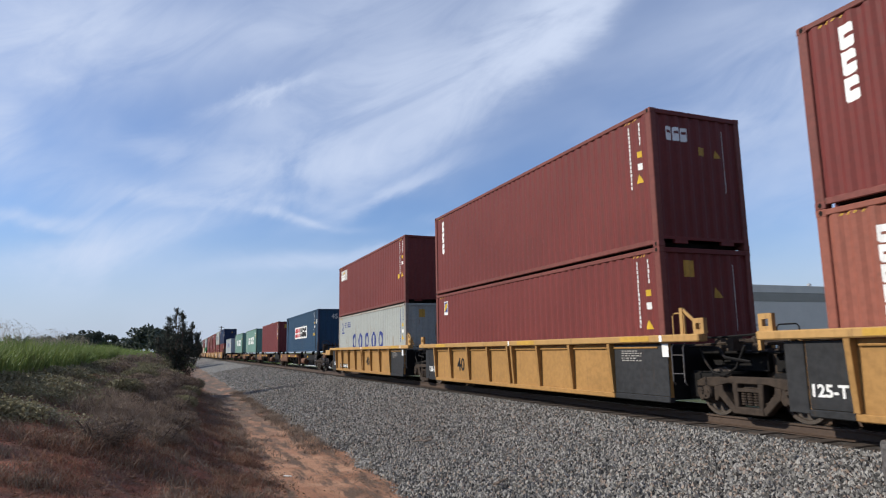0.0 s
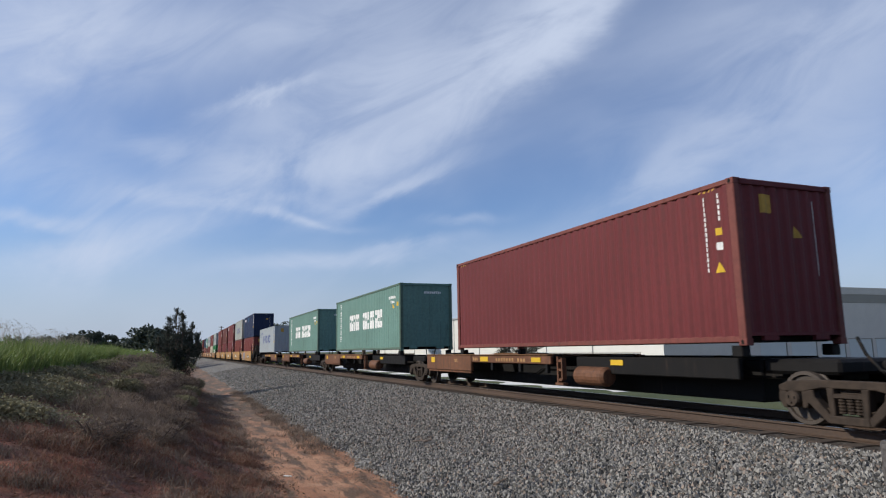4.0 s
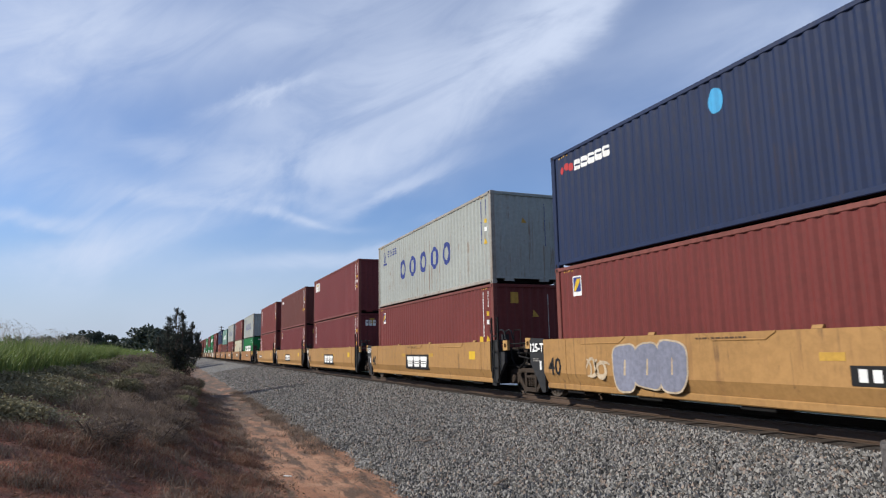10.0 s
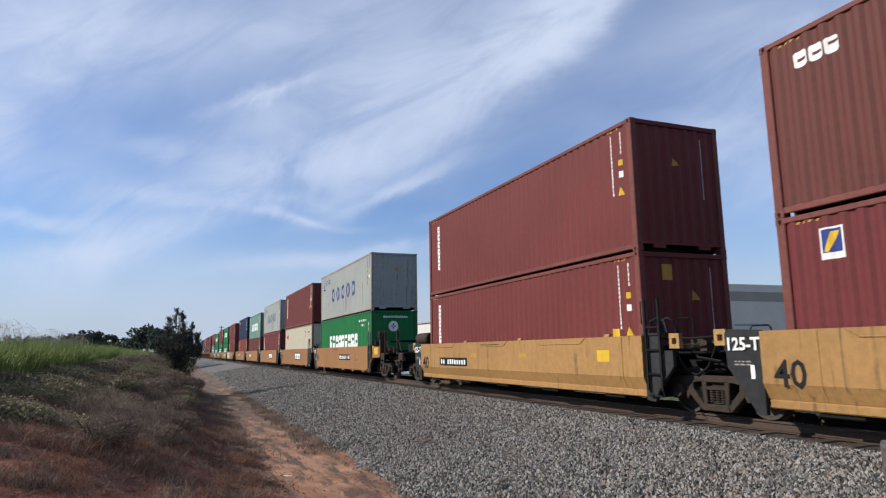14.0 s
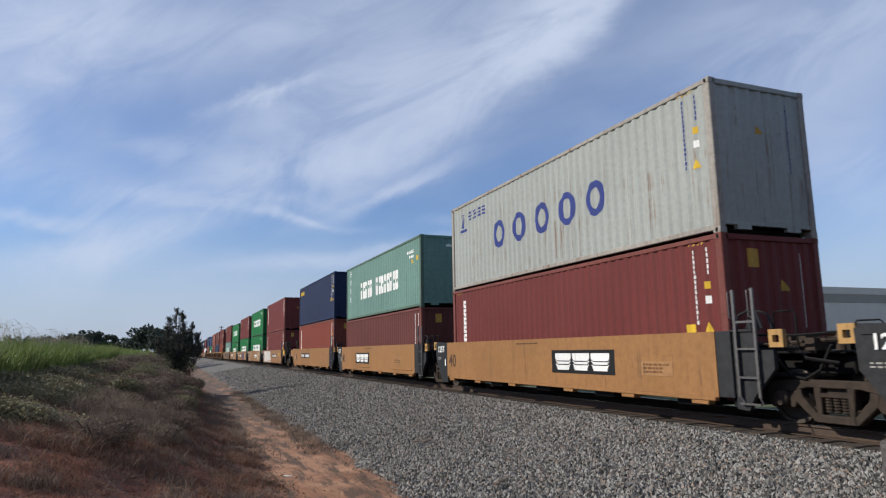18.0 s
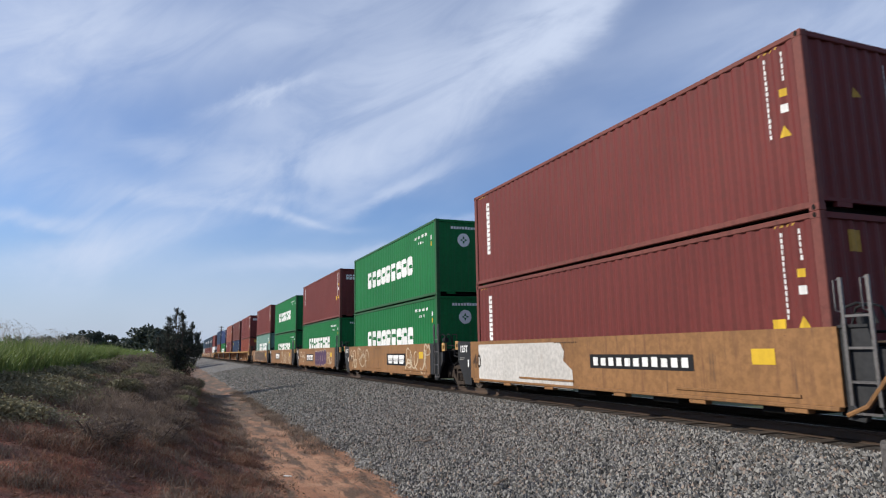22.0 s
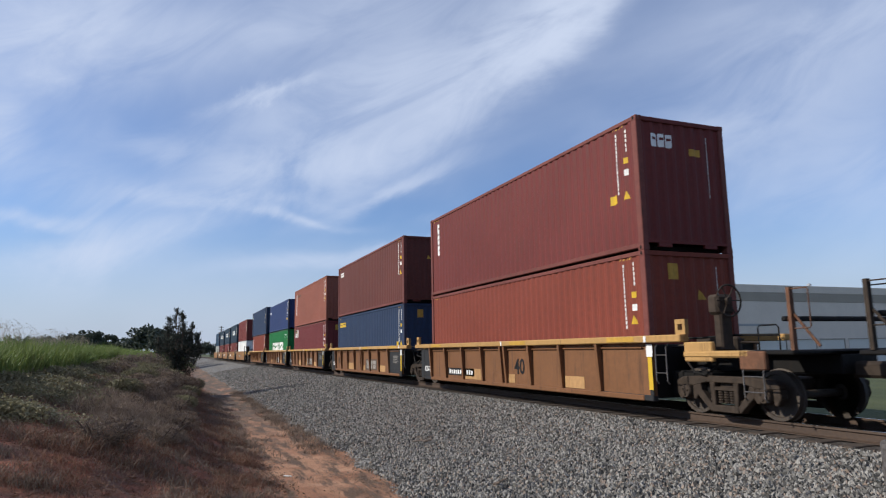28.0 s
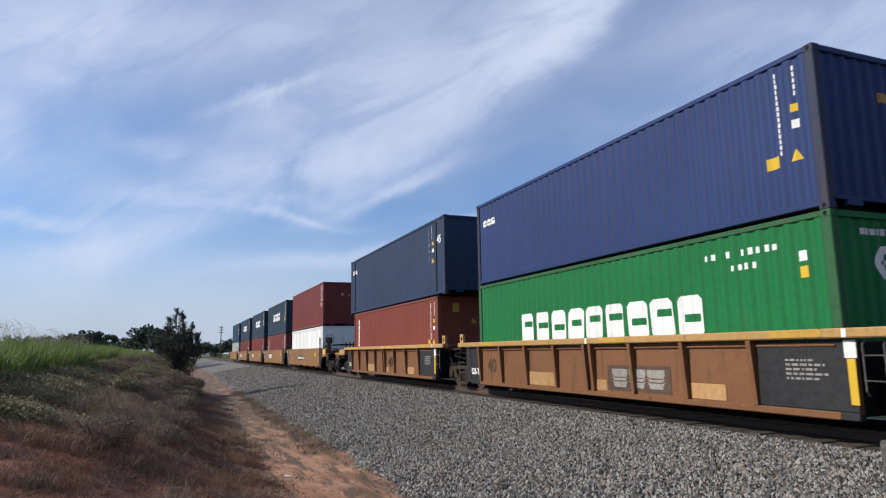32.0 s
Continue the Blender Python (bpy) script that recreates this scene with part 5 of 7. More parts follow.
    if not (last and style == "ribbed"):
        put("pull_lug", (style,), eye_block, M_CHORD, ob, (-HB - (0.62 if style == "ribbed" else 0.86), -1.42, zl + (0.0 if style == "ribbed" else 0.04)), "yellow pull lug with an eye")
    put("hose", (), air_hose, M_BLACK, ob, (HB + 1.0, -1.05, 0.15))
    put("pipes", (), coil_pipes, M_BLACK, ob)
    put("coupling_casting", (), lambda: bbox(-0.30, 0.30, -0.30, 0.30, 0.62, 1.20, 0.05), M_TRUCK, ob, (-7.78, 0, 0))
    if not (last and style == "ribbed"):
        put("deck_frame", (style,), lambda: deck_frame(), M_CHORD if style == "ribbed" else M_BLACK, ob, (-7.25, 0, 1.17))
    else:
        put("deck_slab", (), lambda: bbox(-8.35, -7.12, -1.52, -1.16, 1.10, 1.36, 0.02), M_CHORD, ob, label="yellow end deck slab")
        put("deck_lip", (), lambda: bbox(-9.55, -8.36, -1.50, -1.18, 1.10, 1.19, 0.02), M_CHORD, ob, label="yellow end deck lip")
        put("step_frame", (), lambda: ladder(0.34, 1.05, 0.42, 2), M_STEEL, ob, (-9.0, -1.46, 0))
        for x in (-9.45, -8.55, -7.75):
            put("deck_post", (), lambda: bbox(-0.035, 0.035, -0.035, 0.035, 1.17, 1.80, 0.01), M_TRUCK, ob, (x, -0.85, 0))
    put("deck_gear", (), deck_gear, M_TRUCK, ob, (-7.2, 0, 1.16))
    put("deck_gear", (), deck_gear, M_TRUCK, ob, (7.0, 0.05, 1.16))
    truck(ob, -7.80)
    if first:
        truck(ob, 7.80)
        end_of_car(ob, 1, style, body)
    if last:
        end_of_car(ob, -1, style, body)
    for what, x0, x1, z0, z1 in extras:
        if what == "panel":
            worn = style == "ribbed"
            sign(ob, "mark_panel", x0, x1, z0, z1, M_CAMO if worn else M_BLACKMARK, face, "faded dark panel with a pale company mark" if worn else "black panel with a white company mark")
            m = (z1 - z0) * 0.14
            for i, one in enumerate(block_word(x0 + 0.14, x1 - 0.14, z0 + m, z1 - m, 3, 41, 0.08, 2)):
                w = part("mark_block", painted_mesh("mark_block", one, M_BALLOON if worn else M_WHITE, 0.1, True), None, ob)
                w.location = (0, face - 0.003, 0)
        elif what == "number":
            sign(ob, "number_panel", x0, x1, z0, z1, M_BLACKMARK, face, "black number panel with pale bars")
            for i, one in enumerate(row_bars(x0 + 0.08, x1 - 0.08, z0 + (z1 - z0) * 0.2, (z1 - z0) * 0.64, 11, rnd, 0.19)):
                w = part("number_bar", painted_mesh("number_bar", [one], M_WHITE, 0.2, True), M_WHITE, ob)
                w.location = (0, face - 0.003, 0)
        elif what == "whitewash":
            out = [(x0, z0), (x1, z0)] + [(x1 + rnd.uniform(-0.5, 0.1), z0 + (z1 - z0) * k / 5) for k in range(1, 6)] + [(x0, z1)]
            w = part("white_overpaint", painted_mesh("white_overpaint", [out], M_SILVER, 0.1, True), M_SILVER, ob, "pale overpainted patch")
            w.location = (0, face - 0.001, 0)
        else:
            m = {"graffiti": M_TAG, "purple": M_PURPLE, "balloon": M_CAMO, "blue": M_GREYBLUE}[what]
            rim = M_TAG
            n = max(2, int((x1 - x0) / (0.95 if what == "balloon" else 0.60)))
            if what == "balloon":
                for i in range(9):
                    cx, cz = rnd.uniform(x0 - 0.6, x1 + 0.8), rnd.uniform(z0, z1 - 0.1)
                    cloud = [(cx + rnd.uniform(0.35, 0.75) * math.cos(6.283 * (j + 0.5) / 10), max(z0 - 0.02, min(z1 + 0.05, cz + rnd.uniform(0.15, 0.32) * math.sin(6.283 * (j + 0.5) / 10)))) for j in range(10)]
                    w = part("spray_patch", painted_mesh("spray_patch", [cloud], M_CAMO, 0.05, True), M_CAMO, ob, "dark brown sprayed patch")
                    w.location = (0, face - 0.0004 * (1 + i % 2), 0)
            for i in range(n):
                if what == "graffiti":
                    # three or four open loops
                    cw, left = (x1 - x0) / n, x0 + i * (x1 - x0) / n
                    for k in range(rnd.choice((3, 3, 4))):
                        mx, mz = left + cw * rnd.uniform(0.2, 0.8), rnd.uniform(z0 + 0.18, z1 - 0.18)
                        rx, rz = cw * rnd.uniform(0.28, 0.62), min(mz - z0, z1 - mz) * rnd.uniform(0.7, 1.15)
                        a0, sweep, lean, thick = rnd.uniform(0, 6.283), rnd.choice((-1, 1)) * rnd.uniform(2.0, 4.6), rnd.uniform(-0.4, 0.4), rnd.uniform(0.018, 0.036)
                        line = [(mx + rx * math.cos(a0 + sweep * f / 12) + lean * rz * math.sin(a0 + sweep * f / 12), mz + rz * math.sin(a0 + sweep * f / 12)) for f in range(13)]
                        side = [((line[min(f + 1, 12)][1] - line[max(f - 1, 0)][1]), -(line[min(f + 1, 12)][0] - line[max(f - 1, 0)][0])) for f in range(13)]
                        wide = [thick * (0.5 + math.sin(math.pi * (f + 0.6) / 13.2)) / max(1e-3, math.hypot(*side[f])) for f in range(13)]
                        ribbon = [(line[f][0] + side[f][0] * wide[f], line[f][1] + side[f][1] * wide[f]) for f in range(13)] + \
                                 [(line[f][0] - side[f][0] * wide[f], line[f][1] - side[f][1] * wide[f]) for f in range(12, -1, -1)]
                        w = part("spray_stroke", painted_mesh("spray_stroke", [ribbon], m, 0.04, True), m, ob, "pale sprayed stroke")
                        w.location = (0, face - 0.002 - 0.0005 * k, 0)
                    continue
                cx, cz = x0 + (i + 0.5) * (x1 - x0) / n, (z0 + z1) / 2 + rnd.uniform(-0.05, 0.05)
                rx, rz = (x1 - x0) / n * 0.60, (z1 - z0) / 2
                lean, k = rnd.uniform(-0.15, 0.15), 24
                p1, p2 = rnd.uniform(0, 6.28), rnd.uniform(0, 6.28)
                size = [1.0 + 0.07 * math.sin(2 * 6.283 * j / k + p1) + 0.06 * math.sin(3 * 6.283 * j / k + p2) for j in range(k)]
                bulge = lambda c: math.copysign(abs(c) ** 0.62, c)
                blob = lambda f, q: [(cx + (rx - (1 - f) * 0.5) * size[j] * bulge(math.cos(6.283 * (j + 0.5) / k)) + lean * rz * f * math.sin(6.283 * (j + 0.5) / k),
                                      cz + (rz - (1 - f) * 0.5) * size[j] * bulge(math.sin(6.283 * (j + 0.5) / k))) for j in range(k)]
                if what in ("purple", "balloon", "blue"):
                    edge = part("spray_outline", painted_mesh("spray_outline", [blob(1.0, 1)], rim, 0.06, True), rim, ob, "sprayed outline")
                    edge.location = (0, face - 0.0010 - 0.0004 * (i % 3), 0)
                    slit = rnd.uniform(0.03, 0.06)
                    out = [blob(0.93, 1), [(cx - slit, cz - rz * 0.35), (cx + slit * 0.4, cz - rz * 0.35), (cx + slit, cz + rz * 0.30), (cx, cz + rz * 0.30)]]
                else:
                    out = [blob(1.0, 1), blob(0.70 + rnd.uniform(-0.1, 0.1), 1)]
                w = part("spray_paint", painted_mesh("spray_paint", out, m, 0.05, True), m, ob, "sprayed loop of paint")
                w.location = (0, face - 0.0025 - 0.0006 * (i % 3), 0)
    return ob


def lip(x0, x1):
    """A weld bead that outlines a guide along the top of a smooth side."""
    bm = bmesh.new()
    tube(bm, [(x0, -1.50, 1.47), (x0 + 0.2, -1.50, 1.35), (x1 - 0.2, -1.50, 1.35), (x1, -1.50, 1.47)], 0.016, 6)
    return bm


def slant():
    bm = bmesh.new()
    box(bm, -0.28, -0.20, -0.04, 0.04, 0.0, 0.50)
    tube(bm, [(-0.22, 0, 0.46), (0.34, 0, 0.02)], 0.035, 6)
    tube(bm, [(-0.5, 0.3, 0.02), (-0.24, 0.0, 0.40)], 0.02, 6)
    return bm


def deck_frame():
    """Low open guide that stands on the rear deck."""
    bm = bmesh.new()
    for y in (-0.95, 0.95):
        for x in (-0.30, 0.30):
            box(bm, x - 0.03, x + 0.03, y - 0.04, y + 0.04, 0.0, 0.30)
        box(bm, -0.33, 0.33, y - 0.035, y + 0.035, 0.19, 0.25)
        tube(bm, [(0.33, y, 0.28), (0.62, y, 0.02)], 0.022, 5)
    return bm


def deck_gear():
    """Low black levers, pipes and a valve on the rear deck."""
    bm = bmesh.new()
    tube(bm, [(-0.6, -0.8, 0.10), (0.5, -0.75, 0.16), (0.9, -0.3, 0.14)], 0.03, 6)
    tube(bm, [(-0.5, -0.35, 0.18), (0.7, -0.45, 0.20)], 0.022, 6)
    box(bm, -0.30, 0.05, -0.62, -0.28, 0.0, 0.26)
    box(bm, 0.25, 0.42, -0.9, -0.6, 0.0, 0.20)
    lathe(bm, [(0.0, 0.09), (0.22, 0.09), (0.26, 0.05)], "Z", 10, (0.62, -0.55, 0.0))
    return bm


def pipe_line():
    bm = bmesh.new()
    tube(bm, [(-5.5, -1.43, 1.24), (6.1, -1.43, 1.24)], 0.018, 6)
    return bm


def channel_post():
    bm = bmesh.new()
    box(bm, -0.03, 0.03, -0.04, -0.028, 0.0, 0.96)
    box(bm, -0.03, -0.018, -0.028, 0.04, 0.0, 0.96)
    box(bm, 0.018, 0.03, -0.028, 0.04, 0.0, 0.96)
    tube(bm, [(0.03, 0.02, 0.55), (0.42, 0.02, 0.06)], 0.022, 6)
    tube(bm, [(0.03, 0, 0.93), (0.30, 0, 0.93), (0.32, 0, 0.90), (0.32, 0, 0.36), (0.30, 0, 0.33), (0.03, 0, 0.33)], 0.011, 5)
    return bm


def end_of_car(ob, e, style, body):
    """What stands at the outer end of a car: coupler, walkway, brake stand, posts and steps."""
    far = lambda a, b: (min(e * a, e * b), max(e * a, e * b))
    put("coupler", (e,), lambda: bbox(*far(9.5, 10.12), -0.14, 0.14, 0.72, 0.98, 0.05), M_TRUCK, ob)
    put("walkway", (e,), lambda: bbox(*far(8.75, 9.6), -1.45, 1.45, 1.10, 1.17, 0.02), M_BLACK, ob, label="black steel cross walkway")
    wx = {"smooth": 9.5, "ribbed": 7.95}.get(style, 7.62 if e > 0 else 6.75)
    if e > 0 or style == "flat":
        put("brake_stand", (e,), lambda: bbox(-0.09, 0.09, -0.14, 0.14, 1.16, 1.85, 0.03), M_TRUCK, ob, (e * wx, -1.12, 0))
        put("brake_gear", (e,), lambda: bbox(-0.13, 0.13, -0.2, 0.2, 1.80, 2.16, 0.05), M_TRUCK, ob, (e * (wx - 0.03), -1.12, 0))
        put("brake_wheel", (e,), brake_wheel, M_TRUCK, ob, (e * wx + 0.17, -1.12, 2.04), "spoked iron brake wheel", turn=math.pi / 2)
    steel = M_RUSTCAR if style == "ribbed" else M_TRUCK
    for x in (() if style == "ribbed" and e < 0 else (9.6,) if style == "ribbed" else (9.15,) if e > 0 else (9.4,)):
        put("corner_post", ("car", e), channel_post, steel, ob, (e * x, -1.42, 1.17))
        put("corner_post", ("car", e), channel_post, steel, ob, (e * x, 1.42, 1.17))
    put("hand_rail", (e,), lambda: hoop(0.46, 0.72, 0.014), M_BLACK, ob, (e * 9.2, 1.2, 1.55))
    put("step_box", (e,), lambda: bbox(-0.26, 0.26, -0.05, 0.05, 0.86, 1.16, 0.02), steel, ob, (e * 8.85, -1.45, 0))
    put("step_ladder", (e,), lambda: ladder(0.36, 0.90, 0.40, 2), M_STEEL, ob, (e * 8.85, -1.44, 0))
    put("cross_rail", (e,), lambda: bbox(-0.05, 0.05, -1.3, 1.3, 1.62, 1.70, 0.02), M_BLACK, ob, (e * 9.35, 0, 0))
    if style == "flat":
        put("end_skirt", (e,), lambda: skirt(e), body, ob, label="tan end skirt swept over the truck")
        if e > 0:
            sign(ob, "yellow_patch", 7.45, 8.05, 1.10, 1.42, M_YELMARK, -1.471, "yellow reflective patch")
    elif style == "smooth":
        put("end_box", (e,), lambda: bbox(*far(7.1, 8.3), -1.35, -0.6, 1.17, 1.50, 0.04), M_BLACK, ob)
        put("air_tank", ("w", e), lambda: tank(), M_TRUCK, ob, (e * 7.5, -0.9, 1.72), "grimy air tank")
    else:
        put("end_beam", (e,), lambda: bbox(*far(7.3, 8.8), -1.50, -1.25, 1.05, 1.17, 0.03), M_CHORD, ob)


def skirt(e):
    bm = bmesh.new()
    outline = [(HB + 0.82, 1.46), (8.35, 1.46), (8.35, 0.98), (7.3, 0.98), (HB + 0.82, 0.90)]
    prism(bm, [(e * x, z) for x, z in outline], -1.47, -1.40)
    tube(bm, [(e * 8.4, -1.49, 0.98), (e * 7.4, -1.49, 0.98), (e * 7.0, -1.49, 0.80), (e * 6.7, -1.49, 0.42), (e * 6.4, -1.49, 0.28)], 0.035, 6)
    bmesh.ops.recalc_face_normals(bm, faces=bm.faces[:])
    return bm


def spine_car(label, first=False, last=False, seed=0):
    """One unit of an articulated spine car: a deep centre beam, platforms on one half and a bare dark end on the other."""
    ob = thing("spine_car", label, "rail car", "cars of the train")
    q = 9.0
    d = -1 if last else 1          # the last unit stands the other way round
    put("centre_beam", (), lambda: bbox(-q + 2.1, q - 2.1, -0.36, 0.36, 0.24, 1.00, 0.03), M_BLACK, ob, label="black box-section centre beam")
    for e in (-1, 1):
        put("beam_end", (e,), lambda: bbox(min(e * 6.91, e * 8.4), max(e * 6.91, e * 8.4), -0.32, 0.32, 0.66, 1.00, 0.03), M_BLACK, ob)
    span = lambda a, b: (min(d * a, d * b), max(d * a, d * b))
    for s in (-1, 1):
        put("end_platform", (d, s), lambda: bbox(*span(-7.2, -3.3), s * 1.38 - 0.05, s * 1.38 + 0.05, 0.58, 1.08, 0.02), M_RUSTCAR, ob, label="rust-brown steel end platform")
        put("platform_edge", (d, s), lambda: bbox(*span(-3.28, 1.45), s * 1.36 - 0.05, s * 1.36 + 0.05, 0.86, 1.07, 0.015), M_RUSTCAR, ob)
        put("platform_lip", (d, s), lambda: bbox(*span(-7.18, 1.4), s * 1.36 - 0.09, s * 1.36 + 0.09, 1.082, 1.102, 0.006), M_OLDTAN, ob, label="worn tan lip")
        put("platform_foot", (d, s), lambda: bbox(*span(-7.1, -3.4), s * 1.34 - 0.05, s * 1.34 + 0.05, 0.51, 0.576, 0.015), M_RUSTCAR, ob)
        for x, w, h, z in ((-6.55, 0.17, 0.09, 0.92), (-2.35, 0.27, 0.07, 0.965), (0.75, 0.24, 0.06, 0.965)):
            put("yellow_panel", (w, h), lambda: bbox(-w, w, -0.006, 0.006, -h, h, 0.002), M_YELMARK, ob, (d * x, s * (1.437 if x < -3.3 else 1.417), z), "yellow reflective panel")
        for x in (-1.9, -0.2, 1.2):
            put("bracket", (), lambda: bbox(-0.06, 0.06, -0.05, 0.05, -0.22, 0.0, 0.01), M_BLACK, ob, (d * x, s * 1.34, 0.857))
        put("end_bracket", (d, s), lambda: end_bracket(), M_RUSTCAR, ob, (d * 1.75, s * 1.28, 0))
        put("side_beam", (d, s), lambda: bbox(*span(2.0, 7.0), s * 0.95 - 0.06, s * 0.95 + 0.06, 0.66, 1.04, 0.02), M_BLACK, ob, label="black side beam")
        put("yellow_panel", ("small",), lambda: bbox(-0.22, 0.22, -0.006, 0.006, -0.06, 0.06, 0.002), M_YELMARK, ob, (d * 3.6, s * 1.018, 0.92), "yellow reflective panel")
    rnd = random.Random(seed)
    for x0, x1, z, h in ((-4.6, -4.2, 0.86, 0.12), (-3.15, -2.8, 0.91, 0.10), (-1.6, 0.2, 0.91, 0.10)):
        for one in row_bars(*span(x0, x1), z, h, 3 if x1 < -2 else 11, rnd, 0.2):
            w = part("number_bar", painted_mesh("number_bar", [one], M_FADED, 0.2, True), M_FADED, ob, "worn tan number bar")
            w.location = (0, -1.431 if x0 < -4 else -1.411, 0)
    for x in (-5.95, -2.4, 1.2, 4.4, 6.4):
        put("cross_arm", (), lambda: bbox(-0.14, 0.14, -1.32 if x < 2 else -0.9, 1.32 if x < 2 else 0.9, 0.80, 1.04, 0.02), M_BLACK, ob, (d * x, 0, 0)) if x < 2 else \
            put("cross_arm", ("short",), lambda: bbox(-0.14, 0.14, -0.9, 0.9, 0.80, 1.04, 0.02), M_BLACK, ob, (d * x, 0, 0))
    put("platform_deck", (d,), lambda: bbox(*span(-7.15, -3.35), -1.3, 1.3, 1.0, 1.06, 0.012), M_RUSTCAR, ob)
    if d > 0:
        put("air_tank", (), lambda: tank(), M_RUSTCAR, ob, (2.75, -1.05, 0.60), "grimy cylindrical air tank")
    put("air_pipe", (), lambda: pipe_run(), M_BLACK, ob)
    put("end_casting", (), lambda: bbox(-0.7, 0.7, -0.75, 0.75, 0.78, 1.02, 0.05), M_BLACK, ob, (-8.0, 0, 0))
    put("end_casting", (), lambda: bbox(-0.7, 0.7, -0.75, 0.75, 0.78, 1.02, 0.05), M_BLACK, ob, (8.0, 0, 0))
    put("hitch_plate", (), lambda: bbox(-0.4, 0.4, -0.45, 0.45, 1.0, 1.14, 0.04), M_BLACK, ob, (-7.4, 0, 0))
    put("hose", (), air_hose, M_BLACK, ob, (-8.4, -0.8, 0.25))
    truck(ob, -q if not last else -7.65)
    if first:
        truck(ob, 8.2)
    for e in ([1] if first else []) + ([-1] if last else []):
        far = lambda a, b: (min(e * a, e * b), max(e * a, e * b))
        put("coupler", ("s", e), lambda: bbox(*far(8.5, 9.9), -0.14, 0.14, 0.72, 0.98, 0.05), M_TRUCK, ob)
        put("walkway", ("s", e), lambda: bbox(*far(8.45, 9.15), -1.4, 1.4, 1.02, 1.09, 0.02), M_BLACK, ob, label="black steel cross walkway")
        for s in (-1, 1):
            put("hand_rail", ("s",), lambda: hoop(0.5, 0.80, 0.02), M_BLACK, ob, (e * 8.8, s * 1.3, 1.09))
        put("step_ladder", ("s", e), lambda: ladder(0.36, 1.02, 0.40, 3), M_STEEL, ob, (e * 8.8, -1.41, 0))
        if first:
            put("brake_stand", ("sf",), lambda: bbox(-0.10, 0.10, -0.16, 0.16, 1.09, 1.78, 0.03), M_TRUCK, ob, (8.62, -0.75, 0))
            put("brake_wheel", ("s",), brake_wheel, M_TRUCK, ob, (8.80, -0.75, 1.72), "spoked iron brake wheel", turn=math.pi / 2)
            put("brake_cylinder", ("s",), lambda: tank(), M_TRUCK, ob, (8.3, 0.2, 1.30), "grimy brake cylinder")
        if last:
            put("brake_stand", ("s",), lambda: bbox(-0.07, 0.07, -0.12, 0.12, 1.09, 1.66, 0.03), M_TRUCK, ob, (-8.95, -1.0, 0))
            put("brake_wheel", ("s",), brake_wheel, M_TRUCK, ob, (-8.75, -1.0, 1.60), "spoked iron brake wheel", turn=math.pi / 2)
    return ob


def end_bracket():
    """An upright bracket of plates with a cross piece and a foot."""
    bm = bmesh.new()
    box(bm, -0.12, -0.07, -0.06, 0.06, 0.42, 1.05)
    box(bm, 0.07, 0.12, -0.06, 0.06, 0.50, 1.02)
    for z in (0.46, 0.70, 0.92):
        box(bm, -0.07, 0.07, -0.05, 0.05, z, z + 0.06)
    box(bm, -0.2, 0.16, -0.07, 0.07, 0.36, 0.42)
    return bm


def tank():
    bm = bmesh.new()
    lathe(bm, [(-0.62, 0.05), (-0.60, 0.17), (-0.52, 0.22), (0.52, 0.22), (0.60, 0.17), (0.62, 0.05)], "X", 18)
    box(bm, -0.85, -0.6, -0.02, 0.02, -0.02, 0.02)
    bmesh.ops.recalc_face_normals(bm, faces=bm.faces[:])
    return bm


def pipe_run():
    bm = bmesh.new()
    tube(bm, [(-8.0, -0.42, 0.55), (-1.0, -0.42, 0.55), (-0.6, -0.42, 0.70), (8.0, -0.42, 0.70)], 0.022, 6)
    return bm


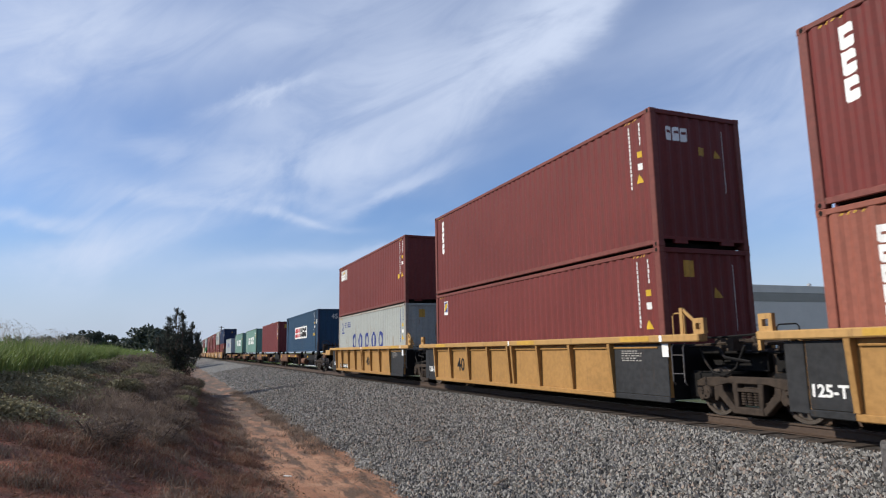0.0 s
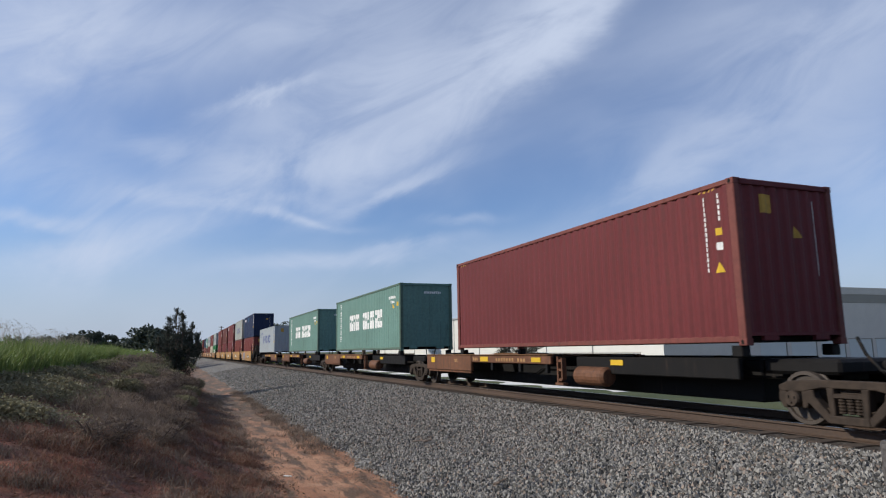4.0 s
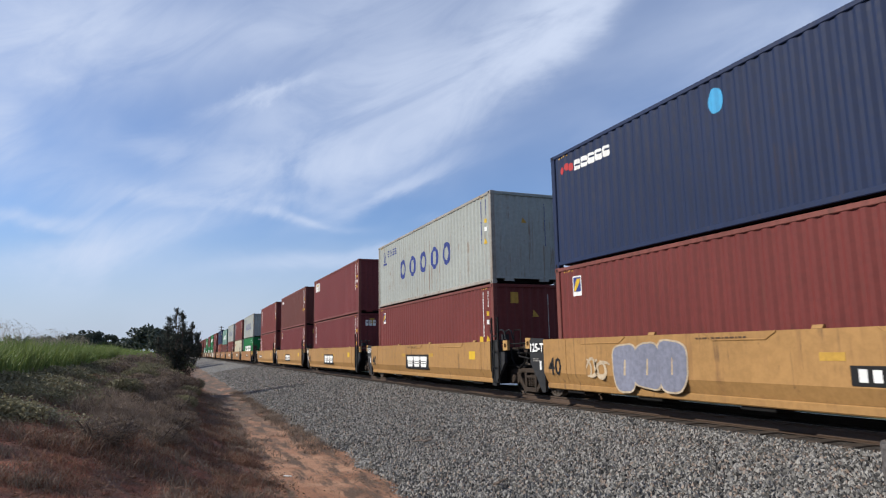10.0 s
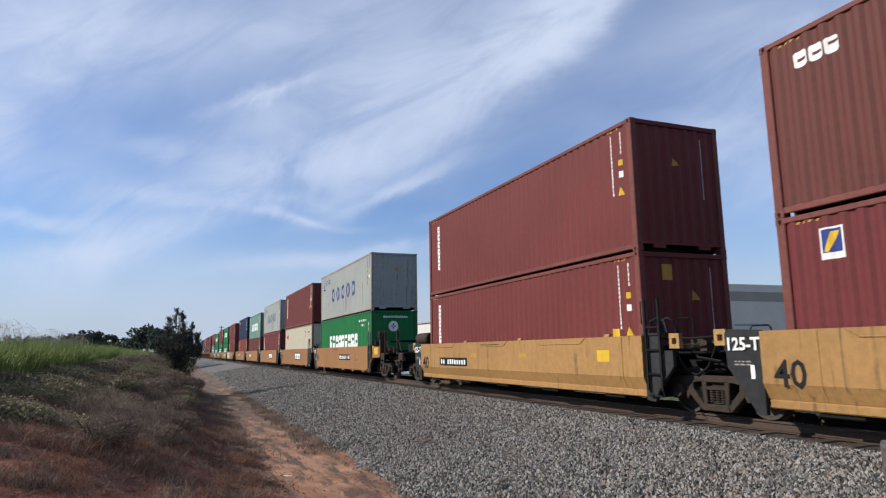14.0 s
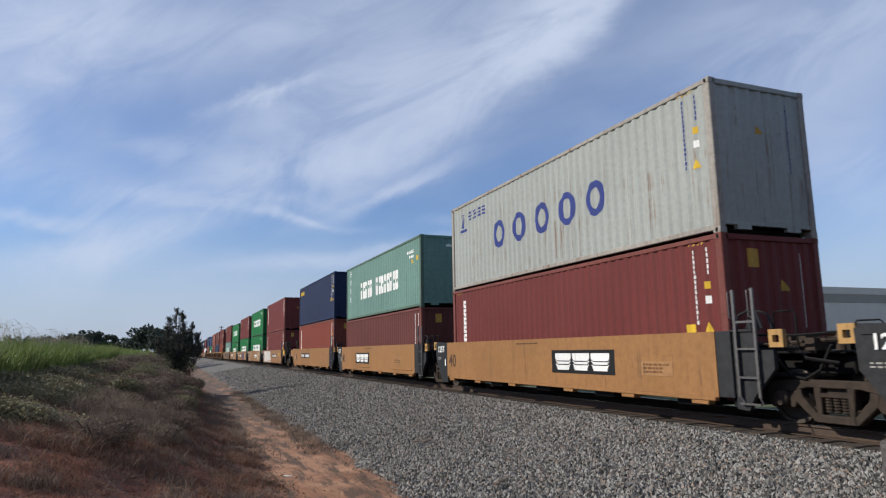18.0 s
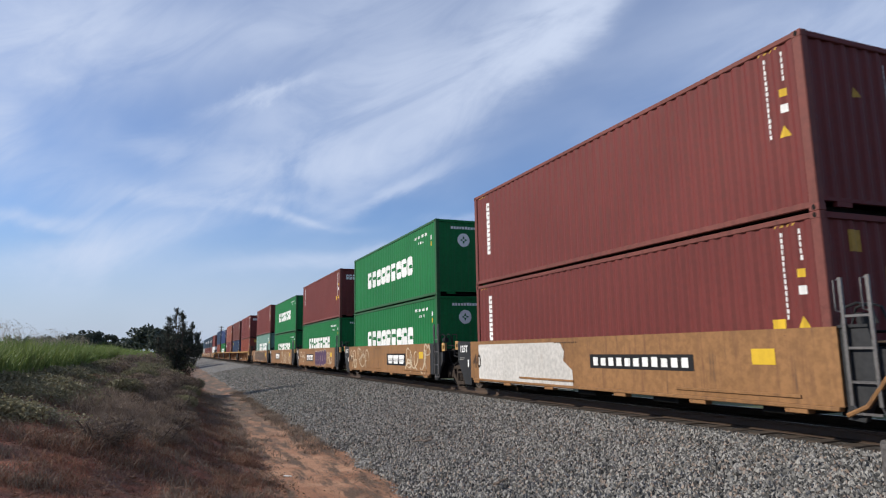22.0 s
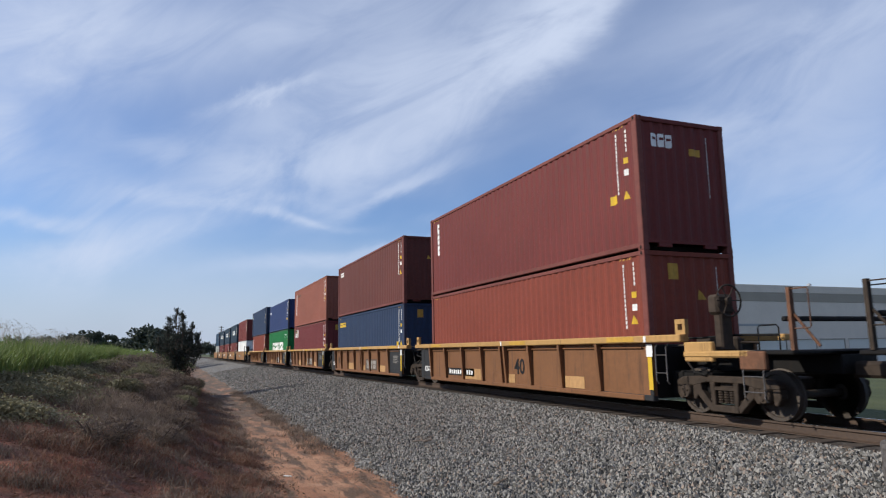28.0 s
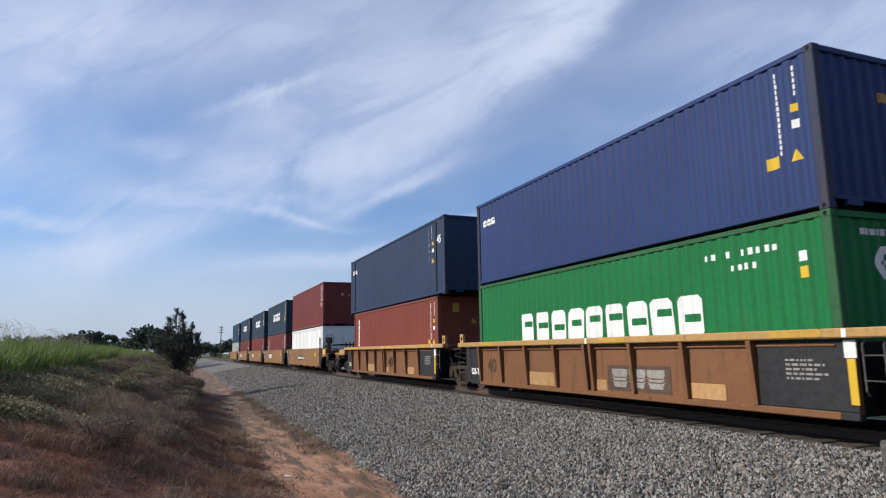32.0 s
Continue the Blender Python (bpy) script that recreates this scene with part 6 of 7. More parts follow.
# the train, from its front: where the front of each box stands at the start, then upper and lower box as (paint, height, marks)
HC, STD = 2.93, 2.62
UNITS = [
    (5.43, "rib", ("maroon", HC, "end_marks"), ("orange", HC, "down_name")),
    (-10.23, "rib", ("maroon", HC, "end_marks"), ("maroon", HC, "square_sign")),
    (-25.93, "rib", ("maroon", HC, "wide_sign"), ("grey", HC, "blue_rings")),
    (-44.35, "spine", ("teal", HC, "long_sign"), None),
    (-63.28, "spine", ("wine", HC, "plain"), None),
    (-81.65, "spine", ("sea", HC, "two_words"), None),
    (-99.42, "spine", ("sea", HC, "two_words"), None),
    (-120.65, "spine", ("cool", STD, "blue_rings"), None),
    (-139.6, "smooth", ("navy", HC, "white_name"), ("maroon", HC, "square_sign")),
    (-155.36, "smooth", ("grey", HC, "blue_rings"), ("maroon", HC, "square_sign")),
    (-171.27, "smooth", ("wine", HC, "wide_sign"), ("wine", HC, "end_marks")),
    (-186.91, "smooth", ("brown", HC, "three_blocks"), ("wine", HC, "square_sign")),
    (-202.49, "smooth", ("maroon", HC, "down_name"), ("maroon", HC, "down_name")),
    (-222.77, "flat", ("grey", HC, "blue_rings"), ("green", HC, "nine_blocks")),
    (-238.11, "flat", ("maroon", HC, "down_name"), ("cream", HC, "red_rings")),
    (-253.74, "flat", ("grey", HC, "blue_rings"), ("maroon", HC, "down_name")),
    (-269.15, "flat", ("sea", HC, "two_words"), ("brown", STD, "plain")),
    (-284.56, "flat", ("navy", HC, "yellow_name"), ("oxide", HC, "down_name")),
    (-304.54, "flat", ("maroon", HC, "down_name"), ("maroon", HC, "down_name")),
    (-320.19, "flat", ("green", HC, "nine_blocks"), ("green", HC, "nine_blocks")),
    (-335.80, "flat", ("maroon", HC, "end_marks"), ("green", HC, "nine_blocks")),
    (-351.23, "flat", ("green", HC, "nine_blocks"), ("green", STD, "nine_blocks")),
    (-366.80, "flat", ("maroon", HC, "square_sign"), ("sea", HC, "two_words")),
    (-387.02, "rib", ("maroon", HC, "end_marks"), ("oxide", HC, "plain")),
    (-402.46, "rib", ("brown", HC, "three_blocks"), ("slate", HC, "yellow_name")),
    (-418.09, "rib", ("orange", HC, "down_name"), ("wine", HC, "wide_sign")),
    (-433.62, "rib", ("blue", STD, "low_mark"), ("green", HC, "nine_blocks")),
    (-448.62, "rib", ("slate", HC, "low_mark"), ("oxide", HC, "down_name")),
    (-469.86, "flat", ("maroon", HC, "plain"), ("white", STD, "ribs")),
    (-485.6, "flat", ("dark", HC, "six_blocks"), ("maroon", STD, "down_name")),
    (-501.2, "flat", ("dark", HC, "six_blocks"), ("maroon", STD, "plain")),
    (-516.8, "flat", ("dark", HC, "six_blocks"), ("maroon", STD, "plain")),
    (-532.4, "flat", ("teal", HC, "plain"), ("grey", STD, "plain")),
]
# what is painted on the side of a unit: kind, from, to (along), from, to (height)
EXTRAS = {
    0: (), 2: (("number", -4.85, -2.80, 0.36, 0.60),), 1: (),
    8: (("number", 1.75, 4.10, 0.68, 0.96), ("blue", -3.5, -1.4, 0.40, 1.38), ("graffiti", -4.6, -3.7, 0.62, 1.0)),
    9: (("panel", -1.30, 1.25, 0.56, 1.10),), 10: (("panel", -1.20, 1.42, 0.53, 1.10),), 11: (("panel", -1.30, 1.25, 0.57, 1.10),), 12: (("number", -4.45, -2.15, 0.73, 1.0),),
    13: (("number", 0.4, 2.9, 0.80, 1.10),), 14: (("panel", 0.66, 3.20, 0.67, 1.23),), 15: (("panel", 0.70, 3.20, 0.67, 1.21),), 16: (("panel", -3.0, -0.45, 0.66, 1.18),), 17: (("number", -3.43, -0.27, 0.84, 1.17),),
    18: (("number", 0.38, 3.56, 0.81, 1.11), ("whitewash", -5.45, -0.35, 0.30, 1.40)),
    19: (("graffiti", -5.6, -2.2, 0.40, 1.40), ("panel", 0.72, 3.26, 0.65, 1.14), ("graffiti", 3.4, 6.2, 0.35, 1.42)),
    20: (("graffiti", -5.3, -3.2, 0.5, 1.3), ("panel", -2.84, -0.38, 0.64, 1.12), ("purple", 0.3, 3.7, 0.36, 1.40), ("graffiti", 4.1, 5.2, 0.5, 1.2)),
    21: (("panel", -3.0, -0.45, 0.65, 1.20), ("graffiti", 0.5, 3.6, 0.42, 1.36), ("graffiti", 4.2, 5.6, 0.35, 1.30)),
    22: (("balloon", -4.7, 4.4, 0.40, 1.46), ("graffiti", -5.6, -4.6, 0.7, 1.4),),
    24: (("panel", 0.72, 2.68, 0.36, 0.88),), 25: (("panel", 0.72, 2.68, 0.36, 0.88),), 26: (("panel", 0.72, 2.68, 0.36, 0.88),), 23: (("number", -4.1, -2.0, 0.42, 0.66),),
    28: (("number", -1.5, 1.2, 0.7, 1.0),), 29: (("panel", -2.9, -0.5, 0.65, 1.15),), 30: (("panel", -2.9, -0.5, 0.65, 1.15),), 31: (("panel", -2.9, -0.5, 0.65, 1.15),), 32: (),
}
LONG = {3, 27}
FIRSTS, LASTS = {3, 8, 13, 18, 23, 28}, {2, 7, 12, 17, 22, 27, 32}
WORDS = {"maroon": "maroon red", "wine": "wine red", "brown": "red-brown", "oxide": "oxide red", "orange": "faded orange-red", "navy": "navy blue", "blue": "dark blue", "slate": "slate blue", "teal": "steel blue",
         "dark": "dark blue-grey", "green": "bright green", "sea": "faded sea-green", "grey": "pale grey", "cool": "clean blue-grey", "cream": "dirty cream", "white": "white"}
MARKS = {"end_marks": "with white end marks", "down_name": "with downward white lettering", "square_sign": "with a square sign", "wide_sign": "with a pale sign", "blue_rings": "with blue ring letters",
         "long_sign": "with a sign", "two_words": "with white letter blocks", "nine_blocks": "with white letter blocks", "white_name": "with a white name",
         "yellow_name": "with a yellow name", "three_blocks": "with a white name", "red_rings": "with a red name", "low_mark": "with a white mark", "plain": "with few markings",
         "six_blocks": "with white letter blocks", "ribs": "with bright white patches"}


def load(colour, height, kind, length, centre, z, seed, place):
    label = "%s corrugated %s %s" % (WORDS[colour], "long container" if length > 13 else "container", MARKS[kind])
    ob = steel_container(colour, height, length, label + ", " + place)
    brand(ob, kind, height, length, seed)
    MOVERS.append((ob, Vector((centre, TRACK_Y, z))))
    return ob


def build_train():
    for i, (front, style, upper, lower) in enumerate(UNITS):
        length = 13.716 if i in LONG else 12.192
        centre = front - length / 2
        first, last = i in FIRSTS, i in LASTS
        if style == "spine":
            joint = -43.7 - 18.0 * (i - 3)
            car = spine_car("rust-brown spine rail car with yellow panels and a black beam", first, last, i)
            MOVERS.append((car, Vector((joint - 9.0, TRACK_Y, 0))))
            load(*upper, length, centre, 1.25, i, "on a spine car")
            for e in (-1, 1):
                for s in (-1, 1):
                    put("pedestal", (), lambda: bbox(-0.12, 0.12, -0.1, 0.1, 0, 0.20, 0.02), M_BLACK, car, (centre - (joint - 9.0) + e * (length / 2 - 0.25), s * 1.1, 1.055))
            continue
        body = M_YELLOW if style == "rib" and i < 3 else M_BROWNCAR if style == "rib" else M_SMOOTH if style == "smooth" else M_TAN if i < 18 else M_OLDTAN
        words = {"rib": "yellow ribbed well car with a bright top chord" if i < 3 else "rust-stained brown ribbed well car with a yellow top chord", "smooth": "smooth-sided yellow well car with a chamfered bottom edge",
                 "flat": "flat-sided tan well car with dark ends" if i < 18 else "weathered tan well car with spray paint and dark ends"}[style]
        car = well_car({"rib": "ribbed"}.get(style, style), body, words, first, last, EXTRAS.get(i, ()), i)
        MOVERS.append((car, Vector((centre, TRACK_Y, 0))))
        base = 0.32 if style == "rib" else 0.325
        load(*lower, 12.192, centre, base, i, "in a well")
        top = load(*upper, length, centre, base + lower[1], i + 40, "stacked on top")
        if i == 25:
            on_side("paint_smear", (i,), [[(-4.9, 2.34), (-4.2, 2.30), (-3.4, 2.38), (-3.35, 2.47), (-4.1, 2.46), (-4.85, 2.50)]], M_CAMO, top, "dark smear over an old name")


build_train()


# ---------------------------------------------------------------- plants
def leaf_material(name, a, b, rough=0.7, glow_through=0.25):
    m = bpy.data.materials.new(name)
    m.use_nodes = True
    g = Net(m.node_tree)
    geo = g.node("ShaderNodeNewGeometry")
    rnd = geo.outputs["Random Per Island"]
    patch = g.noise(geo.outputs["Position"], 0.8, 4.0, 0.6)
    mixed = g.math("ADD", g.math("MULTIPLY", rnd, 0.55), g.math("MULTIPLY", g.ramp(patch, 0.3, 0.7), 0.45))
    col = g.mix(mixed, a, b)
    p = g.node("ShaderNodeBsdfPrincipled")
    g.link(col, p.inputs["Base Color"])
    p.inputs["Roughness"].default_value = rough
    tr = g.node("ShaderNodeBsdfTranslucent")
    g.link(col, tr.inputs["Color"])
    mx = g.node("ShaderNodeMixShader")
    mx.inputs[0].default_value = glow_through
    g.link(p.outputs[0], mx.inputs[1])
    g.link(tr.outputs[0], mx.inputs[2])
    g.link(mx.outputs[0], g.node("ShaderNodeOutputMaterial").inputs[0])
    return m


def array_mesh(name, verts, quads, mat):
    me = bpy.data.meshes.new(name)
    v, f = np.asarray(verts, float).reshape(-1, 3), np.asarray(quads, np.int32)
    n = f.shape[1]
    me.vertices.add(len(v))
    me.vertices.foreach_set("co", v.ravel())
    me.loops.add(f.size)
    me.loops.foreach_set("vertex_index", f.ravel())
    me.polygons.add(len(f))
    me.polygons.foreach_set("loop_start", np.arange(0, f.size, n, dtype=np.int32))
    me.update(calc_edges=True)
    me.polygons.foreach_set("use_smooth", [False] * len(me.polygons))
    me.materials.append(mat)
    return me


def blades(pts, height, width, lean, rng):
    """Bent grass blades: a root quad and a tip triangle each (as two quads, the tip pinched)."""
    n = len(pts)
    ang = rng.uniform(0, 2 * np.pi, n)
    turn = rng.uniform(0, 2 * np.pi, n)
    h = height
    w = np.stack([np.cos(ang), np.sin(ang), np.zeros(n)], 1) * width[:, None] / 2
    way = np.stack([np.cos(turn), np.sin(turn), np.zeros(n)], 1)
    mid = pts + way * (lean * h * 0.35)[:, None] + np.array([0, 0, 1]) * (h * 0.6)[:, None]
    tip = pts + way * (lean * h)[:, None] + np.array([0, 0, 1]) * (h * (1.0 - 0.25 * lean))[:, None]
    v = np.stack([pts - w, pts + w, mid + w * 0.8, mid - w * 0.8, tip + w * 0.12, tip - w * 0.12], 1).reshape(-1, 3)
    k = 6 * np.arange(n)[:, None]
    q = np.concatenate([k + np.array([[0, 1, 2, 3]]), k + np.array([[3, 2, 4, 5]])])
    return v, q


def leaves(pts, size, rng, flat=0.6, thin=0.55):
    """Loose leaf quads of any turn."""
    n = len(pts)
    a = rng.normal(size=(n, 3)) * np.array([1, 1, flat])
    a /= np.linalg.norm(a, axis=1)[:, None]
    b = np.cross(a, rng.normal(size=(n, 3)))
    b /= np.linalg.norm(b, axis=1)[:, None]
    a, b = a * size[:, None], b * (size * thin)[:, None]
    v = np.stack([pts - a, pts + b, pts + a, pts - b], 1).reshape(-1, 3)
    return v, 4 * np.arange(n)[:, None] + np.array([[0, 1, 2, 3]])


def on_ground(x, y, lift=-0.02):
    return np.array([(a, b, ground_z(a, b) + lift) for a, b in zip(x, y)])


M_GRASS = leaf_material("tall_green_grass", (0.085, 0.145, 0.032), (0.190, 0.235, 0.070), 0.7, 0.35)
M_STRAW = leaf_material("dry_grass", (0.12, 0.080, 0.058), (0.27, 0.20, 0.15), 0.9, 0.2)
M_DEAD = leaf_material("dead_weeds", (0.115, 0.054, 0.035), (0.30, 0.165, 0.108), 0.9, 0.2)
M_WEED = leaf_material("weed_leaves", (0.100, 0.096, 0.052), (0.255, 0.235, 0.140), 0.75, 0.3)
M_SEED = leaf_material("pale_seed_heads", (0.22, 0.19, 0.15), (0.36, 0.32, 0.26), 0.9, 0.5)
M_BRUSH = leaf_material("grey_brush", (0.090, 0.066, 0.051), (0.275, 0.212, 0.164), 0.9, 0.2)
M_CEDAR = leaf_material("cedar_foliage", (0.020, 0.025, 0.018), (0.058, 0.064, 0.046), 0.85, 0.08)
# distant trees: haze is mixed into the leaf colour, paler and bluer
M_TREE = leaf_material("hazed_tree_foliage", (0.040, 0.052, 0.042), (0.075, 0.092, 0.068), 0.85, 0.15)
M_BARK = material("grey_brown_bark", (0.085, 0.065, 0.05), 0.95, 0.0, 0.3, 20.0, None, 0.0, False, 0.01, 30.0)
M_TWIG = material("dry_twig", (0.11, 0.085, 0.068), 0.95, 0.0, 0.3, 20.0)


def field():
    rng = np.random.default_rng(11)
    x = np.concatenate([rng.uniform(-48, -9, 26000), rng.uniform(-110, -48, 16000), rng.uniform(-150, -12, 14000)])
    y = np.concatenate([-3.35 - rng.exponential(1.5, 26000), -3.5 - rng.exponential(2.4, 16000), rng.uniform(-40, -7, 14000)])
    patch = np.array([wobble(a, b, 2.5, 6.0) for a, b in zip(x, y)])
    keep = (patch > -0.35) | (y < -6)
    x, y, patch = x[keep], y[keep], patch[keep]
    pts = on_ground(x, y)
    h = rng.uniform(0.5, 1.0, len(x)) * (1 + 0.35 * patch) * np.where(x < -40, 1.12, 1.0)
    v, q = blades(pts, h, rng.uniform(0.018, 0.035, len(x)), rng.uniform(0.1, 0.5, len(x)), rng)
    tagged(new("tall_grass", array_mesh("tall_grass", v, q, M_GRASS)), "tall bright green grass in the field above the bank", "grass", kind="stuff")
    n = 900
    x, y = rng.uniform(-42, -11, n), -4.2 - rng.exponential(1.6, n)
    keep = np.array([wobble(a, 3.0, 3.0, 2.0) for a in x]) > -0.15
    x, y = x[keep], y[keep]
    pts = on_ground(x, y)
    h = rng.uniform(0.9, 1.55, len(x))
    v, q = blades(pts, h, np.full(len(x), 0.011), rng.uniform(0.05, 0.3, len(x)), rng)
    tips = np.repeat(pts + np.stack([0 * h, 0 * h, h * 0.9], 1), 9, axis=0) + rng.normal(size=(len(x) * 9, 3)) * np.array([0.05, 0.05, 0.09])
    v2, q2 = leaves(tips, rng.uniform(0.01, 0.025, len(tips)), rng)
    tagged(new("seed_stalks", array_mesh("seed_stalks", np.concatenate([v, v2]), np.concatenate([q, q2 + len(v)]), M_SEED)), "thin pale seed stalks above the tall grass", "grass", kind="stuff")


def bank_weeds():
    rng = np.random.default_rng(12)
    # dry tufts: clumps of blades
    n = 11000
    cx = -3.0 - 40 * rng.uniform(0, 1, n) ** 1.5
    cy = rng.uniform(-3.3, 1.75, n)
    dens = np.array([wobble(a, b, 1.3, 7.0) + 0.5 * wobble(a, b, 0.45, 3.0) for a, b in zip(cx, cy)])
    keep = dens > np.where(cy > 1.0, 0.16, np.where(cy > -0.5, 0.14, -0.22)) + np.where((cx > -11) & (cy > -1.7), 0.22, 0.0) + np.where(cx > -8.5, 0.25, 0.0)
    keep &= (cx < -9.3) | ((cy > 0.9) & (cx < -4.5))
    cx, cy, dens = cx[keep], cy[keep], dens[keep]
    per = 12
    x = np.repeat(cx, per) + rng.normal(0, 0.10, len(cx) * per)
    y = np.repeat(cy, per) + rng.normal(0, 0.10, len(cx) * per)
    tall = np.repeat(np.clip(0.11 + 0.15 * dens + 0.05 * (cy < -1.0) - 0.06 * (cy < -2.7), 0.05, 0.32), per)
    pts = on_ground(x, y)
    v, q = blades(pts, tall * rng.uniform(0.5, 1.3, len(x)), rng.uniform(0.006, 0.014, len(x)), rng.uniform(0.3, 1.3, len(x)), rng)
    half = rng.random(len(x)) < np.where(y > 0.2, 0.2, 0.6)
    pick = np.concatenate([half, half])
    tagged(new("dry_grass", array_mesh("dry_grass", v, q[pick], M_STRAW)), "dry straw-coloured grass tufts on the bank", "grass", kind="stuff")
    tagged(new("dead_weeds", array_mesh("dead_weeds", v, q[~pick], M_DEAD)), "dark dead weeds matted on the bank", "weeds", kind="stuff")
    # tangled grey brush in mounds along the shoulder of the bank
    n = 1500
    cx = -11.5 - 28 * rng.uniform(0, 1, n) ** 1.1
    cy = rng.normal(-0.75, 0.75, n) + 0.2 * np.sin(cx * 0.7)
    dens = np.array([wobble(a, b, 1.7, 21.0) + 0.4 * wobble(a, b, 0.6, 4.0) for a, b in zip(cx, cy)])
    keep = (dens > -0.08) & (cy < np.where(cx > -13, -0.7, 0.6)) & (cy > -2.9)
    cx, cy, dens = cx[keep], cy[keep], dens[keep]
    per = 110
    m = len(cx) * per
    u = rng.normal(size=(m, 3))
    u /= np.linalg.norm(u, axis=1)[:, None]
    u[:, 2] = np.abs(u[:, 2])
    size = np.repeat(np.clip(0.20 + 0.35 * dens, 0.14, 0.48) * np.where(cx < -20, 1.45, 1.0), per)
    r = rng.uniform(0.2, 1.0, m) ** 0.7
    x, y = np.repeat(cx, per) + u[:, 0] * r * size * 1.1, np.repeat(cy, per) + u[:, 1] * r * size * 1.1
    pts = on_ground(x, y)
    pts[:, 2] += u[:, 2] * r * size * 0.9
    v, q = blades(pts, rng.uniform(0.05, 0.20, m), rng.uniform(0.004, 0.010, m), rng.uniform(0.2, 1.6, m), rng)
    tagged(new("dry_brush", array_mesh("dry_brush", v, q, M_BRUSH)), "tangled grey dead brush on the bank's shoulder", "brush", kind="stuff")
    # small dead bushes scattered over the slope
    for label, mat, seed_, count in (("small brown dead bushes on the slope", M_DEAD, 33.0, 520), ("small grey dead bushes on the slope", M_BRUSH, 44.0, 420)):
        cx = -7.5 - 20 * rng.uniform(0, 1, count) ** 1.2
        cy = rng.uniform(-2.4, 1.55, count)
        keep = np.array([wobble(a, b, 1.5, seed_) for a, b in zip(cx, cy)]) > -0.05
        cx, cy = cx[keep], cy[keep]
        per = 90
        m = len(cx) * per
        u = rng.normal(size=(m, 3))
        u /= np.linalg.norm(u, axis=1)[:, None]
        u[:, 2] = np.abs(u[:, 2])
        size = np.repeat(rng.uniform(0.10, 0.27, len(cx)), per)
        r = rng.uniform(0.15, 1.0, m) ** 0.7
        pts = on_ground(np.repeat(cx, per) + u[:, 0] * r * size * 1.2, np.repeat(cy, per) + u[:, 1] * r * size * 1.2)
        pts[:, 2] += u[:, 2] * r * size * 0.8
        v, q = blades(pts, rng.uniform(0.03, 0.12, m), rng.uniform(0.004, 0.010, m), rng.uniform(0.3, 1.8, m), rng)
        tagged(new("dead_bushes", array_mesh("dead_bushes", v, q, mat)), label, "brush", kind="stuff")
    # grey grass that creeps over the far path
    n = 900
    cx = -15.0 - 26 * rng.uniform(0, 1, n)
    cy = np.where(rng.random(n) < 0.6, rng.normal(1.5, 0.25, n), rng.normal(3.35, 0.22, n))
    x, y = np.repeat(cx, 26) + rng.normal(0, 0.16, n * 26), np.repeat(cy, 26) + rng.normal(0, 0.09, n * 26)
    v, q = blades(on_ground(x, y), rng.uniform(0.05, 0.2, len(x)), rng.uniform(0.006, 0.012, len(x)), rng.uniform(0.3, 1.3, len(x)), rng)
    tagged(new("verge_grass", array_mesh("verge_grass", v, q, M_BRUSH)), "grey dry grass creeping over the edges of the path", "grass", kind="stuff")
    # leafy weeds towards the crest
    n = 2600
    cx = -10.9 - 36 * rng.uniform(0, 1, n) ** 1.4
    cy = np.clip(rng.normal(-2.55, 0.5, n), -3.4, -1.35)
    dens = np.array([wobble(a, b, 1.6, 9.0) for a, b in zip(cx, cy)])
    keep = dens > -0.05
    cx, cy = cx[keep], cy[keep]
    per = 60
    x = np.repeat(cx, per) + rng.normal(0, 0.20, len(cx) * per)
    y = np.repeat(cy, per) + rng.normal(0, 0.20, len(cx) * per)
    pts = on_ground(x, y)
    pts[:, 2] += rng.uniform(0.02, 0.27, len(x)) * np.repeat(rng.uniform(0.5, 1.2, len(cx)), per)
    v, q = leaves(pts, rng.uniform(0.014, 0.032, len(x)) * np.where(x < -15, 1.5, 1.0), rng, 0.5)
    tagged(new("leafy_weeds", array_mesh("leafy_weeds", v, q, M_WEED)), "low grey-green leafy weeds along the bank's crest", "weeds", kind="stuff")
    # litter of straw and dead leaves at the edge of the path
    n = 9000
    x = -2.5 - 30 * rng.uniform(0, 1, n) ** 1.6
    y = 1.75 + rng.exponential(0.22, n) * rng.choice([-1, 1], n)
    far = rng.random(n) < 0.25
    y[far] = 3.45 + rng.normal(0, 0.16, far.sum())
    pts = on_ground(x, y, 0.012)
    pts[far, 2] += 0.02
    v, q = leaves(pts, rng.uniform(0.008, 0.03, n), rng, 0.12)
    tagged(new("straw_litter", array_mesh("straw_litter", v, q, M_STRAW)), "scattered straw and dead leaves beside the clay path", "litter", kind="stuff")
    # dead twigs and leaves strewn over the bare red slope
    n = 22000
    x, y = -3.0 - 22 * rng.uniform(0, 1, n) ** 1.5, rng.uniform(-1.9, 1.8, n)
    v, q = leaves(on_ground(x, y, 0.012), rng.uniform(0.012, 0.05, n), rng, 0.25, 0.18)
    tagged(new("dead_twigs", array_mesh("dead_twigs", v, q, M_DEAD)), "dead red-brown twigs strewn over the bare slope", "litter", kind="stuff")
    n = 2600
    cx, cy = -5.5 - 16 * rng.uniform(0, 1, n) ** 1.3, rng.uniform(-2.6, 1.5, n)
    keep = np.array([wobble(a, b, 0.8, 15.0) for a, b in zip(cx, cy)]) > -0.12
    cx, cy = cx[keep], cy[keep]
    x, y = np.repeat(cx, 12) + rng.normal(0, 0.09, len(cx) * 12), np.repeat(cy, 12) + rng.normal(0, 0.09, len(cx) * 12)
    n = len(x)
